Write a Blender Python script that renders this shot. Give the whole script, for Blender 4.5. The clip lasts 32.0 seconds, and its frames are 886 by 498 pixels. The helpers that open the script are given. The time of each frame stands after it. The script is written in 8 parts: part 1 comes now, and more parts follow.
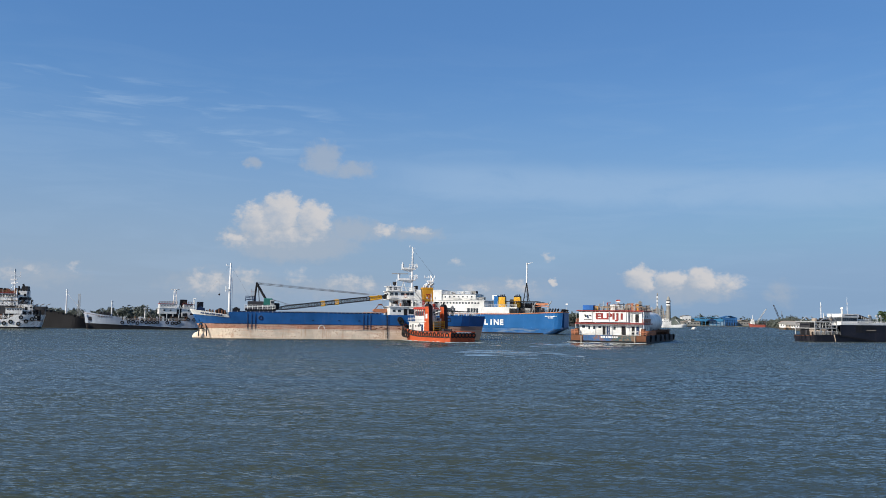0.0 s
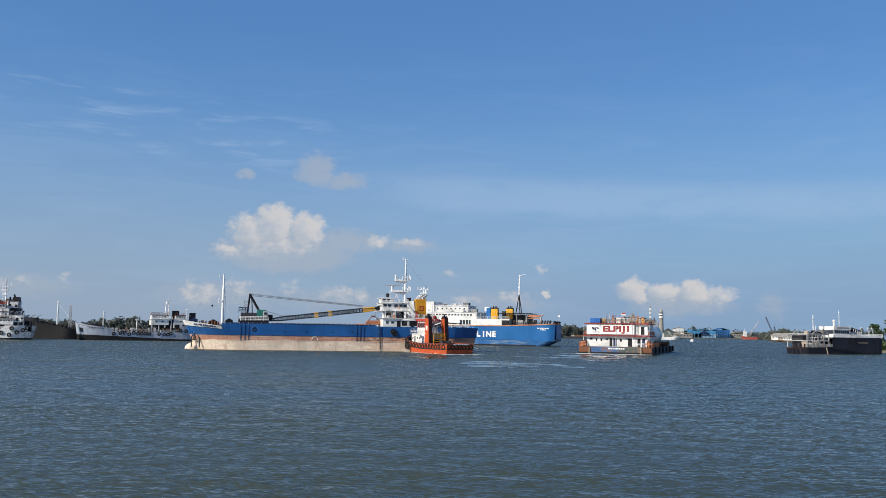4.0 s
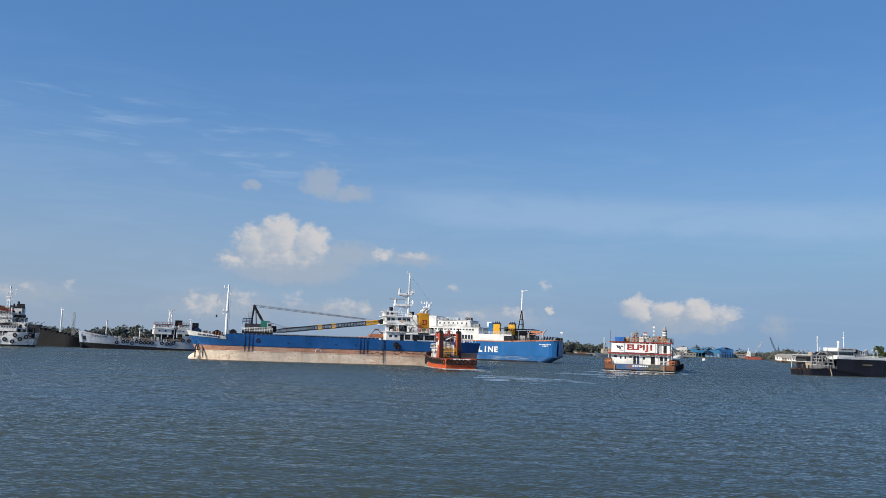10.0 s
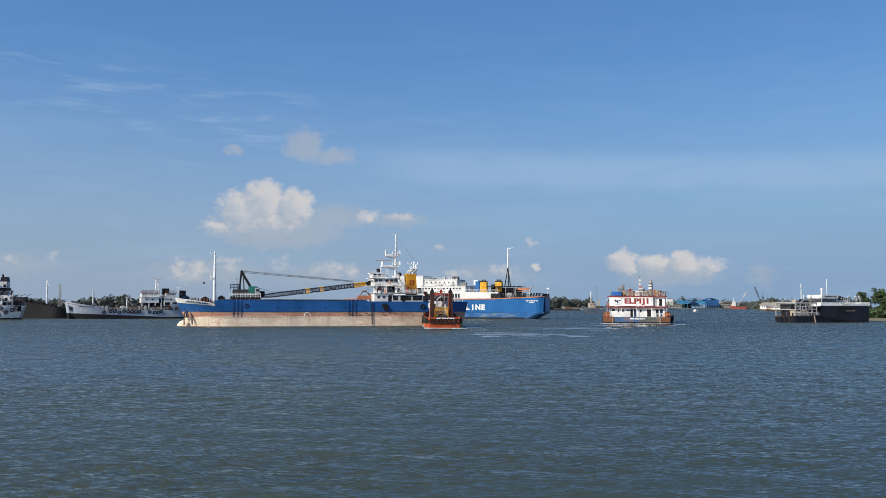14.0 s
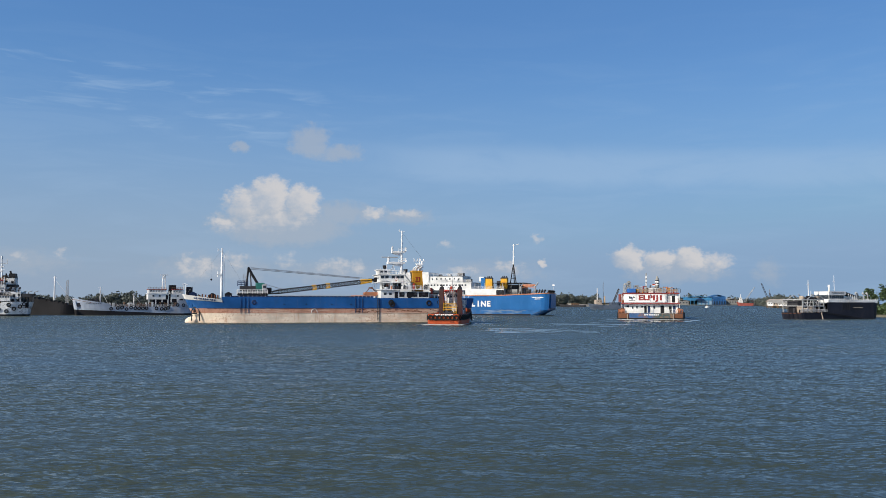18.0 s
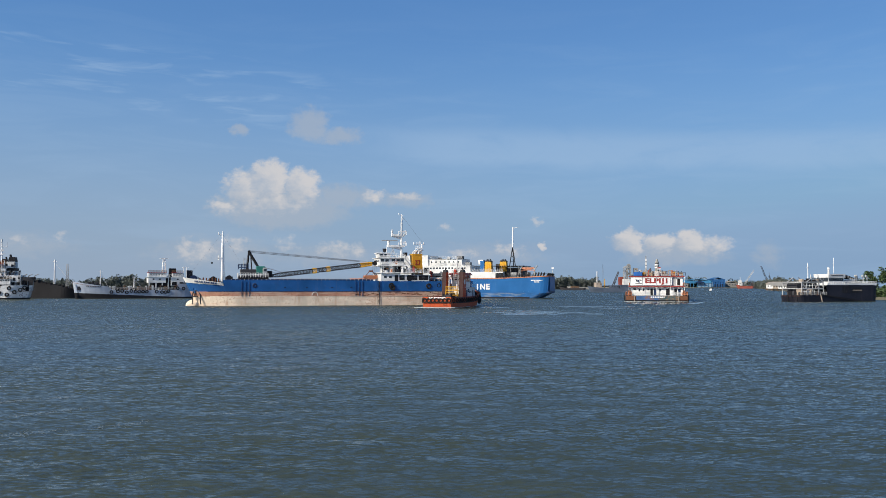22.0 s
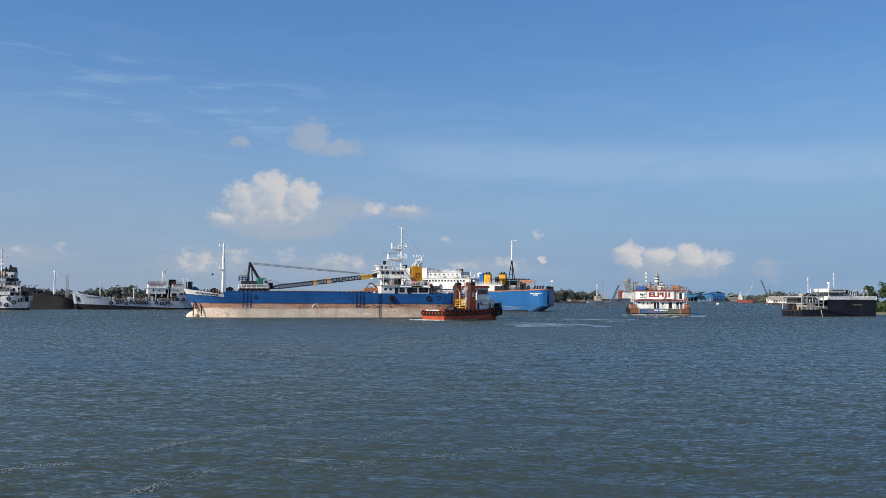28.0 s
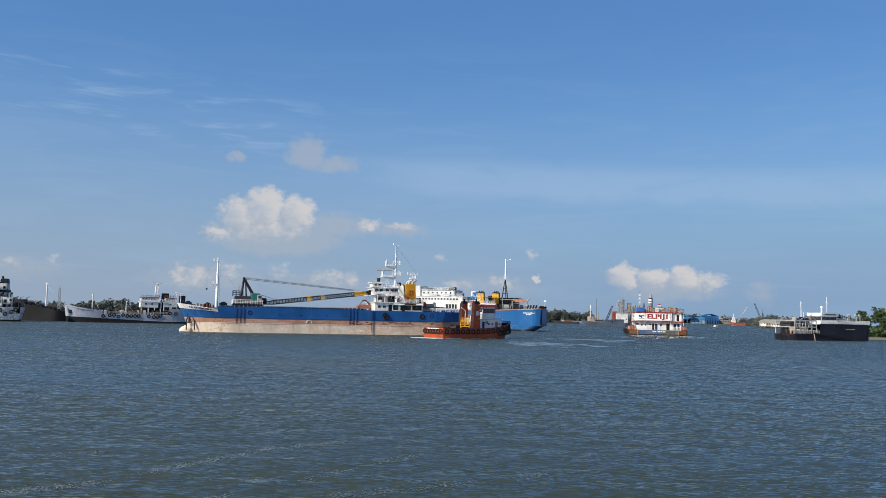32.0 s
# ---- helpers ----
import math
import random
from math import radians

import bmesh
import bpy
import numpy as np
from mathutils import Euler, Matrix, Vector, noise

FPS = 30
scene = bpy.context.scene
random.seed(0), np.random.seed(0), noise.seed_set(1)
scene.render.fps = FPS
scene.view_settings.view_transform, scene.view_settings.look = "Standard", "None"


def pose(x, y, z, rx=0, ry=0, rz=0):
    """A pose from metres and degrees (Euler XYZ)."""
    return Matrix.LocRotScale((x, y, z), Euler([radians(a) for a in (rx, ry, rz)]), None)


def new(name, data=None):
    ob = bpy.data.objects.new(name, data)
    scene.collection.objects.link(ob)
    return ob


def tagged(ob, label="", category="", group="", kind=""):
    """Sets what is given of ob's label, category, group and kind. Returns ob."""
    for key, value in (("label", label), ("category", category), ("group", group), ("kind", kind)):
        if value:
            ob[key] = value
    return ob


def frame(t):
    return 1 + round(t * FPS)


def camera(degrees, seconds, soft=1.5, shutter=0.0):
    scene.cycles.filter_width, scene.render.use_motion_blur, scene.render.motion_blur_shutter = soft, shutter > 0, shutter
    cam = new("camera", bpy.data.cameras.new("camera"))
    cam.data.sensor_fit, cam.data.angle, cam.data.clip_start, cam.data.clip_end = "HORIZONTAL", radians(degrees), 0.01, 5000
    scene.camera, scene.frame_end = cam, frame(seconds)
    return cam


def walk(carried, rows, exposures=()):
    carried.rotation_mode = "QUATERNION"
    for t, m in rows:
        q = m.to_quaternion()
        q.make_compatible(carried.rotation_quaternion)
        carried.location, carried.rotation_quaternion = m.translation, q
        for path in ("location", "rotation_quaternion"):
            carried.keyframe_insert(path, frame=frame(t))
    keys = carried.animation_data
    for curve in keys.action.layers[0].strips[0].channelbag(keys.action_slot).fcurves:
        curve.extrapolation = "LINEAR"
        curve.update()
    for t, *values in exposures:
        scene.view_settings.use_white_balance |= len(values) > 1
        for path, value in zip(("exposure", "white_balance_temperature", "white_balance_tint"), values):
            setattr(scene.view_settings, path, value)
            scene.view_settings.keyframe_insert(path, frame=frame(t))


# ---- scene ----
cam = camera(55.2, 32.0, soft=0.7)


def view(tilt, turn, lean):
    """The eye on the quay, 5.3 m over the water, looking up the river."""
    return pose(0, 0, 5.3, 90 + tilt, 0, -turn) @ pose(0, 0, 0, 0, 0, lean)


walk(cam, [
    (0, view(4.762, -0.738, 0.795)), (0.5, view(4.822, -0.676, 0.773)), (1, view(4.947, -0.560, 0.781)),
    (1.5, view(5.076, -0.494, 0.623)), (2, view(5.208, -0.399, 0.589)), (2.5, view(5.296, -0.316, 0.659)),
    (3, view(5.381, -0.262, 0.724)), (3.5, view(5.468, -0.268, 0.792)), (5.5, view(5.789, -0.394, 1.327)),
    (6, view(5.837, -0.453, 1.415)), (6.5, view(5.899, -0.488, 1.463)), (7, view(5.999, -0.516, 1.500)),
    (7.5, view(6.139, -0.553, 1.676)), (8, view(6.268, -0.571, 1.708)), (8.5, view(6.359, -0.631, 1.793)),
    (9, view(6.422, -0.653, 1.813)), (9.5, view(6.500, -0.682, 1.862)), (10, view(6.515, -0.604, 1.939)),
    (10.5, view(6.433, -0.497, 1.932)), (11, view(6.108, -0.357, 1.836)), (11.5, view(5.590, -0.207, 1.501)),
    (12, view(5.040, -0.081, 1.095)), (12.5, view(4.611, 0.090, 0.646)), (13, view(4.267, 0.248, 0.331)),
    (13.5, view(3.941, 0.352, 0.132)), (14, view(3.808, 0.413, 0.101)), (14.5, view(3.655, 0.470, 0.017)),
    (16.5, view(3.461, 0.238, 0.023)), (17, view(3.496, 0.142, 0.081)), (17.5, view(3.562, 0.074, 0.101)),
    (18, view(3.575, -0.001, 0.107)), (18.5, view(3.568, -0.063, 0.118)), (19, view(3.487, -0.116, 0.173)),
    (19.5, view(3.427, -0.149, 0.205)), (20, view(3.305, -0.160, 0.186)), (20.5, view(3.006, -0.089, 0.136)),
    (21, view(2.600, -0.036, 0.034)), (21.5, view(2.402, 0.002, -0.016)), (22, view(2.431, 0.012, 0.051)),
    (22.5, view(2.459, -0.002, 0.120)), (23, view(2.496, -0.073, 0.175)), (23.5, view(2.575, -0.137, 0.230)),
    (24, view(2.566, -0.208, 0.169)), (24.5, view(2.726, -0.187, 0.286)), (25, view(2.908, -0.189, 0.327)),
    (25.5, view(3.044, -0.178, 0.488)), (27.5, view(3.260, 0.007, 0.326)), (28, view(3.281, 0.000, 0.351)),
    (28.5, view(3.331, -0.009, 0.400)), (29, view(3.397, 0.031, 0.488)), (29.5, view(3.484, 0.028, 0.558)),
    (30, view(3.638, 0.093, 0.611)), (30.5, view(3.856, 0.182, 0.754)), (31, view(4.148, 0.240, 0.995)),
    (31.5, view(4.402, 0.312, 1.186)), (32, view(4.511, 0.362, 1.247)),
])

# ---- light and sky ----
SUN_EL, SUN_SIDE = 33.0, 57.0      # the sun stands behind the eye and to its left
sun_dir = Vector((-math.sin(radians(SUN_SIDE)) * math.cos(radians(SUN_EL)),
                  -math.cos(radians(SUN_SIDE)) * math.cos(radians(SUN_EL)), math.sin(radians(SUN_EL))))
sun = new("sun", bpy.data.lights.new("sun", "SUN"))
sun.data.energy, sun.data.angle, sun.data.color = 5.0, radians(0.6), (1.0, 0.92, 0.80)
sun.rotation_mode = "QUATERNION"
sun.rotation_quaternion = sun_dir.to_track_quat("Z", "Y")
scene.view_settings.exposure = 0.41


class Nodes:
    """Short hand for wiring shader nodes."""

    def __init__(self, tree):
        self.tree = tree
        tree.nodes.clear()

    def add(self, kind):
        return self.tree.nodes.new(kind)

    def put(self, socket, value):
        if isinstance(value, bpy.types.NodeSocket):
            self.tree.links.new(value, socket)
        elif value is not None:
            if socket.type == "RGBA" and len(value) == 3:
                value = (*value, 1.0)
            socket.default_value = value

    def math(self, op, a, b=None, c=None, clamp=False):
        node = self.add("ShaderNodeMath")
        node.operation, node.use_clamp = op, clamp
        for socket, value in zip(node.inputs, (a, b, c)):
            self.put(socket, value)
        return node.outputs[0]

    def mix(self, fac, a, b, blend="MIX"):
        node = self.add("ShaderNodeMix")
        node.data_type, node.blend_type = "RGBA", blend
        self.put(node.inputs[0], fac), self.put(node.inputs[6], a), self.put(node.inputs[7], b)
        return node.outputs[2]

    def noise(self, vector, scale, detail=4.0, rough=0.55, warp=0.0):
        node = self.add("ShaderNodeTexNoise")
        self.put(node.inputs["Vector"], vector)
        for key, value in (("Scale", scale), ("Detail", detail), ("Roughness", rough), ("Distortion", warp)):
            self.put(node.inputs[key], value)
        return node.outputs["Fac"]

    def ramp(self, value, low, high, smooth=True):
        node = self.add("ShaderNodeMapRange")
        node.interpolation_type = "SMOOTHSTEP" if smooth else "LINEAR"
        self.put(node.inputs[0], value), self.put(node.inputs[1], low), self.put(node.inputs[2], high)
        return node.outputs[0]

    def scaled(self, vector, scale, shift=(0, 0, 0)):
        node = self.add("ShaderNodeMapping")
        self.put(node.inputs[0], vector), self.put(node.inputs["Location"], shift), self.put(node.inputs["Scale"], scale)
        return node.outputs[0]


def make_sky():
    world = bpy.data.worlds.new("sky")
    scene.world = world
    world.use_nodes = True
    n = Nodes(world.node_tree)
    sky = n.add("ShaderNodeTexSky")
    sky.sky_type, sky.sun_disc = "NISHITA", False
    sky.sun_elevation, sky.sun_rotation = radians(SUN_EL), radians(180 + SUN_SIDE)
    sky.air_density, sky.dust_density, sky.ozone_density = 1.0, 0.0, 3.5
    way = n.add("ShaderNodeTexCoord").outputs["Generated"]
    split = n.add("ShaderNodeSeparateXYZ")
    n.put(split.inputs[0], way)
    x, y, z = split.outputs
    az = n.math("MULTIPLY", n.math("ARCTAN2", x, y), 57.2958)
    el = n.math("MULTIPLY", n.math("ARCSINE", z), 57.2958)
    flat = n.add("ShaderNodeCombineXYZ")
    n.put(flat.inputs[0], az), n.put(flat.inputs[1], n.math("MULTIPLY", el, 1.3))
    billow = n.noise(flat.outputs[0], 1.5, 6.0, 0.60)
    lump = n.add("ShaderNodeTexNoise")
    n.put(lump.inputs["Vector"], flat.outputs[0]), n.put(lump.inputs["Scale"], 0.9), n.put(lump.inputs["Detail"], 6.0), n.put(lump.inputs["Roughness"], 0.62)
    lumps = n.add("ShaderNodeSeparateColor")
    n.put(lumps.inputs[0], lump.outputs["Color"])
    waz = n.math("ADD", az, n.math("MULTIPLY", n.math("SUBTRACT", lumps.outputs[0], 0.5), 1.7))
    wel = n.math("ADD", el, n.math("MULTIPLY", n.math("SUBTRACT", lumps.outputs[1], 0.5), 1.1))

    def heap(clouds, bite, da0=0.0, de0=0.0):
        """Cumulus: ellipses of (azimuth, elevation, half width, half height, weight) in degrees, billowed and eaten by noise."""
        total = None
        for a, e, ra, re, weight in clouds:
            da = n.math("MULTIPLY", n.math("SUBTRACT", waz, a - da0), 1.0 / ra)
            de = n.math("MULTIPLY", n.math("SUBTRACT", wel, e - de0), 1.0 / re)
            rr = n.math("ADD", n.math("MULTIPLY", da, da), n.math("MULTIPLY", de, de))
            one = n.math("MULTIPLY", n.math("MAXIMUM", n.math("SUBTRACT", 1.0, rr), -9.0), weight)
            total = one if total is None else n.math("MAXIMUM", total, one)
        return n.math("ADD", total, n.math("MULTIPLY", n.math("SUBTRACT", billow, 0.5), bite))

    big = [(-11.6, 6.9, 1.7, 1.6, 1.25), (-13.1, 6.4, 1.8, 1.3, 1.1), (-9.6, 6.6, 1.5, 1.35, 1.1), (-11.8, 5.6, 3.3, 1.0, 0.7), (-14.6, 5.0, 1.2, 0.6, 0.7)]
    small = [(-4.7, 5.95, 0.9, 0.5, 0.7), (-2.6, 5.9, 1.0, 0.3, 0.45), (12.4, 2.9, 1.25, 0.95, 1.2), (14.4, 2.7, 1.4, 0.85, 1.1), (16.2, 2.8, 1.2, 0.95, 1.2),
             (17.6, 2.5, 1.5, 0.7, 0.7), (6.65, 2.6, 0.34, 0.3, 0.8), (6.4, 4.3, 0.38, 0.36, 0.35)]
    low = [(-16.2, 2.2, 1.6, 0.8, 0.5), (-13.9, 2.7, 0.9, 0.6, 0.3), (-10.4, 2.7, 0.8, 0.55, 0.22), (-6.9, 2.4, 1.8, 0.6, 0.42), (0.2, 3.85, 0.6, 0.3, 0.22),
           (4.4, 2.3, 1.2, 0.5, 0.4), (1.2, 2.1, 1.0, 0.45, 0.4), (-26.6, 2.7, 0.5, 0.25, 0.25), (-24.4, 2.9, 0.4, 0.25, 0.25), (-29.0, 2.4, 1.6, 0.6, 0.35)]
    around = [(-40, 6, 6, 1.6, 0.9), (38, 5, 7, 1.5, 0.9), (70, 7, 9, 2, 0.9), (-75, 8, 9, 2, 0.9)]
    heaps = big + small + low + around
    raw = heap(heaps, 1.5)
    sunward = heap(heaps, 1.5, 0.35, 0.30)
    bright = n.ramp(raw, -0.12, 0.85)
    dim = heap([(-10.8, 5.0, 4.8, 1.4, 1.2), (-6.8, 5.9, 2.2, 0.9, 0.9), (-9.0, 10.6, 1.5, 1.2, 1.0), (-7.0, 9.9, 1.6, 0.6, 0.8),
                (-13.5, 10.15, 0.7, 0.45, 0.8), (15.4, 2.0, 3.4, 0.9, 0.8), (-2.8, 5.7, 2.4, 0.5, 0.6), (21.0, 1.9, 0.9, 0.8, 0.4),
                (-15.0, 2.1, 4.0, 1.0, 0.55), (-7.5, 2.0, 3.6, 0.8, 0.5), (3.0, 2.0, 3.6, 0.8, 0.4), (-26.5, 2.4, 3.0, 0.8, 0.4)], 1.3)
    dim = n.math("MULTIPLY", n.ramp(dim, -0.35, 0.85), 0.62)
    # thin high cloud: a pale band to the east and torn wisps to the west
    streak = n.noise(n.scaled(flat.outputs[0], (0.10, 0.5, 1), (3, 1, 0)), 1.0, 5.0, 0.6, 0.8)
    patchy = n.noise(n.scaled(flat.outputs[0], (0.16, 0.3, 1), (8, 2, 0)), 1.0, 5.0, 0.6, 0.6)
    line = n.math("SUBTRACT", el, n.math("SUBTRACT", 9.35, n.math("MULTIPLY", az, 0.042)))
    band = n.ramp(n.math("ABSOLUTE", n.math("ADD", line, n.math("MULTIPLY", n.math("SUBTRACT", patchy, 0.5), 1.6))), 1.75, 0.45)
    band = n.math("MULTIPLY", n.math("MULTIPLY", band, n.ramp(az, -10.0, 2.0)), n.ramp(patchy, 0.05, 0.60))
    slant = n.math("ADD", el, n.math("MULTIPLY", az, 0.06))
    belt = n.math("MULTIPLY", n.ramp(slant, 9.0, 10.4), n.ramp(slant, 14.6, 12.6))
    torn = n.noise(n.scaled(flat.outputs[0], (0.20, 1.05, 1), (2, 6, 0)), 1.0, 4.0, 0.55, 0.5)
    wisp = n.math("MULTIPLY", n.ramp(torn, 0.50, 0.74), n.math("MULTIPLY", belt, n.ramp(az, -4.0, -13.0)))
    sheet = n.math("MULTIPLY", n.ramp(streak, 0.42, 0.70), n.ramp(el, 22.0, 6.0))
    veil = n.math("MAXIMUM", n.math("MULTIPLY", band, 0.42), n.math("MAXIMUM", n.math("MULTIPLY", wisp, 0.40), n.math("MULTIPLY", sheet, 0.14)))
    # puffs are lit on the side of the sun and greyer below
    lit = n.ramp(n.math("ADD", n.math("SUBTRACT", raw, sunward), n.math("MULTIPLY", n.math("SUBTRACT", billow, 0.5), 0.9)), -0.75, 0.45)
    white = n.mix(lit, CLOUD_SHADE, CLOUD_LIT)
    clear = n.mix(1.0, n.mix(1.0, sky.outputs[0], (6.5, 6.8, 7.5), "DARKEN"), SKY_TINT, "MULTIPLY")
    clear = n.mix(0.6, clear, n.mix(n.ramp(el, 3.0, 21.0), SKY_MID, SKY_HIGH))
    haze = n.math("MULTIPLY", n.ramp(el, 16.0, -2.0), 0.95)
    clear = n.mix(haze, clear, n.mix(n.ramp(az, -22.0, 26.0), SKY_HAZE, SKY_HAZE_EAST))
    colour = n.mix(veil, clear, CLOUD_VEIL)
    colour = n.mix(dim, colour, CLOUD_SHADE)
    colour = n.mix(n.math("MULTIPLY", bright, n.math("ADD", 0.55, n.math("MULTIPLY", lit, 0.42))), colour, white)
    back = n.add("ShaderNodeBackground")
    n.put(back.inputs[0], colour), n.put(back.inputs[1], 0.075)
    n.put(n.add("ShaderNodeOutputWorld").inputs[0], back.outputs[0])


SKY_TINT = (0.78, 1.03, 1.25)
SKY_HAZE = (2.95, 3.72, 4.98)
SKY_HAZE_EAST = (2.30, 3.48, 5.20)
SKY_MID = (2.0, 3.8, 6.2)
SKY_HIGH = (0.95, 2.45, 5.5)
CLOUD_SHADE = (4.0, 4.5, 5.25)
CLOUD_LIT = (6.1, 6.05, 6.2)
CLOUD_VEIL = (3.7, 5.2, 7.2)
make_sky()


# ---- materials ----
def paint(name, colour, wear=(0.16, 0.09, 0.05), worn=0.25, streaks=0.3, rough=0.5, grain=0.16, metal=0.0, vary=0.12, spread=0.0, scuff=None, aft=None):
    """Weathered paint: broad fading, fine grime, streaks that run down and bare patches."""
    mat = bpy.data.materials.new(name)
    mat.use_nodes = True
    n = Nodes(mat.node_tree)
    at = n.add("ShaderNodeTexCoord").outputs["Object"]
    broad = n.noise(at, grain, 3.0)
    fine = n.noise(at, 2.2, 5.0, 0.65)
    runs = n.noise(n.scaled(at, (0.9, 0.9, 0.07)), 1.0, 5.0, 0.7)
    colour = tuple(c * 0.68 for c in colour)
    dark = tuple(c * (1 - vary * 2.2) for c in colour)
    pale = tuple(min(0.95, c * (1 + vary) + 0.003) for c in colour)
    base = n.mix(n.ramp(broad, 0.3, 0.7), dark, pale)
    base = n.mix(n.math("MULTIPLY", n.ramp(runs, 0.52, 0.78), streaks), base, wear)
    if scuff:
        # bleached and rubbed along the waterline: long level scrapes over broad faded fields
        rubbed = n.noise(n.scaled(at, (0.22, 0.22, 2.6), (4, 7, 1)), 1.0, 5.0, 0.62, 0.3)
        field = n.noise(n.scaled(at, (0.09, 0.09, 0.25), (1, 3, 6)), 1.0, 3.0, 0.55)
        base = n.mix(n.math("MULTIPLY", n.ramp(n.math("ADD", rubbed, n.math("MULTIPLY", n.math("SUBTRACT", field, 0.5), 0.7)), 0.42, 0.68), 0.6), base, scuff)
    if aft:
        # old plating showing rust from the given length towards the stern
        split = n.add("ShaderNodeSeparateXYZ")
        n.put(split.inputs[0], at)
        along = n.math("DIVIDE", n.math("SUBTRACT", aft[0], split.outputs[0]), 14.0)
        grown = n.math("ADD", along, n.math("MULTIPLY", n.math("SUBTRACT", n.noise(n.scaled(at, (0.25, 0.25, 0.5), (2, 5, 3)), 1.0, 5.0, 0.65), 0.5), 2.4))
        base = n.mix(n.math("MULTIPLY", n.ramp(grown, 0.0, 1.0), 0.75), base, aft[1])
    patch = n.math("MULTIPLY", n.ramp(n.math("ADD", fine, n.math("MULTIPLY", broad, 0.6)), 0.92 - spread, 1.05 - spread), worn)
    base = n.mix(patch, base, tuple(c * 0.8 for c in wear))
    shader = n.add("ShaderNodeBsdfPrincipled")
    n.put(shader.inputs["Base Color"], base)
    n.put(shader.inputs["Metallic"], metal), n.put(shader.inputs["Specular IOR Level"], 0.20)
    n.put(shader.inputs["Roughness"], n.math("ADD", rough, n.math("MULTIPLY", n.math("SUBTRACT", fine, 0.5), 0.25)))
    bump = n.add("ShaderNodeBump")
    n.put(bump.inputs["Strength"], 0.25), n.put(bump.inputs["Distance"], 0.03), n.put(bump.inputs["Height"], fine)
    n.put(shader.inputs["Normal"], bump.outputs[0])
    n.put(n.add("ShaderNodeOutputMaterial").inputs[0], shader.outputs[0])
    return mat


def glass(name, colour=(0.02, 0.025, 0.03)):
    mat = bpy.data.materials.new(name)
    mat.use_nodes = True
    n = Nodes(mat.node_tree)
    at = n.add("ShaderNodeTexCoord").outputs["Object"]
    shader = n.add("ShaderNodeBsdfPrincipled")
    n.put(shader.inputs["Base Color"], n.mix(n.noise(at, 0.8), colour, tuple(c * 2 for c in colour)))
    n.put(shader.inputs["Roughness"], 0.12)
    n.put(n.add("ShaderNodeOutputMaterial").inputs[0], shader.outputs[0])
    return mat


def foliage(name, dark, pale):
    mat = bpy.data.materials.new(name)
    mat.use_nodes = True
    n = Nodes(mat.node_tree)
    at = n.add("ShaderNodeTexCoord").outputs["Object"]
    each = n.add("ShaderNodeNewGeometry").outputs["Random Per Island"]
    shader = n.add("ShaderNodeBsdfPrincipled")
    tone = n.math("ADD", n.math("MULTIPLY", each, 0.6), n.math("MULTIPLY", n.noise(at, 0.15), 0.5))
    n.put(shader.inputs["Base Color"], n.mix(tone, dark, pale))
    n.put(shader.inputs["Roughness"], 0.75)
    n.put(n.add("ShaderNodeOutputMaterial").inputs[0], shader.outputs[0])
    return mat


def earth(name, dark, pale):
    mat = bpy.data.materials.new(name)
    mat.use_nodes = True
    n = Nodes(mat.node_tree)
    at = n.add("ShaderNodeTexCoord").outputs["Object"]
    shader = n.add("ShaderNodeBsdfPrincipled")
    n.put(shader.inputs["Base Color"], n.mix(n.ramp(n.noise(at, 0.05, 6.0), 0.35, 0.65), dark, pale))
    n.put(shader.inputs["Roughness"], 0.9)
    n.put(n.add("ShaderNodeOutputMaterial").inputs[0], shader.outputs[0])
    return mat


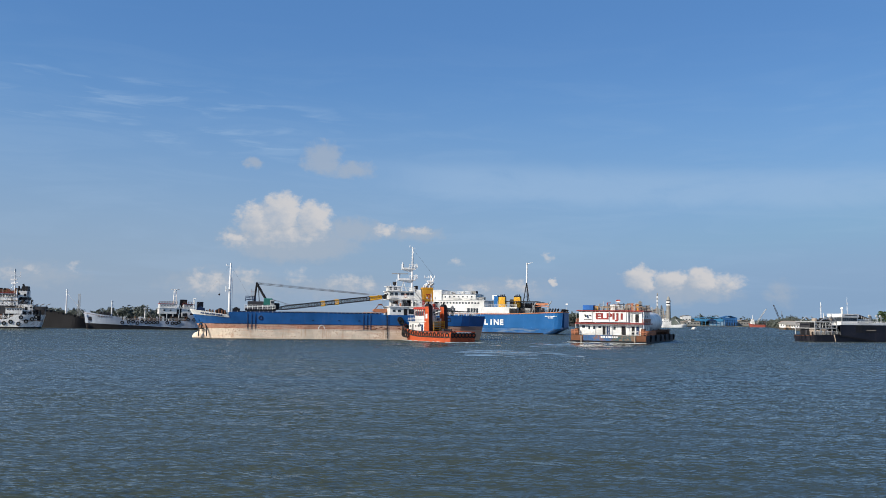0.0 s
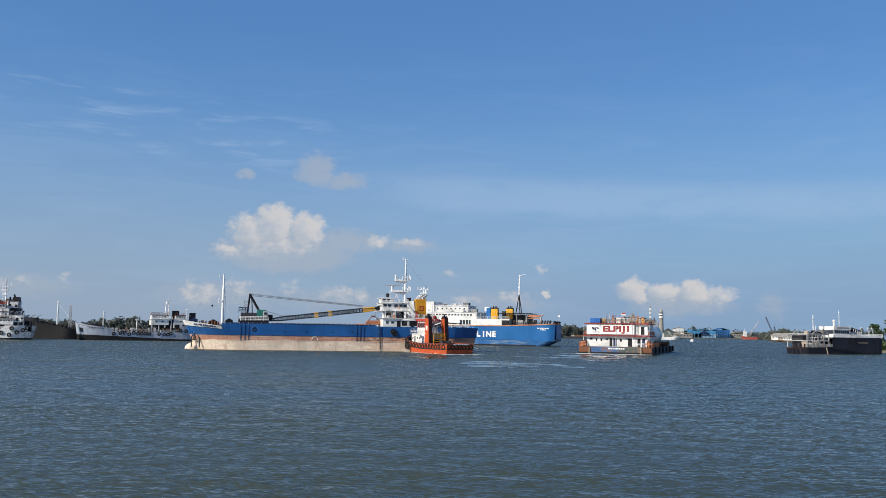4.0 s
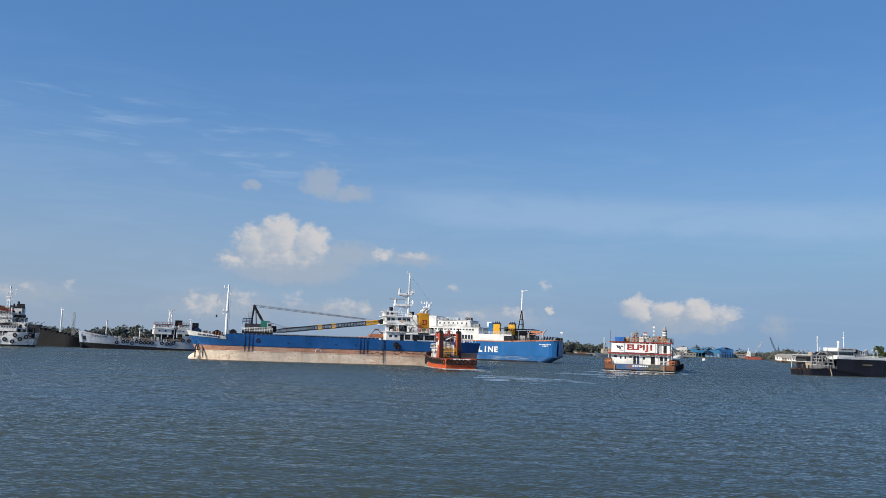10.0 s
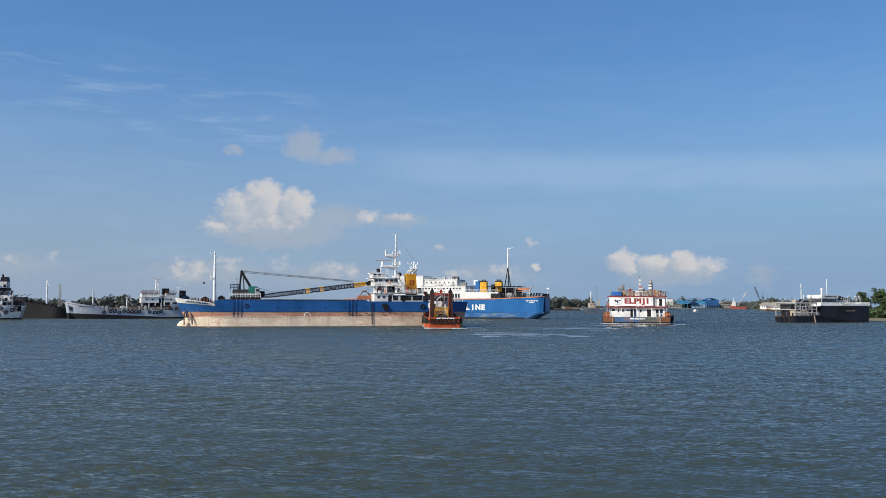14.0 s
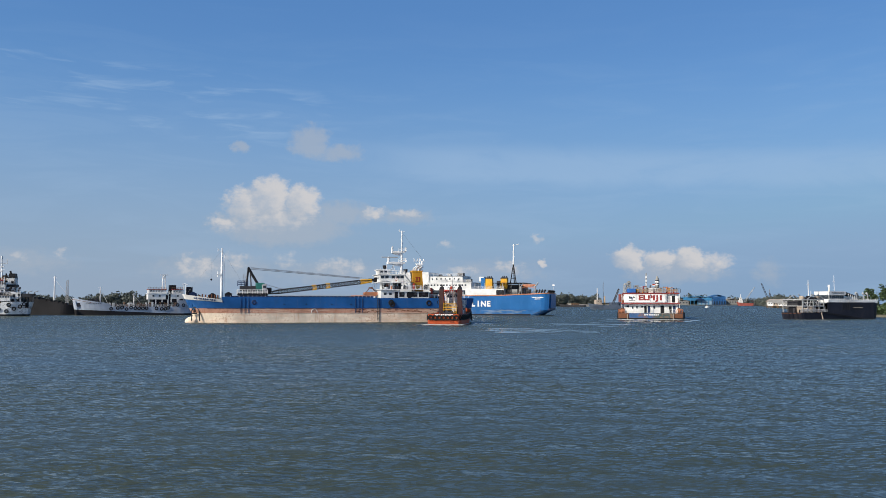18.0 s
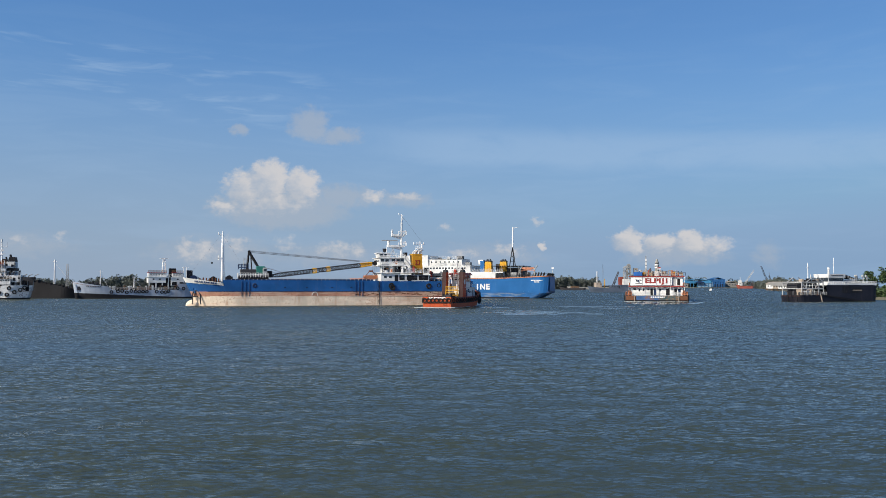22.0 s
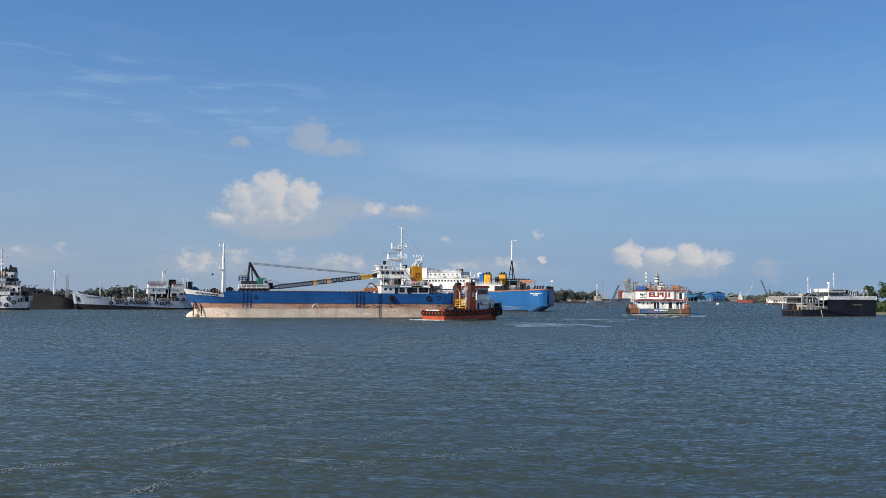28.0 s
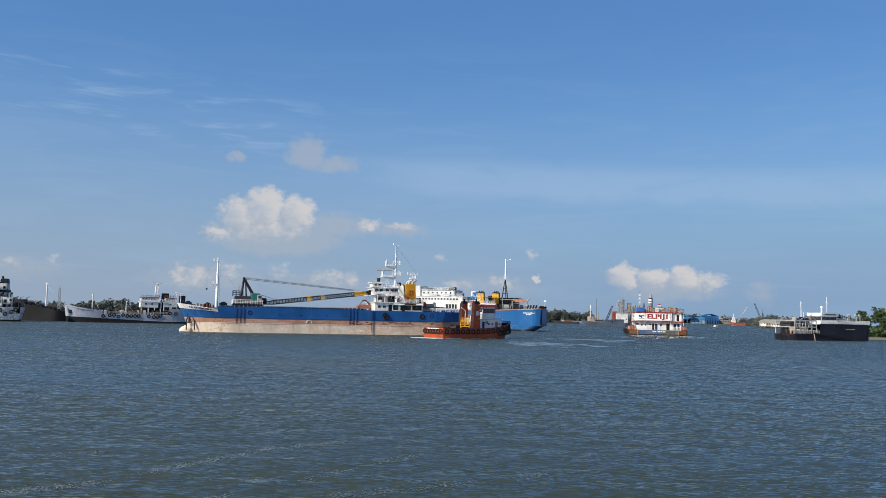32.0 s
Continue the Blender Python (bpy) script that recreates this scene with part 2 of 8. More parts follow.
def river(name, chop=1.0, slick=0.0):
    """Silty river water: a green-brown body under a skin of ripples. Most of the skin lies flat and mirrors the low sky;
    the steep fronts of the ripples look up and let the body show. Calmer lanes run between."""
    mat = bpy.data.materials.new(name)
    mat.use_nodes = True
    n = Nodes(mat.node_tree)
    at = n.add("ShaderNodeTexCoord").outputs["Object"]
    lanes = n.noise(n.scaled(at, (0.012, 0.040, 1)), 1.0, 4.0, 0.6, 1.4)
    gusts = n.noise(n.scaled(at, (0.05, 0.11, 1), (4, 2, 0)), 1.0, 3.0, 0.55, 0.6)
    silt = n.noise(n.scaled(at, (0.02, 0.035, 1), (5, 9, 0)), 1.0, 3.0, 0.55, 0.4)
    rough = n.math("ADD", 0.40, n.math("ADD", n.math("MULTIPLY", n.ramp(lanes, 0.32, 0.66), 0.65), n.math("MULTIPLY", n.ramp(gusts, 0.3, 0.7), 0.45)))
    rough = n.math("MULTIPLY", rough, chop)
    front, side = None, None
    for scale, weight, detail, shift in ((0.35, 0.07, 1.0, (3, 8, 0)), (1.2, 0.18, 1.0, (0, 0, 0)), (2.8, 0.95, 1.5, (7, 3, 0)), (6.0, 1.1, 1.5, (1, 5, 0)), (14.0, 0.5, 1.0, (2, 4, 0))):
        node = n.add("ShaderNodeTexNoise")
        n.put(node.inputs["Vector"], n.scaled(at, (0.62, 1.0, 1), shift))
        n.put(node.inputs["Scale"], scale), n.put(node.inputs["Detail"], detail), n.put(node.inputs["Distortion"], 0.35)
        split = n.add("ShaderNodeSeparateColor")
        n.put(split.inputs[0], node.outputs["Color"])
        f = n.math("MULTIPLY", n.math("SUBTRACT", split.outputs[0], 0.5), weight)
        g = n.math("MULTIPLY", n.math("SUBTRACT", split.outputs[1], 0.5), weight * 0.55)
        front = f if front is None else n.math("ADD", front, f)
        side = g if side is None else n.math("ADD", side, g)
    # thin steep fronts under the crests, each with a flatter back behind it
    crest, back_slope = None, None
    for scale, weight, shift in ((0.7, 1.25, (5, 1, 0)), (1.5, 1.1, (9, 4, 0)), (3.4, 0.7, (2, 7, 0))):
        for lag in (0, 1):
            band = n.noise(n.scaled(at, (0.55, 1.0, 1), (shift[0], shift[1] - lag * 0.16, 0)), scale, 2.0, 0.5, 0.6)
            ridge = n.math("SUBTRACT", 1.0, n.math("ABSOLUTE", n.math("SUBTRACT", n.math("MULTIPLY", band, 2.0), 1.0)))
            ridge = n.math("MULTIPLY", n.ramp(ridge, 0.91, 0.99), weight)
            if lag:
                back_slope = ridge if back_slope is None else n.math("MAXIMUM", back_slope, ridge)
            else:
                crest = ridge if crest is None else n.math("MAXIMUM", crest, ridge)
    # extra lean added with distance, so the far water mirrors less and darkens
    place = n.add("ShaderNodeSeparateXYZ")
    n.put(place.inputs[0], at)
    far_lean = n.math("MULTIPLY", n.ramp(place.outputs[1], 40.0, 230.0), 0.10)
    tilt = n.math("ADD", n.math("ADD", WATER_LEAN, far_lean), n.math("MULTIPLY", n.math("MULTIPLY", front, rough), WATER_STEEP))
    tilt = n.math("ADD", tilt, n.math("MULTIPLY", n.math("SUBTRACT", n.math("MULTIPLY", crest, 0.22), n.math("MULTIPLY", back_slope, 0.07)), rough))
    tilt = n.math("MINIMUM", n.math("MAXIMUM", tilt, 0.035), 0.5)
    face = n.add("ShaderNodeCombineXYZ")
    n.put(face.inputs[0], n.math("MULTIPLY", side, rough)), n.put(face.inputs[1], n.math("MULTIPLY", tilt, -1.0 if slick == 0 else slick - 1.0))
    tilted = n.add("ShaderNodeVectorMath")
    plain = n.add("ShaderNodeNewGeometry").outputs["Normal"]
    n.put(tilted.inputs[0], plain), n.put(tilted.inputs[1], face.outputs[0])
    unit = n.add("ShaderNodeVectorMath")
    unit.operation = "NORMALIZE"
    n.put(unit.inputs[0], tilted.outputs[0])
    body = n.add("ShaderNodeBsdfDiffuse")
    # the body turns paler towards the near western side of the river
    west_side = n.ramp(n.math("SUBTRACT", place.outputs[0], n.math("MULTIPLY", place.outputs[1], 0.12)), 16.0, -14.0)
    n.put(body.inputs["Color"], n.mix(n.math("ADD", n.math("MULTIPLY", n.ramp(silt, 0.35, 0.68), 0.4), n.math("MULTIPLY", west_side, 0.6)), WATER_DEEP, WATER_SILT))
    n.put(body.inputs["Normal"], unit.outputs[0])
    gloss = n.add("ShaderNodeBsdfGlossy")
    n.put(gloss.inputs["Color"], (1, 1, 1, 1)), n.put(gloss.inputs["Roughness"], 0.14 if slick == 0 else 0.06), n.put(gloss.inputs["Normal"], unit.outputs[0])
    fresnel = n.add("ShaderNodeFresnel")
    n.put(fresnel.inputs["IOR"], 1.333), n.put(fresnel.inputs["Normal"], unit.outputs[0])
    shader = n.add("ShaderNodeMixShader")
    n.put(shader.inputs[0], fresnel.outputs[0]), n.put(shader.inputs[1], body.outputs[0]), n.put(shader.inputs[2], gloss.outputs[0])
    n.put(n.add("ShaderNodeOutputMaterial").inputs[0], shader.outputs[0])
    return mat


WATER_LEAN, WATER_STEEP = 0.09, 0.50
WATER_DEEP, WATER_SILT = (0.030, 0.040, 0.031), (0.042, 0.050, 0.034)
RUST = (0.17, 0.075, 0.035)
M = {
    "water": river("river_water"),
    "mirror": river("still_slick_water", 0.6, 0.93),
    "calm": river("wake_slick_water", 0.8, 0.80),
    "foam": paint("foam", (0.55, 0.60, 0.60), (0.35, 0.40, 0.40), 0.5, 0.0, 0.9, 1.2),
    "froth": paint("thin_froth", (0.34, 0.39, 0.41), (0.20, 0.24, 0.25), 0.4, 0.0, 0.9, 1.2),
    "blue": paint("hull_blue", (0.012, 0.108, 0.34), (0.10, 0.10, 0.12), 0.35, 0.25, 0.45),
    "ferry_blue": paint("ferry_blue", (0.018, 0.142, 0.39), (0.12, 0.18, 0.28), 0.2, 0.18, 0.4, vary=0.05),
    "ferry_foot": paint("ferry_waterline_plating", (0.018, 0.142, 0.39), (0.12, 0.10, 0.08), 0.5, 0.6, 0.6, 0.25, spread=0.04, scuff=(0.24, 0.26, 0.23)),
    "deep_blue": paint("deep_blue", (0.018, 0.045, 0.125), (0.05, 0.04, 0.04), 0.3, 0.2),
    "pink": paint("faded_antifouling", (0.55, 0.29, 0.20), (0.22, 0.085, 0.045), 0.55, 0.8, 0.75, 0.3, spread=0.06, scuff=(0.52, 0.40, 0.31)),
    "cream": paint("bleached_antifouling", (0.95, 0.80, 0.63), (0.36, 0.17, 0.09), 0.45, 0.85, 0.8, 0.3, spread=0.05, scuff=(0.54, 0.37, 0.27), aft=(-14.0, (0.30, 0.165, 0.10))),
    "white": paint("ship_white", (0.87, 0.87, 0.84), (0.42, 0.30, 0.20), 0.25, 0.22, 0.5),
    "tanker_white": paint("stained_white", (0.95, 0.95, 0.93), (0.16, 0.11, 0.09), 0.8, 0.5, 0.55, 0.25, spread=0.10),
    "clean_white": paint("mast_white", (1.0, 1.0, 0.98), (0.55, 0.48, 0.40), 0.15, 0.12, 0.45),
    "grey": paint("deck_grey", (0.24, 0.25, 0.25), RUST, 0.35, 0.3),
    "pale_grey": paint("pale_grey", (0.46, 0.47, 0.47), RUST, 0.3, 0.3),
    "black": paint("black_paint", (0.012, 0.012, 0.015), (0.026, 0.020, 0.018), 0.35, 0.3, 0.55),
    "navy": paint("navy_hull", (0.011, 0.013, 0.024), (0.06, 0.05, 0.05), 0.35, 0.3, 0.55),
    "charcoal": paint("charcoal_hull", (0.050, 0.050, 0.056), (0.12, 0.09, 0.07), 0.35, 0.35, 0.6),
    # besides the hulk, this also paints the shade of open alleyways
    "hulk": paint("dark_hulk_paint", (0.012, 0.012, 0.015), (0.022, 0.018, 0.018), 0.4, 0.4, 0.7),
    "dull_red": paint("dull_red_hull", (0.33, 0.085, 0.065), (0.16, 0.07, 0.05), 0.4, 0.3, 0.6),
    "shed_wall": paint("shed_wall_blue", (0.34, 0.50, 0.66), (0.30, 0.30, 0.30), 0.3, 0.35, 0.6, 0.05),
    "rust": paint("rusty_steel", (0.20, 0.085, 0.045), (0.08, 0.035, 0.02), 0.5, 0.5, 0.85),
    "orange": paint("funnel_orange", (0.90, 0.42, 0.03), (0.25, 0.12, 0.05), 0.3, 0.35, 0.5),
    "tug_orange": paint("tug_orange", (0.60, 0.10, 0.028), (0.07, 0.02, 0.015), 0.7, 0.55, 0.55, 0.4, spread=0.08),
    "sooty_red": paint("sooty_red", (0.055, 0.020, 0.018), (0.02, 0.015, 0.015), 0.6, 0.5, 0.6, 0.4, spread=0.08),
    "trim_red": paint("trim_red", (0.33, 0.05, 0.045), (0.16, 0.06, 0.05), 0.3, 0.3, 0.55),
    "yellow": paint("yellow_paint", (0.80, 0.42, 0.03), (0.30, 0.17, 0.06), 0.25, 0.3, 0.5),
    "red": paint("red_trim", (0.52, 0.06, 0.035), (0.20, 0.06, 0.04), 0.3, 0.3, 0.5),
    "salmon": paint("salmon_trim", (0.62, 0.25, 0.13), (0.35, 0.16, 0.10), 0.3, 0.3, 0.55),
    "green": paint("machinery_green", (0.03, 0.19, 0.16), (0.08, 0.06, 0.04), 0.35, 0.3, 0.55),
    "bright_blue": paint("tarpaulin_blue", (0.03, 0.16, 0.52), (0.03, 0.08, 0.2), 0.2, 0.2, 0.6),
    "roof_blue": paint("sheet_blue", (0.07, 0.30, 0.55), (0.20, 0.22, 0.25), 0.25, 0.3, 0.5, 0.05),
    "shed_deep": paint("sheet_deep_blue", (0.03, 0.13, 0.33), (0.10, 0.12, 0.16), 0.25, 0.3, 0.5, 0.05),
    "barge_blue": paint("scraped_barge_blue", (0.05, 0.15, 0.34), (0.20, 0.10, 0.06), 0.8, 0.8, 0.6, 0.5, spread=0.14),
    "barge_teal": paint("scraped_barge_teal", (0.06, 0.11, 0.12), (0.24, 0.13, 0.07), 0.8, 0.8, 0.6, 0.5, spread=0.14),
    "dredger_blue": paint("dredger_blue_grey", (0.09, 0.12, 0.17), (0.10, 0.07, 0.05), 0.5, 0.4, 0.6),
    "pale_blue": paint("tanker_pale_blue", (0.42, 0.48, 0.57), (0.25, 0.17, 0.12), 0.3, 0.35, 0.5),
    "steel": paint("bare_steel", (0.30, 0.30, 0.30), RUST, 0.3, 0.3, 0.4, 0.3, 0.6),
    "rubber": paint("tyre_rubber", (0.018, 0.018, 0.018), (0.06, 0.055, 0.05), 0.3, 0.1, 0.85),
    "glass": glass("window_glass"),
    "concrete": paint("weathered_concrete", (0.36, 0.35, 0.32), (0.14, 0.12, 0.10), 0.35, 0.4, 0.9, 0.05),
    "brown": paint("brown_timber", (0.20, 0.12, 0.07), (0.08, 0.05, 0.03), 0.3, 0.3, 0.85),
    "thatch": paint("faded_sheet_roof", (0.42, 0.35, 0.28), (0.22, 0.12, 0.08), 0.4, 0.4, 0.8),
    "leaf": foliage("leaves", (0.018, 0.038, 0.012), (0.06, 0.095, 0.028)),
    # greyed and lightened: the haze of distance is put into this leaf colour
    "hazed_leaf": foliage("hazed_leaves", (0.058, 0.070, 0.062), (0.098, 0.112, 0.092)),
    "bark": paint("bark", (0.10, 0.075, 0.055), (0.05, 0.04, 0.03), 0.4, 0.3, 0.95),
    "mud": earth("mud_bank", (0.05, 0.045, 0.032), (0.085, 0.078, 0.052)),
}


# ---- building helpers ----
def box(bm, x0, x1, y0, y1, z0, z1, bevel=0.0):
    v = [bm.verts.new((x, y, z)) for z in (z0, z1) for x, y in ((x0, y0), (x1, y0), (x1, y1), (x0, y1))]
    faces = [bm.faces.new([v[i] for i in f]) for f in
             ((3, 2, 1, 0), (4, 5, 6, 7), (0, 1, 5, 4), (1, 2, 6, 5), (2, 3, 7, 6), (3, 0, 4, 7))]
    if bevel:
        edges = list({e for f in faces for e in f.edges})
        bmesh.ops.bevel(bm, geom=edges, offset=bevel, segments=1, affect="EDGES")
    return bm


def rod(bm, a, b, r, r2=None, seg=6):
    a, b = Vector(a), Vector(b)
    q = (b - a).to_track_quat("Z", "Y")
    rings = []
    for p, rad in ((a, r), (b, r if r2 is None else r2)):
        rings.append([bm.verts.new(p + q @ Vector((rad * math.cos(k * math.tau / seg), rad * math.sin(k * math.tau / seg), 0)))
                      for k in range(seg)])
    for k in range(seg):
        bm.faces.new((rings[0][k], rings[0][(k + 1) % seg], rings[1][(k + 1) % seg], rings[1][k]))
    bm.faces.new(rings[0][::-1]), bm.faces.new(rings[1])
    return bm


def prism(bm, outline, lo, hi, axis="z"):
    """An outline drawn out along an axis: z takes (x, y), y takes (x, z), x takes (y, z)."""
    place = {"z": lambda p, d: (p[0], p[1], d), "y": lambda p, d: (p[0], d, p[1]), "x": lambda p, d: (d, p[0], p[1])}[axis]
    low = [bm.verts.new(place(p, lo)) for p in outline]
    high = [bm.verts.new(place(p, hi)) for p in outline]
    n = len(outline)
    for k in range(n):
        bm.faces.new((low[k], low[(k + 1) % n], high[(k + 1) % n], high[k]))
    bm.faces.new(low[::-1]), bm.faces.new(high)
    return bm


def taper(bm, base, top, z0, z1):
    """A block whose foot and head are the rectangles (x0, x1, y0, y1)."""
    low = [bm.verts.new((x, y, z0)) for x, y in ((base[0], base[2]), (base[1], base[2]), (base[1], base[3]), (base[0], base[3]))]
    high = [bm.verts.new((x, y, z1)) for x, y in ((top[0], top[2]), (top[1], top[2]), (top[1], top[3]), (top[0], top[3]))]
    for k in range(4):
        bm.faces.new((low[k], low[(k + 1) % 4], high[(k + 1) % 4], high[k]))
    bm.faces.new(low[::-1]), bm.faces.new(high)
    return bm


def rail(bm, points, height=1.0, bars=3, step=2.0, r=0.035):
    """A guard rail along points: stanchions and bars."""
    for a, b in zip(points, points[1:]):
        a, b = Vector(a), Vector(b)
        count = max(1, round((b - a).length / step))
        for k in range(count + 1):
            p = a.lerp(b, k / count)
            rod(bm, p, p + Vector((0, 0, height)), r, seg=4)
        for k in range(bars):
            up = Vector((0, 0, height * (k + 1) / bars))
            rod(bm, a + up, b + up, r, seg=4)
    return bm


def lattice(bm, a, b, w0, w1, bays, r=0.06, up=(0, 0, 1)):
    """A four-chord lattice from a to b."""
    a, b = Vector(a), Vector(b)
    along = (b - a).normalized()
    side = along.cross(Vector(up)).normalized()
    top = side.cross(along)
    def corner(t, k):
        w = (w0 + (w1 - w0) * t) / 2
        sx, sz = ((-1, -1), (1, -1), (1, 1), (-1, 1))[k]
        return a.lerp(b, t) + side * (sx * w) + top * (sz * w)
    for k in range(4):
        rod(bm, corner(0, k), corner(1, k), r, seg=4)
    for i in range(bays):
        for k in range(4):
            p, q = (k, (k + 1) % 4) if i % 2 else ((k + 1) % 4, k)
            rod(bm, corner(i / bays, p), corner((i + 1) / bays, q), r * 0.6, seg=3)
            rod(bm, corner((i + 1) / bays, k), corner((i + 1) / bays, (k + 1) % 4), r * 0.6, seg=3)
    return bm


def to_mesh(name, bm, mat, smooth=False):
    bmesh.ops.recalc_face_normals(bm, faces=bm.faces)
    mesh = bpy.data.meshes.new(name)
    bm.to_mesh(mesh)
    bm.free()
    mesh.materials.append(mat)
    if smooth:
        for p in mesh.polygons:
            p.use_smooth = True
    return mesh


def part(name, bm, mat, parent, label="", smooth=False):
    """Links a bmesh as one mesh under a thing or a part."""
    ob = new(name, to_mesh(name, bm, mat, smooth))
    ob.parent = parent
    return tagged(ob, label)


def piece(name, mesh, parent, m):
    """One of many alike parts, on shared mesh data."""
    ob = new(name, mesh)
    ob.parent = parent
    ob.matrix_basis = m
    return ob


def thing(name, label, category, group="", kind=""):
    return tagged(new(name), label, category, group, kind)


def hull_rings(xs, xb, beam, depth, z0, ztop, rake_b=1.5, rake_s=1.0, bow_len=12.0, stern_len=8.0, stern_w=0.6,
               full=0.75, levels=4, stations=None):
    """Half-breadth points of a ship's skin between z0 and ztop(x), station by station from the stern to the stem."""
    if stations is None:
        stations = sorted({round(0.5 - 0.5 * math.cos(math.pi * k / 34), 4) for k in range(35)} | {k / 24 for k in range(25)})
    rows = []
    for s in stations:
        row = []
        top = ztop(xs + (xb - xs) * s) if callable(ztop) else ztop
        low = z0(xs + (xb - xs) * s) if callable(z0) else z0
        for k in range(levels + 1):
            z = low + (top - low) * k / levels
            h = z / depth
            aft, fore = xs - rake_s * h, xb + rake_b * h
            x = aft + (fore - aft) * s
            tb = min(1.0, max(0.0, (fore - x) / (bow_len * (1.25 - 0.35 * min(1, max(0, h))))))
            ts = min(1.0, max(0.0, (x - aft) / stern_len))
            wb = math.sin(tb * math.pi / 2) ** full
            ws = stern_w + (1 - stern_w) * math.sin(ts * math.pi / 2)
            row.append((x, max(0.02, beam / 2 * wb * ws), z))
        rows.append(row)
    return rows


def skin(rows, cap=False):
    """The ship's plating from its half-breadth rows, both sides, closed at the stern."""
    bm = bmesh.new()
    port = [[bm.verts.new(p) for p in row] for row in rows]
    star = [[bm.verts.new((p[0], -p[1], p[2])) for p in row] for row in rows]
    for side in (port, star):
        for a, b in zip(side, side[1:]):
            for k in range(len(a) - 1):
                bm.faces.new((a[k], b[k], b[k + 1], a[k + 1]))
    for end in (0, -1):
        for k in range(len(rows[0]) - 1):
            bm.faces.new((port[end][k], star[end][k], star[end][k + 1], port[end][k + 1]))
    if cap:
        for i in range(len(rows) - 1):
            bm.faces.new((port[i][-1], port[i + 1][-1], star[i + 1][-1], star[i][-1]))
    return bm


def deck_plate(rows, z, thick=0.12):
    """A deck inside the topmost line of the rows, at height z."""
    bm = bmesh.new()
    loops = []
    for dz in (0, -thick):
        loops.append(([bm.verts.new((r[-1][0], r[-1][1] * 0.985, z(r[-1][0]) + dz if callable(z) else z + dz)) for r in rows],
                      [bm.verts.new((r[-1][0], -r[-1][1] * 0.985, z(r[-1][0]) + dz if callable(z) else z + dz)) for r in rows]))
    for p, s in loops:
        for i in range(len(p) - 1):
            bm.faces.new((p[i], p[i + 1], s[i + 1], s[i]))
    for k in (0, 1):
        for i in range(len(rows) - 1):
            bm.faces.new((loops[0][k][i], loops[0][k][i + 1], loops[1][k][i + 1], loops[1][k][i]))
    return bm


def half_breadth(rows, x):
    """How far out the topmost line lies at x."""
    line = sorted((r[-1][0], r[-1][1]) for r in rows)
    for (xa, ya), (xc, yc) in zip(line, line[1:]):
        if xa <= x <= xc:
            return ya + (yc - ya) * (x - xa) / max(xc - xa, 1e-6)
    return line[0][1] if x < line[0][0] else line[-1][1]


def thicken(ob, depth=0.1):
    mod = ob.modifiers.new("plate", "SOLIDIFY")
    mod.thickness, mod.offset = depth, -1.0
    return ob


def ring_mesh(name, R, r, mat, seg=14, tube=6):
    bm = bmesh.new()
    rows = []
    for i in range(seg):
        a = i * math.tau / seg
        rows.append([bm.verts.new(((R + r * math.cos(b)) * math.cos(a), 0.75 * r * math.sin(b), (R + r * math.cos(b)) * math.sin(a)))
                     for b in (j * math.tau / tube for j in range(tube))])
    for i in range(seg):
        for j in range(tube):
            bm.faces.new((rows[i][j], rows[(i + 1) % seg][j], rows[(i + 1) % seg][(j + 1) % tube], rows[i][(j + 1) % tube]))
    return to_mesh(name, bm, mat, True)


def box_mesh(name, sx, sy, sz, mat, bevel=0.02):
    return to_mesh(name, box(bmesh.new(), -sx / 2, sx / 2, -sy / 2, sy / 2, -sz / 2, sz / 2, bevel), mat)


def lettering(name, words, size, mat, parent, m, label=""):
    """Raised letters, centred, standing in the x-z plane before m is applied."""
    curve = bpy.data.curves.new(name, "FONT")
    curve.body, curve.size, curve.extrude, curve.align_x, curve.align_y = words, size, 0.02, "CENTER", "CENTER"
    curve.offset = size * 0.045
    holder = bpy.data.objects.new(name, curve)
    scene.collection.objects.link(holder)
    bpy.context.view_layer.update()
    mesh = bpy.data.meshes.new_from_object(holder.evaluated_get(bpy.context.evaluated_depsgraph_get()))
    bpy.data.objects.remove(holder)
    mesh.materials.clear()
    mesh.materials.append(mat)
    ob = new(name, mesh)
    ob.parent = parent
    ob.matrix_basis = m @ Euler((radians(90), 0, 0)).to_matrix().to_4x4()
    return tagged(ob, label)


def bars(parent, mat, spots, label):
    """Unreadable writing: one raised bar a letter; spots of (x, y, z, width, height, turn)."""
    for x, y, z, w, h, turn in spots:
        ob = piece("letter_bar", box_mesh("letter_bar", w, 0.08, h, mat, 0), parent, pose(x, y, z, 0, 0, turn))
        tagged(ob, label)


def squeeze(top, sx, sy):
    """Brings a built thing to another length and beam."""
    shared = set()
    for ob in top.children_recursive:
        if ob.matrix_basis.translation.length > 1e-6:
            p = ob.location
            ob.location = (p.x * sx, p.y * sy, p.z)
        elif ob.data not in shared:
            shared.add(ob.data)
            ob.data.transform(Matrix.Diagonal((sx, sy, 1, 1)))


def windows(parent, mesh, spots, turn=0.0):
    for x, y, z in spots:
        piece("window", mesh, parent, pose(x, y, z, 0, 0, turn))


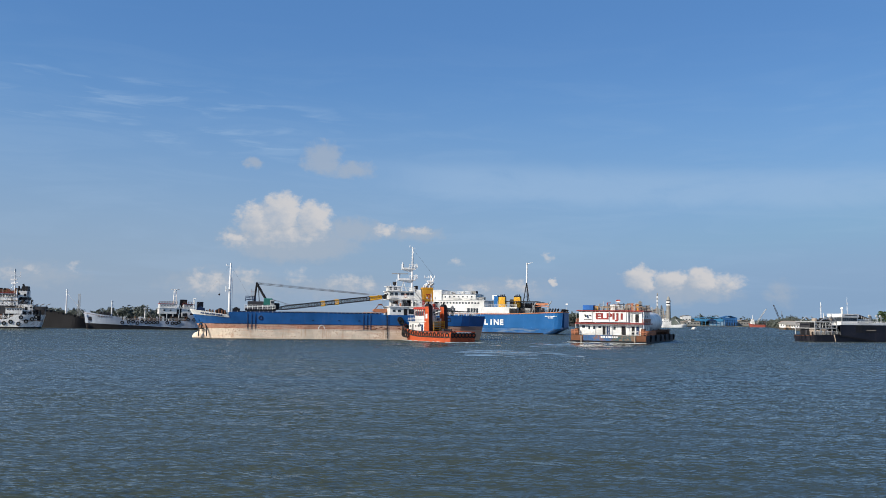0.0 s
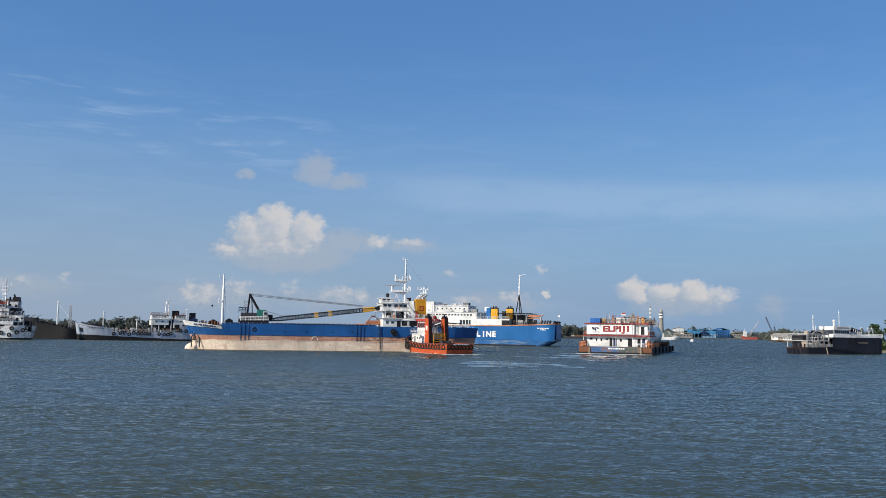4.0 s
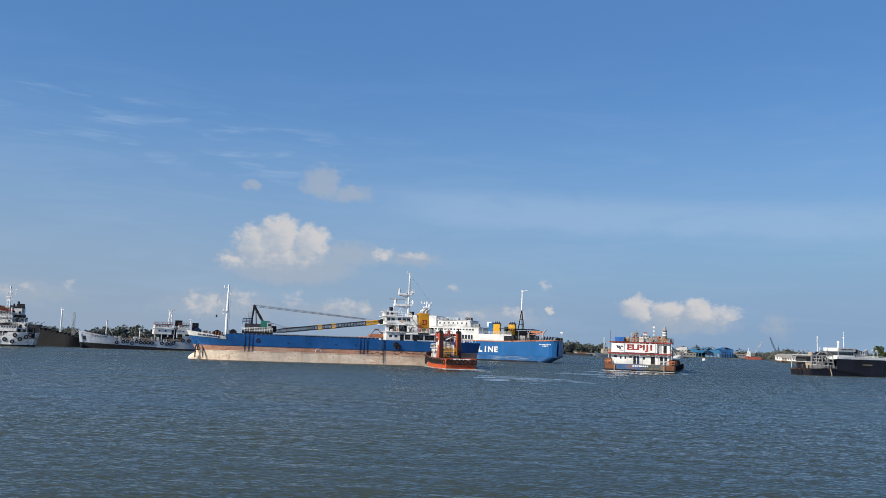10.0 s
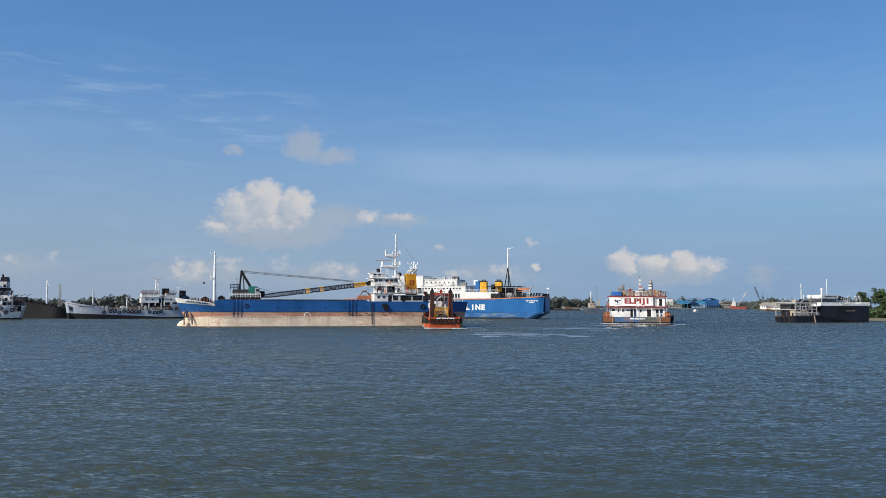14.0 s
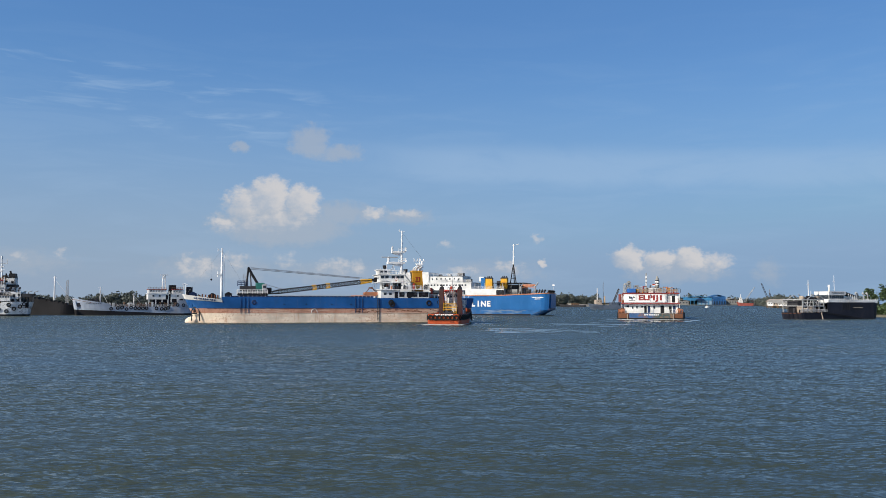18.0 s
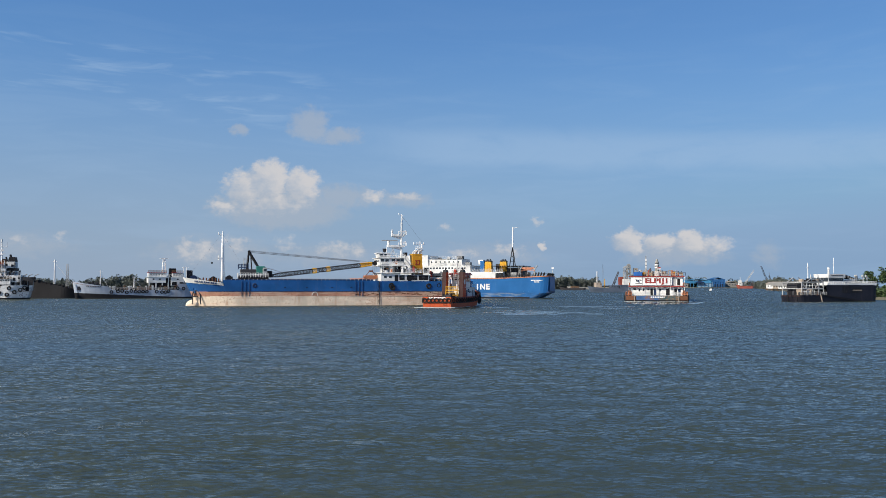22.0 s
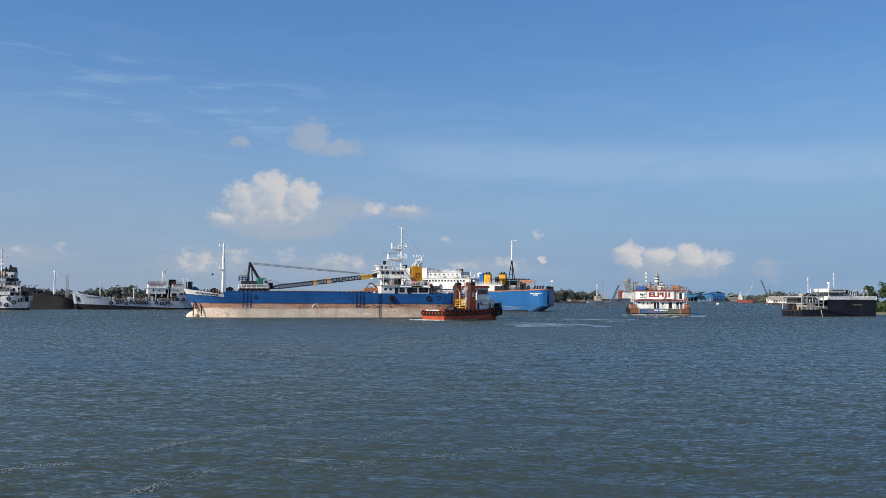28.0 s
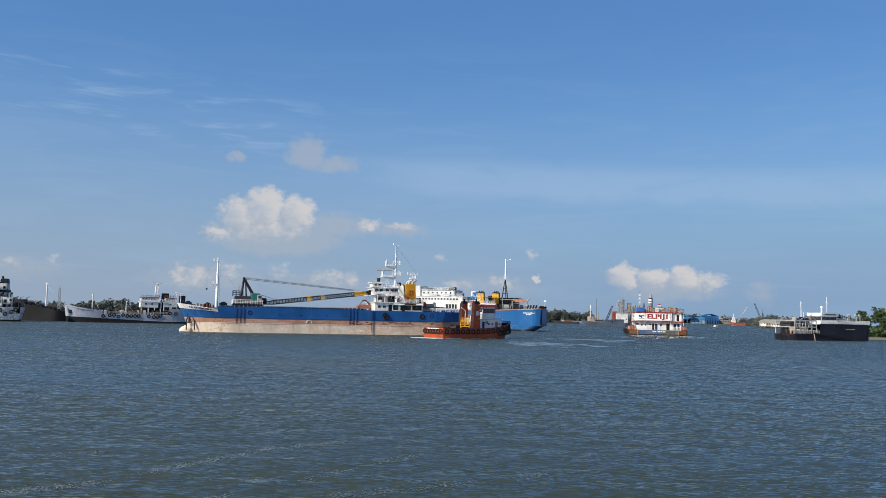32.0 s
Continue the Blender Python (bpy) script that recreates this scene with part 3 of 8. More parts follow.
def slick_patches(count, seed, cx, cy, rx, ry, long=5.0, deep=2.2):
    """Lens-shaped sheets of smoothed water, scattered about a middle."""
    bm, rng = bmesh.new(), random.Random(seed)
    for k in range(count):
        x, y = cx + rx * max(-1.6, min(1.6, rng.gauss(0, 0.6))), cy + ry * max(-1.6, min(1.6, rng.gauss(0, 0.6)))
        l, w, z = long * rng.uniform(0.4, 1.5), deep * rng.uniform(0.3, 1.3), 0.012 + 0.0006 * k
        ring = [(x + l * math.cos(a) * rng.uniform(0.8, 1.1), y + w * math.sin(a) * rng.uniform(0.6, 1.2), z) for a in (j * math.tau / 12 for j in range(12))]
        bm.faces.new([bm.verts.new(p) for p in ring])
    return bm


TYRE = ring_mesh("tyre", 0.48, 0.17, M["rubber"])
MID_TYRE = ring_mesh("tyre", 0.56, 0.2, M["rubber"])
BIG_TYRE = ring_mesh("tyre", 0.72, 0.25, M["rubber"])
WINDOW = box_mesh("window", 0.75, 0.08, 0.62, M["glass"])
TALL_WINDOW = box_mesh("window", 0.6, 0.08, 0.8, M["glass"])
DOOR = box_mesh("door", 0.85, 0.08, 1.85, M["grey"])
DARK_DOOR = box_mesh("door", 0.95, 0.08, 1.9, M["black"])


# ---- river and banks ----
def make_water():
    """One sheet to the horizon; low waves stand in its mesh, finer ones in its bump."""
    turns, rings = 720, [3.0]
    while rings[-1] < 4700:
        rings.append(rings[-1] * (1.010 if 14 < rings[-1] < 260 else 1.035))
    r = np.array(rings)[:, None]
    a = np.linspace(0, math.tau, turns, endpoint=False)[None, :]
    x, y = r * np.sin(a), r * np.cos(a)
    z = np.zeros_like(x)
    rng = np.random.default_rng(4)
    for wave in range(40):
        length = 0.55 * 1.06 ** wave
        heading = rng.normal(-1.25, 0.85)
        phase, k = rng.uniform(0, math.tau), math.tau / length
        fade = np.clip((length / (r * np.where(r < 260, 0.010, 0.035)) - 2.4) / 2.0, 0, 1)
        z += 0.0022 * length ** 0.6 * fade * np.sin(k * (x * math.cos(heading) + y * math.sin(heading)) + phase)
    points = np.concatenate([np.stack([x, y, z], -1).reshape(-1, 3), [[0, 0, 0]]])
    i, j = np.meshgrid(np.arange(len(rings) - 1), np.arange(turns), indexing="ij")
    jn = (j + 1) % turns
    quads = np.stack([i * turns + j, i * turns + jn, (i + 1) * turns + jn, (i + 1) * turns + j], -1).reshape(-1, 4)
    faces = quads.tolist() + [(len(points) - 1, (k + 1) % turns, k) for k in range(turns)]
    mesh = bpy.data.meshes.new("water")
    mesh.from_pydata(points.tolist(), [], faces)
    mesh.polygons.foreach_set("use_smooth", [True] * len(mesh.polygons))
    mesh.materials.append(M["water"])
    return tagged(new("water", mesh), "grey-green silty river water ruffled by small waves", "water", kind="structure")


water = make_water()


def bank(name, front, depth, height, label):
    """A low bank: its front line, drawn back from the river by depth, with a sloping foot."""
    bm = bmesh.new()
    rng = random.Random(len(front) + int(height * 10))
    fine = []
    for a, b in zip(front, front[1:]):
        a, b = Vector((*a, 0)), Vector((*b, 0))
        steps = max(2, int((b - a).length / 12))
        fine += [a.lerp(b, k / steps) + Vector((rng.uniform(-2, 2), rng.uniform(-2, 2), 0)) for k in range(steps)]
    fine.append(Vector((*front[-1], 0)))
    rows = [[bm.verts.new(p + Vector((0, 0, -1))) for p in fine],
            [bm.verts.new(p + Vector((0, 3, height * rng.uniform(0.7, 1.1)))) for p in fine],
            [bm.verts.new(p + Vector((depth[0], depth[1], height * 1.3))) for p in fine],
            [bm.verts.new(p + Vector((depth[0], depth[1], -1))) for p in fine]]
    for p, q in zip(rows, rows[1:]):
        for k in range(len(fine) - 1):
            bm.faces.new((p[k], p[k + 1], q[k + 1], q[k]))
    ob = new(name, to_mesh(name, bm, M["mud"]))
    return tagged(ob, label, "river bank", kind="structure")


bank("ground_west", [(-900, 560), (-420, 585), (-160, 600), (-40, 640), (40, 800)], (0, 900), 1.2, "low muddy river bank with scrub and trees")
bank("ground_north", [(40, 800), (120, 1060), (260, 1100), (330, 1180), (420, 1540), (560, 1560), (760, 1620)], (0, 900), 1.4,
     "far river bank under trees and yards")
bank("ground_east", [(176, 283), (158, 316), (190, 420), (330, 830), (470, 1250), (760, 1620)], (900, 60), 1.0, "overgrown river bank")


# ---- blue cargo ship with a crawler crane on its hatch ----
def blue_ship():
    ship = thing("cargo_ship", "blue cargo ship with faded pink and cream underwater paint", "cargo ship")

    def step(x):
        return 5.4 + 0.75 * (x - 30) / 8 if x > 27 else (6.45 if x > -9.5 else 6.3)
    stations = sorted({0, .008, .02, .04, .06, .09, .12, .16, .2, .9, .905, .92, .94, .96, .975, .985, .993, 1, .356, .3635, .8785, .8800} | {.25 + .65 * k / 20 for k in range(21)} | {.9065, .908})
    form = dict(xs=-35.6, xb=35.6, beam=12.4, depth=6.4, rake_b=3.0, rake_s=1.5, bow_len=11.0, stern_len=9.0, stern_w=0.55, full=0.6, stations=stations)
    part("lower_hull", skin(hull_rings(z0=-1.2, ztop=2.35, **form)), M["cream"], ship, "bleached cream plating with rust runs")
    part("boot_topping", skin(hull_rings(z0=2.35, ztop=3.6, levels=2, **form)), M["pink"], ship, "worn pink-brown band")
    top = hull_rings(z0=3.6, ztop=step, **form)
    thicken(part("upper_hull", skin(top), M["blue"], ship), 0.12)
    deck = part("main_deck", deck_plate(top, lambda x: 5.2), M["grey"], ship)
    for v in deck.data.vertices:
        v.co.y *= 0.97 if v.co.x < 24 else 0.97 - 0.5 * min(1.0, (v.co.x - 24) / 8)
        v.co.x = min(v.co.x, 34.5)
    # rubbing strakes
    for z, mat in ((2.36, "cream"), (3.62, "deep_blue")):
        bm = bmesh.new()
        line = hull_rings(z0=z, ztop=z + 0.1, levels=1, **form)
        for a, b in zip(line[4:-6], line[5:-5]):
            prism(bm, [(a[0][0], a[0][1] - 0.02), (b[0][0], b[0][1] - 0.02), (b[0][0], b[0][1] + 0.07), (a[0][0], a[0][1] + 0.07)], z - 0.05, z + 0.07)
        part("rubbing_strake", bm, M[mat], ship)
    # forecastle bulwark, white
    fore = hull_rings(z0=lambda x: 5.4 + 0.75 * (x - 30) / 8, ztop=lambda x: 6.2 + 1.3 * (x - 30) / 8, levels=1,
                      **{**form, "stations": [.8802, .9, .92, .94, .96, .975, .985, .993, 1]})
    bm = bmesh.new()
    for s in (1, -1):
        low = [bm.verts.new((r[0][0] + 0.05, s * (r[0][1] + 0.05), r[0][2] - 0.04)) for r in fore]
        high = [bm.verts.new((r[1][0] + 0.1, s * (r[1][1] * 1.03 + 0.05), r[1][2])) for r in fore]
        for k in range(len(fore) - 1):
            bm.faces.new((low[k], low[k + 1], high[k + 1], high[k]))
    thicken(part("bow_bulwark", bm, M["white"], ship, "white bow bulwark"), 0.1)
    x, spots, rng = 36.0, [], random.Random(8)
    while x > 31.0:
        w = rng.uniform(0.30, 0.5)
        slope = math.degrees(math.atan2(half_breadth(fore, x + .8) - half_breadth(fore, x - .8), 1.6))
        spots.append((x, half_breadth(fore, x) * 1.03 + 0.03 - 0.025 * (x - 30), 5.52 + 0.115 * (x - 30), w, 0.40, slope))
        x -= w + 0.16
    bars(ship, M["deep_blue"], spots, "dark bar of unreadable writing")
    bm = bmesh.new()
    bmesh.ops.create_uvsphere(bm, u_segments=16, v_segments=10, radius=1)
    bmesh.ops.scale(bm, verts=bm.verts, vec=(3.6, 1.5, 1.75))
    bmesh.ops.translate(bm, verts=bm.verts, vec=(34.7, 0, 0.15))
    part("bulbous_bow", bm, M["cream"], ship, smooth=True)
    # anchor and its pocket, draught marks, welded pipe guards
    bm = bmesh.new()
    rod(bm, (36.2, 1.2, 4.5), (36.1, 2.2, 4.3), 0.42, 0.5, seg=10), rod(bm, (36.1, 2.2, 4.2), (36.0, 2.3, 3.2), 0.16, seg=6)
    part("hawse_pipe", bm, M["ferry_blue"], ship, "round blue anchor hawse")
    bm = bmesh.new()
    rod(bm, (36.1, 2.2, 4.0), (36.0, 2.2, 2.2), 0.14), rod(bm, (35.4, 2.5, 2.3), (36.6, 1.9, 2.3), 0.17)
    part("anchor", bm, M["black"], ship, "dark stowed anchor")
    bm = bmesh.new()
    arch = [(36.6, 1.75, 0.4), (36.6, 1.8, 3.0), (36.2, 2.2, 3.7), (35.6, 2.5, 3.9), (35.0, 2.8, 3.5), (34.7, 3.0, 2.6), (34.6, 3.0, 0.4)]
    for p, q in zip(arch, arch[1:]):
        rod(bm, p, q, 0.17, seg=5)
    part("chain_guard", bm, M["charcoal"], ship)
    for x0 in (24.7, 23.7, 22.8, -4.2, -5.1, -6.0):
        bm = bmesh.new()
        rod(bm, (x0, 6.28, 6.2), (x0, 6.28, 2.4), 0.06, seg=5)
        part("pipe_guard", bm, M["deep_blue"], ship)
    piece("hull_emblem", ring_mesh("hull_emblem", 0.42, 0.2, M["deep_blue"]), ship, pose(21.5, 6.2, 5.1))
    piece("tyre", MID_TYRE, ship, pose(-13.6, 6.4, 5.1))
    piece("tyre", MID_TYRE, ship, pose(-13.9, 6.5, 4.6))
    piece("tyre", MID_TYRE, ship, pose(-23.8, 6.25, 5.0))
    piece("tyre", TYRE, ship, pose(-26.6, 6.1, 5.2))
    for x0 in (8.5, 2.0, -3.0, 14.0):
        bm = bmesh.new()
        box(bm, x0 - 0.25, x0 + 0.25, 6.15, 6.3, 4.6, 4.75)
        part("scupper", bm, M["black"], ship)
    bm = bmesh.new()
    for k in range(12):
        a, b = math.pi * k / 12, math.pi * (k + 1) / 12
        rod(bm, (6.4 + 0.75 * math.cos(a), 6.26, 2.55 + 0.9 * math.sin(a)), (6.4 + 0.75 * math.cos(b), 6.26, 2.55 + 0.9 * math.sin(b)), 0.09, seg=4)
    part("load_mark", bm, M["white"], ship, "white painted mark at the waterline belt")
    bm = bmesh.new()
    for s in (-0.2, 0.2):
        rod(bm, (-10.2 + s, 6.36, 6.4), (-10.2 + s, 6.36, 0.4), 0.05, seg=4)
    for k in range(18):
        rod(bm, (-10.4, 6.36, 0.6 + 0.33 * k), (-10.0, 6.36, 0.6 + 0.33 * k), 0.035, seg=4)
    part("ladder", bm, M["black"], ship, "dark pilot ladder down the side")
    # rust stains that spread over the after part of the belt
    stain = random.Random(23)
    for k in range(44):
        x0, z0 = stain.uniform(-27.5, -4.5), stain.uniform(2.5, 3.4)
        rx, rz = stain.uniform(0.15, 0.8), stain.uniform(0.04, 0.15)
        edge = [(x0 + rx * stain.uniform(0.6, 1.2) * math.cos(a), z0 + rz * stain.uniform(0.5, 1.2) * math.sin(a)) for a in (j * math.tau / 11 for j in range(11))]
        yy = half_breadth(top, x0)
        part("rust_stain", prism(bmesh.new(), edge, yy - 0.2, yy + 0.012, "y"), M["rust"], ship, "rust stain on the belt")
    # hatch coaming with its row of stays
    part("hatch_coaming", box(bmesh.new(), -9, 28.5, -4.6, 4.6, 5.1, 6.75, 0.05), M["deep_blue"], ship)
    stay = box_mesh("coaming_stay", 0.12, 0.3, 0.32, M["pale_grey"], 0)
    for k in range(34):
        piece("coaming_stay", stay, ship, pose(-8.4 + k * 1.08, 4.75, 6.66))
    bm = bmesh.new()
    rod(bm, (-9, 4.75, 6.86), (17, 4.75, 6.86), 0.05, seg=4)
    part("coaming_rail", bm, M["pale_grey"], ship)
    # forward mast
    bm = bmesh.new()
    rod(bm, (29.4, 0, 5.2), (29.4, 0, 15.4), 0.36, 0.30, 10), rod(bm, (29.4, 0, 15.4), (29.4, 0, 19.0), 0.24, 0.16, 8)
    part("foremast", bm, M["clean_white"], ship, "tall white tubular foremast")
    bm = bmesh.new()
    box(bm, 29.3, 30.6, -0.5, 0.5, 12.2, 12.32), rod(bm, (30.4, 0, 11.6), (30.4, 0, 13.0), 0.1), rod(bm, (29.4, 0, 18.2), (30.6, 0, 18.3), 0.07)
    rod(bm, (30.4, 0, 18.2), (30.4, 0, 18.8), 0.12), rod(bm, (28.8, 0, 17.2), (28.8, 0, 6.0), 0.04, seg=4)
    part("mast_fittings", bm, M["clean_white"], ship)
    bm = bmesh.new()
    rod(bm, (29.4, 0, 18.6), (38.2, 0, 6.9), 0.012, seg=3), rod(bm, (29.4, 0, 18.4), (22.5, 0, 7.2), 0.012, seg=3), rod(bm, (32.0, 0, 15.1), (32.0, 0, 10.9), 0.01, seg=3)
    part("stay_wire", bm, M["steel"], ship)
    bm = bmesh.new()
    bmesh.ops.create_icosphere(bm, subdivisions=2, radius=0.26)
    bmesh.ops.translate(bm, verts=bm.verts, vec=(32.0, 0, 10.9))
    part("anchor_ball", bm, M["black"], ship, "black signal ball hung under the forestay")
    # winches and clutter on the forecastle
    for x0, z0, mat in ((36.4, 6.2, "deep_blue"), (31.6, 5.9, "black"), (27.7, 6.2, "black")):
        bm = bmesh.new()
        rod(bm, (x0, -1.2, z0 + 0.8), (x0, 1.2, z0 + 0.8), 0.75, seg=12)
        box(bm, x0 - 0.9, x0 + 0.9, -1.5, -1.2, z0 - 0.6, z0 + 1.2), box(bm, x0 - 0.9, x0 + 0.9, 1.2, 1.5, z0 - 0.6, z0 + 1.2)
        box(bm, x0 - 1.2, x0 + 1.2, -1.4, 1.4, z0 - 1.0, z0 - 0.4)
        part("winch", bm, M[mat], ship)
    bm = bmesh.new()
    rod(bm, (38.2, 0, 6.6), (38.2, 0, 9.8), 0.07), rod(bm, (38.2, 0, 9.6), (37.7, 0, 9.6), 0.06)
    part("bow_post", bm, M["clean_white"], ship)
    bm = bmesh.new()
    for k in range(7):
        a = (30.3 + k * 0.75, 2.6, 5.4)
        rod(bm, a, (a[0], a[1], 6.9 + 0.12 * (k % 3)), 0.18, seg=6)
    part("bollards", bm, M["rust"], ship)
    # accommodation
    low = part("lower_house", box(bmesh.new(), -24.2, -11.0, -5.2, 5.2, 5.1, 8.05, 0.05), M["white"], ship)
    part("house_front", box(bmesh.new(), -16.2, -10.98, -5.22, 5.22, 8.0, 8.5, 0.03), M["white"], ship)
    mid = part("middle_house", box(bmesh.new(), -17.0, -12.4, -3.0, 3.0, 8.45, 10.4, 0.05), M["white"], ship)
    for x0 in (-17.4, -15.6, -13.4, -11.4):
        part("gallery_post", box(bmesh.new(), x0 - 0.09, x0 + 0.09, 4.3, 4.48, 8.5, 10.4, 0.01), M["clean_white"], ship)
    part("wing_screen", box(bmesh.new(), -12.4, -11.0, 3.9, 4.2, 8.5, 10.4, 0.03), M["white"], ship)
    gear = random.Random(19)
    for k in range(14):
        x0, y0 = gear.uniform(-23.6, -11.6), gear.uniform(3.6, 4.8)
        part("deck_locker", box(bmesh.new(), x0, x0 + gear.uniform(0.3, 0.9), y0, y0 + 0.5, 8.5, 8.8 + gear.uniform(0.2, 1.0), 0.04), M[gear.choice(("white", "grey", "charcoal", "black", "white", "salmon"))], ship)
    bridge = part("bridge", box(bmesh.new(), -17.6, -10.9, -4.0, 4.0, 10.4, 12.5, 0.05), M["white"], ship)
    wheel = part("wheelhouse", taper(bmesh.new(), (-14.2, -11.2, -2.2, 2.2), (-14.2, -10.9, -2.3, 2.3), 12.6, 13.8), M["white"], ship)
    for name, x0, x1, y1, z in (("bridge_deck", -18.2, -10.2, 5.4, 10.34), ("boat_deck", -24.4, -10.6, 5.7, 8.46), ("bridge_roof", -17.9, -10.5, 4.5, 12.48), ("wheelhouse_roof", -14.5, -10.6, 2.6, 13.78)):
        part(name, box(bmesh.new(), x0, x1, -y1, y1, z, z + 0.14, 0.03), M["clean_white"], ship)
    for a, b, y1, z, count in ((-18.1, -10.3, 5.3, 10.48, 3), (-24.2, -17.8, 5.6, 8.6, 3), (-17.8, -10.6, 4.4, 12.62, 2), (-34.5, -24.5, 4.8, 6.35, 3)):
        bm = rail(bmesh.new(), [(b, y1, z), (a, y1, z), (a, -y1, z)], 0.95, count, 1.3, 0.04)
        part("railing", bm, M["clean_white"], ship)
    windows(bridge, box_mesh("window", 0.9, 0.08, 0.85, M["glass"]), [(-11.7 - 1.2 * k, 4.0, 11.75) for k in range(2)] + [(-14.6, 4.0, 11.75), (-15.9, 4.0, 11.75), (-17.0, 4.0, 11.75)])
    piece("window", box_mesh("window", 1.3, 0.08, 0.5, M["hulk"]), bridge, pose(-11.9, 4.02, 10.9))
    windows(bridge, WINDOW, [(-10.9, -3 + 1.2 * k, 11.7) for k in range(6)], 90)
    windows(wheel, WINDOW, [(-11.8, 2.26, 13.3), (-12.9, 2.26, 13.3)])
    windows(mid, WINDOW, [(-13.0, 3.0, 9.6), (-15.8, 3.0, 9.6)])
    piece("door", DARK_DOOR, mid, pose(-14.4, 3.0, 9.4))
    for x0 in (-12.2, -13.6, -17.0, -20.4, -22.6):
        piece("window", WINDOW, low, pose(x0, 5.2, 7.4))
    piece("door", DARK_DOOR, low, pose(-15.2, 5.2, 6.95)), piece("door", DARK_DOOR, low, pose(-18.8, 5.2, 6.95))
    for x0, z0 in ((-15.3, 11.3), (-12.8, 9.4)):
        piece("lifebuoy", ring_mesh("lifebuoy", 0.34, 0.1, M["salmon"]), ship, pose(x0, 4.5, z0))
    part("wing_box", box(bmesh.new(), -12.6, -11.2, 4.1, 5.0, 10.6, 11.3, 0.03), M["white"], ship)
    part("wing_box", box(bmesh.new(), -17.4, -16.0, 4.1, 4.8, 10.55, 11.2, 0.03), M["white"], ship)
    # dark slabs on the house walls put the shade of open alleyways into paint
    for x0, x1, z0, z1 in ((-16.8, -15.7, 8.7, 10.2), (-23.9, -21.3, 6.6, 7.85), (-20.9, -18.0, 6.6, 7.85), (-17.4, -16.0, 6.6, 7.85)):
        part("alleyway", box(bmesh.new(), x0, x1, 4.9 if z0 < 8 else 2.8, 5.23 if z0 < 8 else 3.03, z0, z1, 0), M["hulk"], ship, "dark slab painted as the shade of an open alleyway")
    for a, b in (((-17.9, 4.4, 10.4), (-20.4, 4.4, 8.1)), ((-18.0, 3.2, 12.5), (-20.0, 3.2, 10.0))):
        bm = bmesh.new()
        for s in (0, 0.7):
            rod(bm, (a[0], a[1] - s, a[2]), (b[0], b[1] - s, b[2]), 0.07, seg=4)
            rod(bm, (a[0], a[1] - s, a[2] + 0.9), (b[0], b[1] - s, b[2] + 0.9), 0.04, seg=4)
        for k in range(8):
            p = Vector(a).lerp(Vector(b), (k + 0.5) / 8)
            box(bm, p.x - 0.14, p.x + 0.14, p.y - 0.7, p.y, p.z - 0.03, p.z + 0.03)
        part("stairs", bm, M["white"], ship)
    for x0, z0, w, h, mat in ((-12.0, 8.6, 0.8, 1.2, "hulk"), (-13.9, 8.6, 0.5, 1.7, "white"), (-15.6, 8.6, 0.9, 0.9, "charcoal"), (-18.6, 8.6, 1.0, 1.1, "white"), (-20.0, 8.6, 0.5, 1.6, "red"), (-23.3, 8.6, 0.8, 1.3, "hulk"), (-24.0, 8.6, 0.5, 0.8, "white")):
        part("deck_store", box(bmesh.new(), x0 - w / 2, x0 + w / 2, 4.4, 5.1, z0, z0 + h, 0.05), M[mat], ship)
    for x0 in (-11.6, -14.2, -16.8, -19.4, -22.0):
        part("deck_post", rod(bmesh.new(), (x0, 5.5, 8.5), (x0, 5.5, 10.4 if x0 > -18 else 9.6), 0.07, seg=5), M["clean_white"], ship)
    for x0, z1 in ((-11.6, 14.6), (-14.9, 14.9), (-16.6, 14.3)):
        part("whip_aerial", rod(bmesh.new(), (x0, 2.0, 12.6), (x0, 2.0, z1), 0.05, 0.03, 5), M["clean_white"], ship)
    for x0 in (-26.0, -27.2, -30.4, -33.0):
        bm = bmesh.new()
        for dx in (-0.35, 0.35):
            rod(bm, (x0 + dx, 4.4, 5.2), (x0 + dx, 4.4, 6.9), 0.2, seg=8)
        part("mooring_bitts", bm, M["black"], ship)
    # main mast with radar arms
    bm = bmesh.new()
    rod(bm, (-17.7, 0, 10.4), (-17.7, 0, 18.9), 0.34, 0.26, 10), rod(bm, (-17.7, 0, 18.9), (-17.7, 0, 24.6), 0.2, 0.1, 8)
    part("main_mast", bm, M["clean_white"], ship, "white main mast with platforms")
    for x1, z0, w in ((-13.9, 15.6, 1.1), (-14.9, 18.5, 0.9)):
        bm = bmesh.new()
        prism(bm, [(x1, z0), (-18.6, z0), (-18.6, z0 + 0.5), (x1, z0 + 0.5)], -0.5 * w, 0.5 * w, "y")
        prism(bm, [(x1 + 0.4, z0), (-17.7, z0 - 0.9), (-17.7, z0)], -0.1, 0.1, "y")
        rail(bm, [(-16.8, 0.6 * w, z0 + 0.4), (-19.0, 0.6 * w, z0 + 0.4)], 0.9, 2, 0.7, 0.06)
        rod(bm, (x1 - 0.2, 0, z0), (x1 - 0.2, 0, z0 + 1.5), 0.3, seg=8), rod(bm, (x1 - 0.2, 0, z0 + 1.5), (x1 - 0.2, 0, z0 + 1.9), 0.12, seg=6)
        rod(bm, (-18.8, 0, z0 + 0.4), (-18.8, 0, z0 + 1.6), 0.16, seg=6)
        part("mast_platform", bm, M["clean_white"], ship)
    bm = bmesh.new()
    box(bm, -16.6, -12.2, -0.12, 0.12, 17.2, 17.45), rod(bm, (-14.3, 0, 16.9), (-14.3, 0, 17.3), 0.22)
    part("radar_scanner", bm, M["pale_grey"], ship)
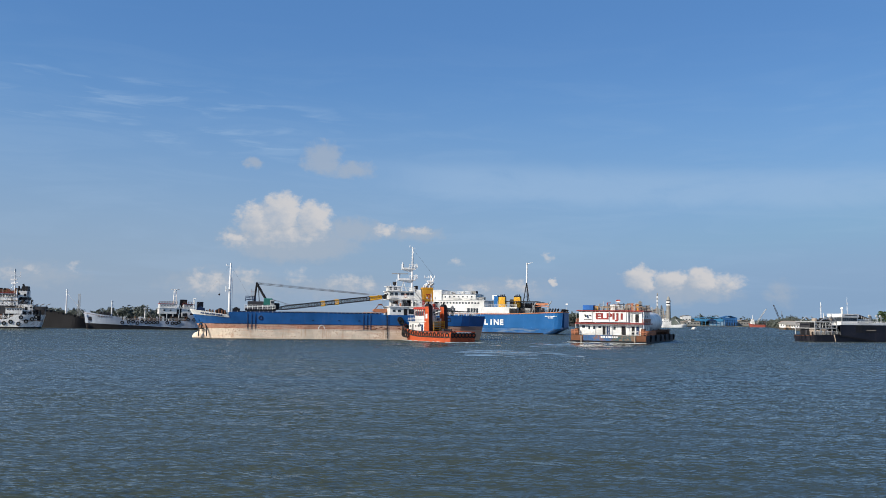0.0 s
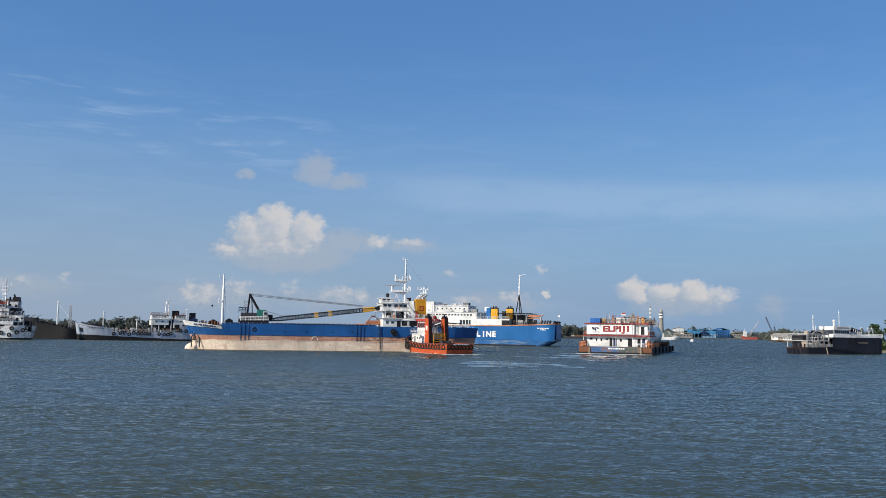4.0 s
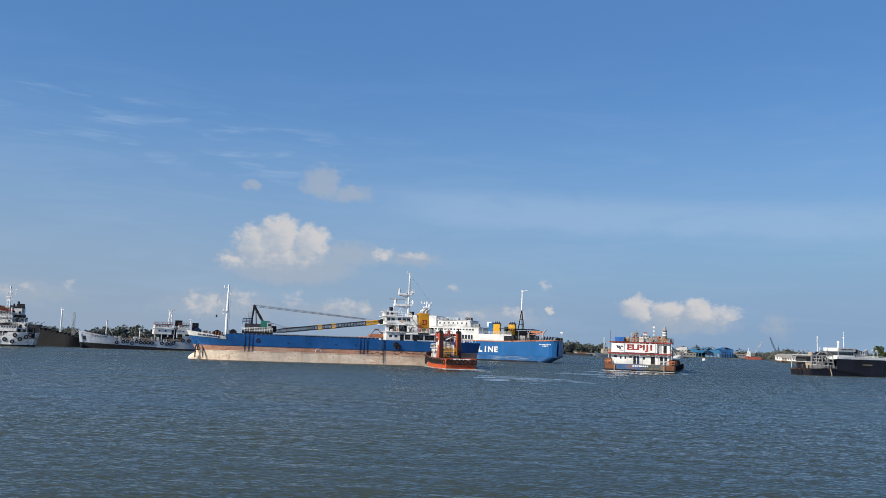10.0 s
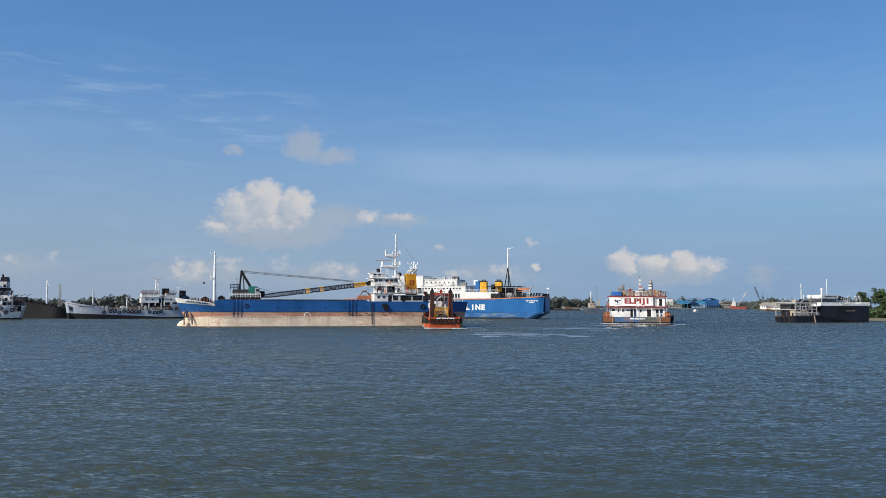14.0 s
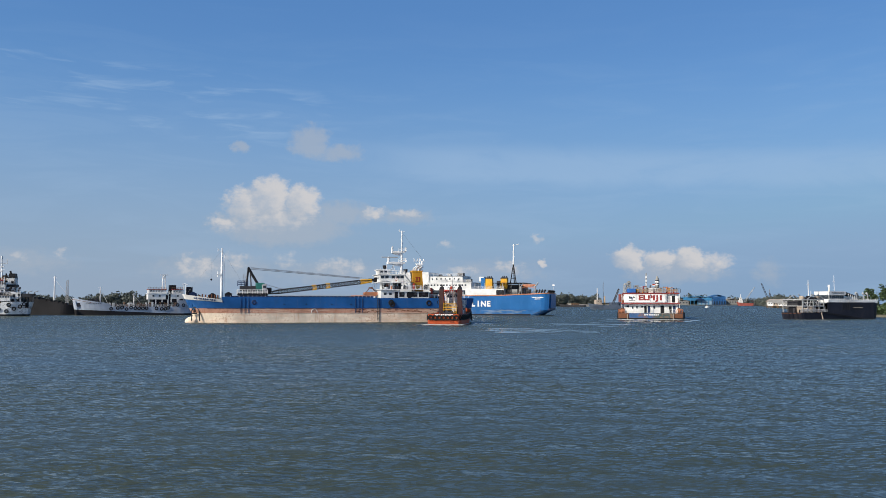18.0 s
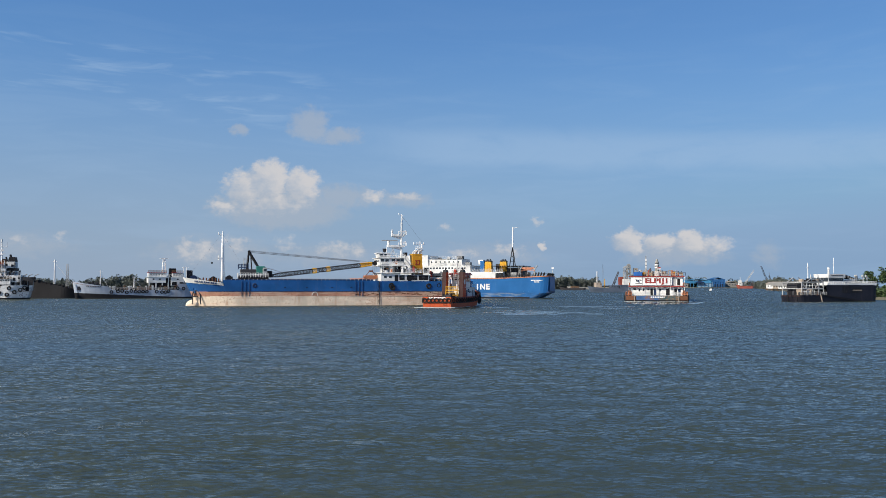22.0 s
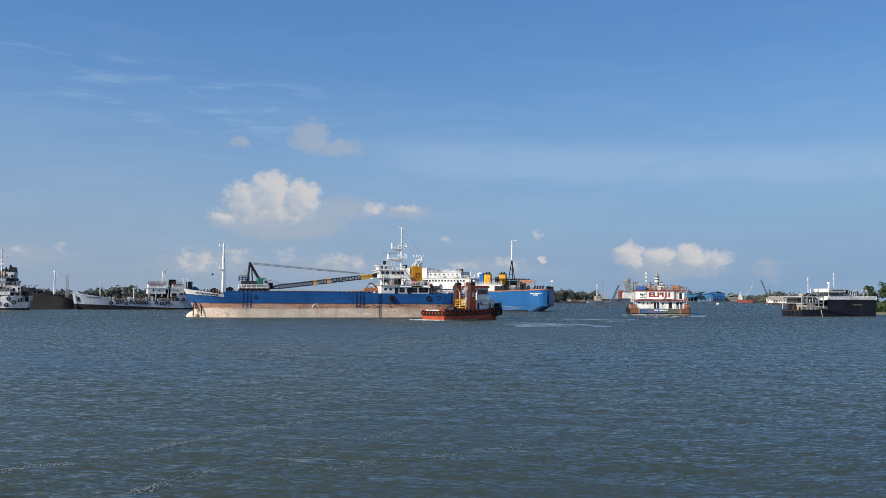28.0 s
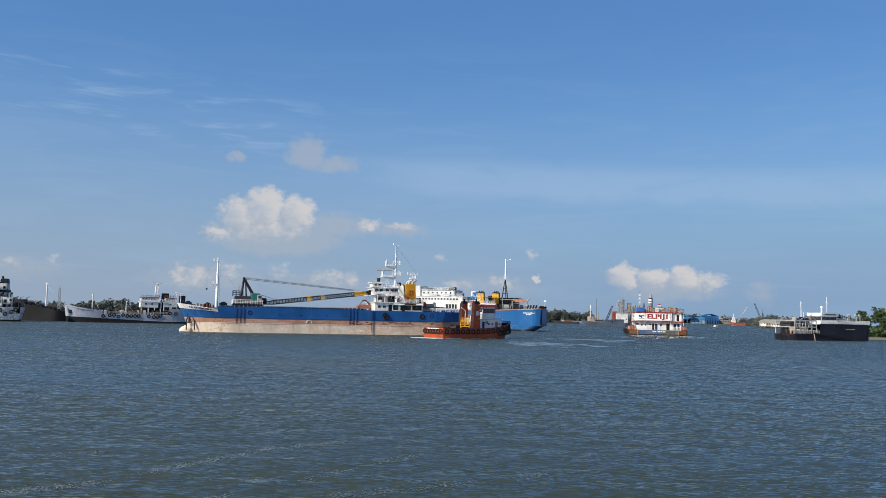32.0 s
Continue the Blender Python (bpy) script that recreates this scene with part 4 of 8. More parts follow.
    bm = bmesh.new()
    rod(bm, (-18.6, 0, 24.3), (-16.9, 0, 24.35), 0.06), rod(bm, (-17.0, 0, 24.3), (-17.0, 0, 24.9), 0.1)
    for k in range(16):
        rod(bm, (-17.95, 0, 19.1 + k * 0.33), (-17.45, 0, 19.1 + k * 0.33), 0.035, seg=4)
    rod(bm, (-18.0, 0, 19), (-18.0, 0, 24.3), 0.04, seg=4)
    part("mast_rungs", bm, M["clean_white"], ship)
    bm = bmesh.new()
    for x0, y0 in ((-14.6, 0.8), (-16.1, 0.8), (-14.6, -0.8), (-16.1, -0.8)):
        rod(bm, (x0, y0, 12.6), (-15.35, y0 * 0.3, 15.2), 0.07, seg=4)
    rod(bm, (-13.4, 1, 12.6), (-13.4, 1, 16), 0.05, seg=4)
    part("mast_legs", bm, M["clean_white"], ship)
    part("stay_wire", rod(bmesh.new(), (-17.7, 0, 24.2), (-24.0, 0, 16.4), 0.022, seg=3), M["steel"], ship)
    for x0, z0 in ((-18.7, 13.2), (-13.0, 14.2)):
        bm = bmesh.new()
        rod(bm, (x0, 0.4, z0 - 0.7), (x0, 0.4, z0), 0.12), rod(bm, (x0, 0.4, z0), (x0, 0.4, z0 + 0.9), 0.5, 0.6, 10)
        part("vent_cowl", bm, M["black"], ship)
    # funnel and the small mast behind it
    funnel = part("funnel", taper(bmesh.new(), (-23.4, -20.9, -1.5, 1.5), (-23.1, -20.4, -1.4, 1.4), 7.9, 13.6), M["orange"], ship, "orange funnel")
    bm = bmesh.new()
    taper(bm, (-23.2, -20.3, -1.45, 1.45), (-23.2, -20.3, -1.45, 1.45), 13.3, 13.75)
    part("funnel_rim", bm, M["orange"], funnel)
    bm = bmesh.new()
    box(bm, -22.5, -21.2, 1.42, 1.5, 11.8, 12.0), box(bm, -22.5, -22.2, 1.42, 1.5, 11.0, 12.0), box(bm, -21.7, -21.45, 1.42, 1.5, 11.0, 12.0)
    box(bm, -22.5, -21.2, 1.42, 1.5, 10.7, 10.9)
    part("funnel_emblem", bm, M["red"], funnel, "plain emblem bars on the funnel side")
    bm = bmesh.new()
    for k in range(5):
        a = Vector((-20.9 - 0.5 * k, 0.3 * (k % 2), 13.6))
        rod(bm, a, a + Vector((-0.1, 0, 0.8)), 0.16, seg=6), rod(bm, a + Vector((-0.1, 0, 0.8)), a + Vector((-0.9, 0, 1.3)), 0.16, seg=6)
    part("exhaust_pipe", bm, M["white"], funnel)
    bm = bmesh.new()
    rod(bm, (-22.7, 0, 13.6), (-22.7, 0, 17.2), 0.14, 0.1), rod(bm, (-24.2, 0, 16.4), (-21.1, 0, 16.4), 0.08), rod(bm, (-23.9, 0, 15.7), (-21.5, 0, 15.7), 0.07)
    for k in range(4):
        rod(bm, (-23.9 + 0.9 * k, 0, 16.4), (-23.9 + 0.9 * k, 0, 17.0), 0.13, seg=6)
    box(bm, -23.6, -21.8, -0.5, 0.5, 15.2, 15.5), rod(bm, (-21.4, 0, 13.6), (-22.6, 0, 15.4), 0.12), rod(bm, (-23.6, 0, 13.6), (-22.8, 0, 15.4), 0.1), rod(bm, (-23.4, 0, 15.5), (-23.4, 0, 16.4), 0.2)
    part("after_mast", bm, M["clean_white"], ship)
    # after deck
    for x0 in (-27.5, -29.6, -31.7):
        for y0 in (4.2, -4.2):
            part("awning_post", rod(bmesh.new(), (x0, y0, 5.2), (x0, y0, 7.6), 0.08, seg=5), M["white"], ship)
    part("awning", prism(bmesh.new(), [(-26.8, 7.65), (-32.4, 7.4), (-32.4, 7.5), (-26.8, 7.78)], -4.6, 4.6, "y"), M["charcoal"], ship, "dark awning over the after deck")
    for x0, y0, mat in ((-25.2, 3.6, "red"), (-26.2, 1, "charcoal"), (-28.6, 2, "pale_grey")):
        bm = bmesh.new()
        rod(bm, (x0, y0, 5.2), (x0, y0, 8.4), 0.28, seg=8), rod(bm, (x0, y0, 8.4), (x0 + 0.5, y0, 8.8), 0.4, seg=8)
        part("ventilator", bm, M[mat], ship)
    part("after_winch", box(bmesh.new(), -27.4, -25.4, -1.5, 1.5, 5.2, 7.9, 0.2), M["charcoal"], ship)
    bm = bmesh.new()
    rod(bm, (-36.4, 0, 6.0), (-37.2, 0, 9.0), 0.05)
    part("stern_staff", bm, M["white"], ship)
    return ship


def crawler_crane():
    """Stands on the blue ship's hatch; its place is kept in the ship's own measures."""
    crane = thing("crawler_crane", "black and green lattice-boom crane standing on a ship's hatch", "crane")
    for y0 in (-2.4, 2.4):
        bm = prism(bmesh.new(), [(17.8, 6.9), (18.2, 6.76), (25.0, 6.76), (25.4, 6.9), (25.4, 7.5), (25.0, 7.8), (18.2, 7.8), (17.8, 7.5)], y0 - 0.5, y0 + 0.5, "y")
        part("crawler_track", bm, M["black"], crane)
    part("turntable", box(bmesh.new(), 18.6, 24.2, -2.2, 2.2, 7.3, 8.1, 0.1), M["charcoal"], crane)
    bm = rail(bmesh.new(), [(18.0, 2.9, 7.2), (25.5, 2.9, 7.2), (25.5, -2.9, 7.2)], 1.1, 3, 0.6, 0.06)
    part("platform_rail", bm, M["white"], crane, "white rail round the platform")
    part("machinery_house", box(bmesh.new(), 18.7, 20.9, -1.7, 1.7, 8.1, 10.1, 0.12), M["green"], crane, "green engine house")
    bm = box(bmesh.new(), 20.9, 24.9, -1.6, 1.6, 8.1, 9.3, 0.08)
    part("counterweight", box(bmesh.new(), 16.9, 18.6, -1.8, 1.8, 7.2, 8.9, 0.15), M["black"], crane)
    part("winch_drum", bm, M["charcoal"], crane)
    cab = part("cab", box(bmesh.new(), 18.2, 19.3, 1.2, 2.3, 8.1, 9.7, 0.08), M["pale_grey"], crane)
    piece("window", WINDOW, cab, pose(18.75, 2.3, 9.1))
    bm = rail(bmesh.new(), [(22.9, 1.4, 9.3), (25.4, 1.4, 9.3), (25.4, -1.4, 9.3), (22.9, -1.4, 9.3)], 1.3, 3, 0.8, 0.06)
    part("upper_cage", bm, M["deep_blue"], crane)
    bm = bmesh.new()
    rod(bm, (24.1, 1.0, 9.5), (24.1, 1.0, 12.4), 0.05), rod(bm, (23.2, 1.0, 9.5), (23.2, 1.0, 12.4), 0.05)
    for k in range(8):
        rod(bm, (24.1, 1, 9.7 + 0.35 * k), (23.2, 1, 9.7 + 0.35 * k), 0.04, seg=4)
    part("cage_ladder", bm, M["pale_grey"], crane)
    bm = bmesh.new()
    for y0 in (-1.0, 1.0):
        rod(bm, (22.75, y0 * 0.6, 13.9), (23.3, y0, 9.0), 0.24, seg=6), rod(bm, (22.75, y0 * 0.6, 13.9), (20.2, y0, 9.6), 0.32, seg=6)
        rod(bm, (22.3, y0 * .6, 13.2), (22.0, y0, 9.0), 0.12, seg=6)
    rod(bm, (22.75, -0.9, 13.9), (22.75, 0.9, 13.9), 0.3, seg=8)
    part("gantry", bm, M["black"], crane, "black A-frame gantry")
    foot, tip = Vector((17.9, 0, 7.5)), Vector((-11.0, 0, 11.15))
    for t0, t1, w0, w1, mat, bays in ((0, 0.1, 0.35, 0.95, "black", 3), (0.1, 0.40, 0.95, 0.95, "black", 11), (0.40, 0.435, 1.05, 1.05, "yellow", 1),
                                       (0.435, 0.525, 0.95, 0.95, "black", 3), (0.525, 0.56, 1.05, 1.05, "yellow", 1),
                                       (0.56, 0.84, 0.95, 0.95, "black", 10), (0.84, 0.95, 0.95, 0.6, "yellow", 4)):
        bm = lattice(bmesh.new(), foot.lerp(tip, t0), foot.lerp(tip, t1), w0, w1, bays, 0.13 if mat == "black" else 0.19)
        part("boom_section", bm, M[mat], crane, "yellow boom section" if mat == "yellow" else "")
    bm = bmesh.new()
    for y0 in (-0.25, 0.25):
        rod(bm, (-10.6, y0 - 0.08, 11.1), (-10.6, y0 + 0.08, 11.1), 0.7, seg=12)
    box(bm, -11.0, -8.6, -0.35, 0.35, 10.9, 11.5)
    part("boom_head", bm, M["black"], crane)
    bm = bmesh.new()
    for y0 in (-0.5, 0.5):
        rod(bm, (22.7, y0, 14.0), (-6.2, y0, 11.7), 0.05, seg=3), rod(bm, (22.7, y0, 13.7), (-6.2, y0, 11.5), 0.05, seg=3)
        rod(bm, (22.7, y0 * .4, 14.2), (5.0, y0 * .4, 12.8), 0.02, seg=3), rod(bm, (5.0, y0 * .4, 12.8), (-8.0, y0 * .4, 11.6), 0.02, seg=3)
        rod(bm, (18.9, y0, 9.9), (13.6, y0, 8.4), 0.05, seg=3)
    rod(bm, (17.9, 0, 8.4), (-1.0, 0, 9.9), 0.03, seg=3)
    part("pendant_rope", bm, M["steel"], crane)
    bm = bmesh.new()
    for x0 in (-10.9, -10.4, -9.9):
        rod(bm, (x0, 0, 11.0), (x0 + 0.2, 0, 7.6), 0.035, seg=3)
    part("hoist_rope", bm, M["steel"], crane)
    return crane


def grab_bucket():
    grab = thing("grab_bucket", "rusty orange clamshell grab resting on a ship's deck", "grab bucket")
    for s in (-1, 1):
        bm = prism(bmesh.new(), [(-9.3, 6.75), (-9.3 + s * 1.0, 6.75), (-9.3 + s * 2.0, 7.3), (-9.3 + s * 1.8, 7.85), (-9.3, 7.9)], -1.1, 1.1, "y")
        part("shell", bm, M["salmon"], grab)
    bm = bmesh.new()
    for s in (-1.4, 1.4):
        rod(bm, (-9.3 + s, 0, 7.7), (-9.3 + s * 0.3, 0, 9.0), 0.1)
    box(bm, -9.8, -8.8, -0.4, 0.4, 8.8, 9.2)
    part("grab_head", bm, M["rust"], grab)
    return grab


cargo_ship, crane, grab = blue_ship(), crawler_crane(), grab_bucket()


# ---- ferry ----
def ferry_ship():
    ship = thing("ferry", "blue and white ferry with orange sheer line and yellow funnels", "ferry")
    form = dict(xs=1.6, xb=84, beam=16, depth=8.4, rake_b=4, rake_s=2.4, bow_len=20, stern_len=3.0, stern_w=0.86, full=0.7)

    def sheer(x):
        return 7.7 + 1.0 * max(0, (24 - x) / 24) ** 1.3
    under = {**form, "xs": 4.2, "rake_s": 16.0, "rake_b": 4.0}
    part("lower_hull", skin(hull_rings(z0=-0.9, ztop=2.2, levels=4, **under)), M["ferry_foot"], ship, "blue plating rubbed grey near the waterline")
    form = {**form, "xs": 0.1, "rake_s": 0.6}
    top = hull_rings(z0=2.2, ztop=sheer, levels=6, **form)
    part("hull", skin(top), M["ferry_blue"], ship)
    part("boot_topping", box(bmesh.new(), 7, 60, 7.9, 8.03, -0.3, 0.55, 0), M["navy"], ship, "dark boot topping")
    part("weather_deck", deck_plate(top, lambda x: sheer(x) - 0.05), M["grey"], ship)
    bm = bmesh.new()
    line = hull_rings(z0=sheer, ztop=lambda x: sheer(x) + 0.38, levels=1, **form)
    for s in (1, -1):
        for a, b in zip(line, line[1:]):
            v = [bm.verts.new((p[0], s * (p[1] + d), p[2])) for p, d in ((a[0], .05), (b[0], .05), (b[1], .05), (a[1], .05))]
            bm.faces.new(v)
    a = line[0]
    bm.faces.new([bm.verts.new(p) for p in ((a[0][0] - .06, a[0][1], a[0][2]), (a[0][0] - .06, -a[0][1], a[0][2]), (a[1][0] - .06, -a[1][1], a[1][2]), (a[1][0] - .06, a[1][1], a[1][2]))])
    thicken(part("sheer_strake", bm, M["salmon"], ship, "orange sheer line"), 0.1)
    # knuckle along the counter
    bm = bmesh.new()
    box(bm, 3.2, 60, 7.98, 8.1, 2.45, 2.65)
    part("rubbing_strake", bm, M["ferry_blue"], ship)
    part("stern_ramp", box(bmesh.new(), -0.85, -0.5, -5.5, 5.5, 2.9, 8.3, 0.05), M["ferry_blue"], ship, "closed blue stern ramp")
    part("stern_belt", box(bmesh.new(), -0.6, 0.9, -7.1, 7.1, 2.0, 2.75, 0.1), M["deep_blue"], ship)
    for k, letter in enumerate("LINE"):
        lettering("letter", letter, 3.0, M["clean_white"], ship, pose(30.6 - k * 2.15, 8.06, 4.5, 0, 0, 180), "raised white letter on the hull")
    spots, rng = [], random.Random(3)
    for xa, xb_, z in ((6.3, 1.9, 7.15), (5.0, 2.9, 6.55)):
        x = xa
        while x > xb_:
            w = rng.uniform(0.28, 0.45)
            spots.append((x, half_breadth(top, x) + 0.03, z, w, 0.4, 0))
            x -= w + 0.13
    bars(ship, M["clean_white"], spots, "white bar of unreadable writing")
    # white house sides
    house = part("passenger_house", box(bmesh.new(), 31.5, 68, -7.9, 7.9, 7.6, 13.2, 0.06), M["white"], ship)
    after = part("after_house", box(bmesh.new(), 17.8, 31.5, -7.9, 7.9, 7.6, 10.7, 0.05), M["white"], ship)
    windows(house, WINDOW, [(33.9 + 1.32 * k, 7.92, 12.2) for k in range(24)])
    windows(after, WINDOW, [(19 + 1.6 * k, 7.92, 9.6) for k in range(2)])
    big = box_mesh("opening", 4.6, 0.1, 1.9, M["glass"])
    piece("opening", big, house, pose(36.3, 7.9, 9.15)), piece("opening", big, house, pose(46.0, 7.9, 9.15))
    bar = box_mesh("opening_bar", 0.25, 0.14, 1.9, M["white"])
    for x0 in (34.9, 36.1, 37.3):
        piece("opening_bar", bar, house, pose(x0, 7.93, 9.15))
    piece("opening", box_mesh("opening", 3.2, 0.1, 2.3, M["black"]), after, pose(19.4, 7.9, 9.0))
    upper = part("upper_house", box(bmesh.new(), 35.5, 50, -6.2, 6.2, 13.3, 15.9, 0.05), M["white"], ship)
    part("bridge_house", box(bmesh.new(), 50, 62, -6.8, 6.8, 13.3, 17.6, 0.05), M["white"], ship)
    windows(upper, TALL_WINDOW, [(37.2 + 1.9 * k, 6.22, 14.7) for k in range(7)])
    part("roof_deck", box(bmesh.new(), 31.0, 68, -8.1, 8.1, 13.2, 13.35, 0.03), M["clean_white"], ship)
    part("roof_edge", box(bmesh.new(), 35.2, 50.2, -6.6, 6.6, 15.9, 16.05, 0.03), M["clean_white"], ship)
    for x0, w, h, mat in ((33.2, 2.4, 1.4, "grey"), (36.6, 2.6, 1.2, "charcoal"), (41.5, 1.4, 0.9, "pale_grey"), (45.5, 1.1, 0.7, "charcoal")):
        z0 = 16.0 if x0 > 35 else 13.3
        part("roof_unit", box(bmesh.new(), x0 - w / 2, x0 + w / 2, 3.6, 5.8, z0, z0 + h, 0.1), M[mat], ship)
    bm = rail(bmesh.new(), [(18, 7.8, 10.75), (31.4, 7.8, 10.75)], 1.0, 3, 1.5, 0.05)
    rail(bm, [(31.6, 7.9, 13.35), (50, 7.9, 13.35)], 1.0, 3, 1.8, 0.05)
    rail(bm, [(35.5, 6.4, 16.05), (49.8, 6.4, 16.05)], 0.9, 2, 1.8, 0.05)
    part("railing", bm, M["white"], ship)
    # boats under davits along the upper house
    for x0 in (39.0, 44.0):
        bm = bmesh.new()
        prism(bm, [(x0 - 2, 13.9), (x0 - 1.4, 13.5), (x0 + 1.4, 13.5), (x0 + 2, 13.9), (x0 + 1.6, 14.5), (x0 - 1.6, 14.5)], 6.6, 7.6, "y")
        part("liferaft", bm, M["white"], ship)
    # two funnels with blue casings
    for x0, y0 in ((24.9, 3.5), (18.6, 3.5)):
        funnel = part("funnel", taper(bmesh.new(), (x0 - 1.5, x0 + 1.4, y0 - 1.4, y0 + 1.4), (x0 - 1.3, x0 + 1.3, y0 - 1.2, y0 + 1.2), 10.7, 14.9), M["yellow"], ship, "yellow funnel with a black rim")
        bm = bmesh.new()
        taper(bm, (x0 - 1.4, x0 + 1.4, y0 - 1.3, y0 + 1.3), (x0 - 1.1, x0 + 1.1, y0 - 1.0, y0 + 1.0), 14.85, 15.35)
        for k in range(3):
            rod(bm, (x0 - 0.7 + 0.7 * k, y0, 15.2), (x0 - 0.8 + 0.7 * k, y0, 15.9), 0.22, seg=8)
        part("funnel_rim", bm, M["black"], funnel)
        part("funnel_emblem", box(bmesh.new(), x0 - 0.6, x0 + 0.6, y0 + 1.28, y0 + 1.36, 12.4, 13.6, 0.02), M["orange"], funnel)
    part("funnel_casing", box(bmesh.new(), 26.4, 28.2, 1.0, 4.8, 10.7, 15.2, 0.08), M["ferry_blue"], ship, "blue casing beside the funnel")
    part("casing_cap", box(bmesh.new(), 26.9, 29.0, 1.0, 4.6, 13.6, 15.6, 0.15), M["white"], ship)
    part("funnel_casing", box(bmesh.new(), 20.2, 21.6, 1.0, 4.8, 10.7, 13.9, 0.08), M["charcoal"], ship)
    # awning frame aft of the funnels
    for x0 in (8, 11.5, 15, 18.5, 22, 26, 30):
        for y0 in (7.4, -7.4):
            part("awning_post", rod(bmesh.new(), (x0, y0, 8), (x0, y0, 13.0), 0.1, seg=5), M["pale_grey"], ship)
    part("awning", box(bmesh.new(), 9.5, 23, -7.6, 7.6, 12.9, 13.1, 0.04), M["charcoal"], ship, "dark awning roof")
    part("engine_casing", box(bmesh.new(), 10.5, 17.5, -4.5, 4.5, 8, 12.4, 0.1), M["charcoal"], ship)
    # tall tripod mast
    bm = bmesh.new()
    for dx, dy in ((-1.3, 1), (1.1, 1), (0, -1.6)):
        rod(bm, (15.6 + dx, dy, 13.1), (15.6, 0, 21.2), 0.2, 0.16, 6)
    for z in (15, 17, 19):
        k = (21.2 - z) / 8.1
        rod(bm, (15.6 - 1.3 * k, k, z), (15.6 + 1.1 * k, k, z), 0.09, seg=4)
    part("mast_tripod", bm, M["black"], ship)
    bm = bmesh.new()
    rod(bm, (15.6, 0, 20.8), (15.5, 0, 28.6), 0.33, 0.25, 8), rod(bm, (15.9, 0, 28.5), (13.2, 0, 29.1), 0.13, 0.1), rod(bm, (15.5, 0, 28.5), (15.5, 0, 29.1), 0.3, seg=8)
    part("mast_top", bm, M["clean_white"], ship, "white upper mast")
    # boat davits and rescue boat aft
    for x0 in (10.8, 5.0):
        bm = bmesh.new()
        for y0 in (6.4, 7.2):
            rod(bm, (x0, y0, 8.2), (x0 + 0.3, y0, 11.4), 0.2, seg=6), rod(bm, (x0 + 0.3, y0, 11.4), (x0 - 0.9, y0, 13.1), 0.2, seg=6)
            rod(bm, (x0 + 1.4, y0, 8.2), (x0 + 0.2, y0, 10.8), 0.14, seg=6)
        part("davit", bm, M["pale_grey"], ship)
    bm = bmesh.new()
    for k in range(9):
        w0 = math.sin(math.pi * (k + 0.5) / 9) ** 0.5
        box(bm, 5.4 + k * 0.55, 5.95 + k * 0.55, 6.8 - 0.8 * w0, 6.8 + 0.8 * w0, 11.9 - 0.5 * w0, 12.4)
    part("rescue_boat", bm, M["salmon"], ship, "orange rescue boat on its davits")
    part("boat_cradle", box(bmesh.new(), 5.0, 10.5, 6.2, 7.4, 10.9, 11.1, 0.02), M["salmon"], ship)
    for x0, w in ((13.5, 2.2), (12.0, 1.2), (8.0, 1.8)):
        part("deck_store", box(bmesh.new(), x0 - w / 2, x0 + w / 2, 5.4, 7.2, 8.1, 10.4, 0.08), M["pale_grey"] if w > 2 else M["charcoal"], ship)
    bm = rail(bmesh.new(), [(18, 7.7, 8.3), (8, 7.7, 8.6), (0.2, 7.0, 9.1), (0.0, -7.0, 9.1)], 1.0, 3, 1.6, 0.05)
    part("railing", bm, M["charcoal"], ship)
    for k in range(6):
        bm = bmesh.new()
        y0 = 6.6 - 2.4 * k
        rod(bm, (0.6, y0, 8.4), (-0.4, y0 - 0.6, 9.9), 0.35, seg=6)
        part("fender", bm, M["rubber"], ship)
    for k in range(4):
        bm = bmesh.new()
        rod(bm, (1.6 + k * 1.1, 7.4, 8.8), (1.1 + k * 1.1, 7.4, 10.3), 0.32, seg=6)
        part("fender", bm, M["rubber"], ship)
    bm = bmesh.new()
    rod(bm, (-0.2, -2, 8.5), (-0.8, -2, 12.6), 0.06)
    part("flag_staff", bm, M["white"], ship)
    bm = box(bmesh.new(), -1.0, -0.1, -2.05, -1.95, 11.9, 12.5)
    part("flag", bm, M["clean_white"], ship)
    return ship


ferry = ferry_ship()


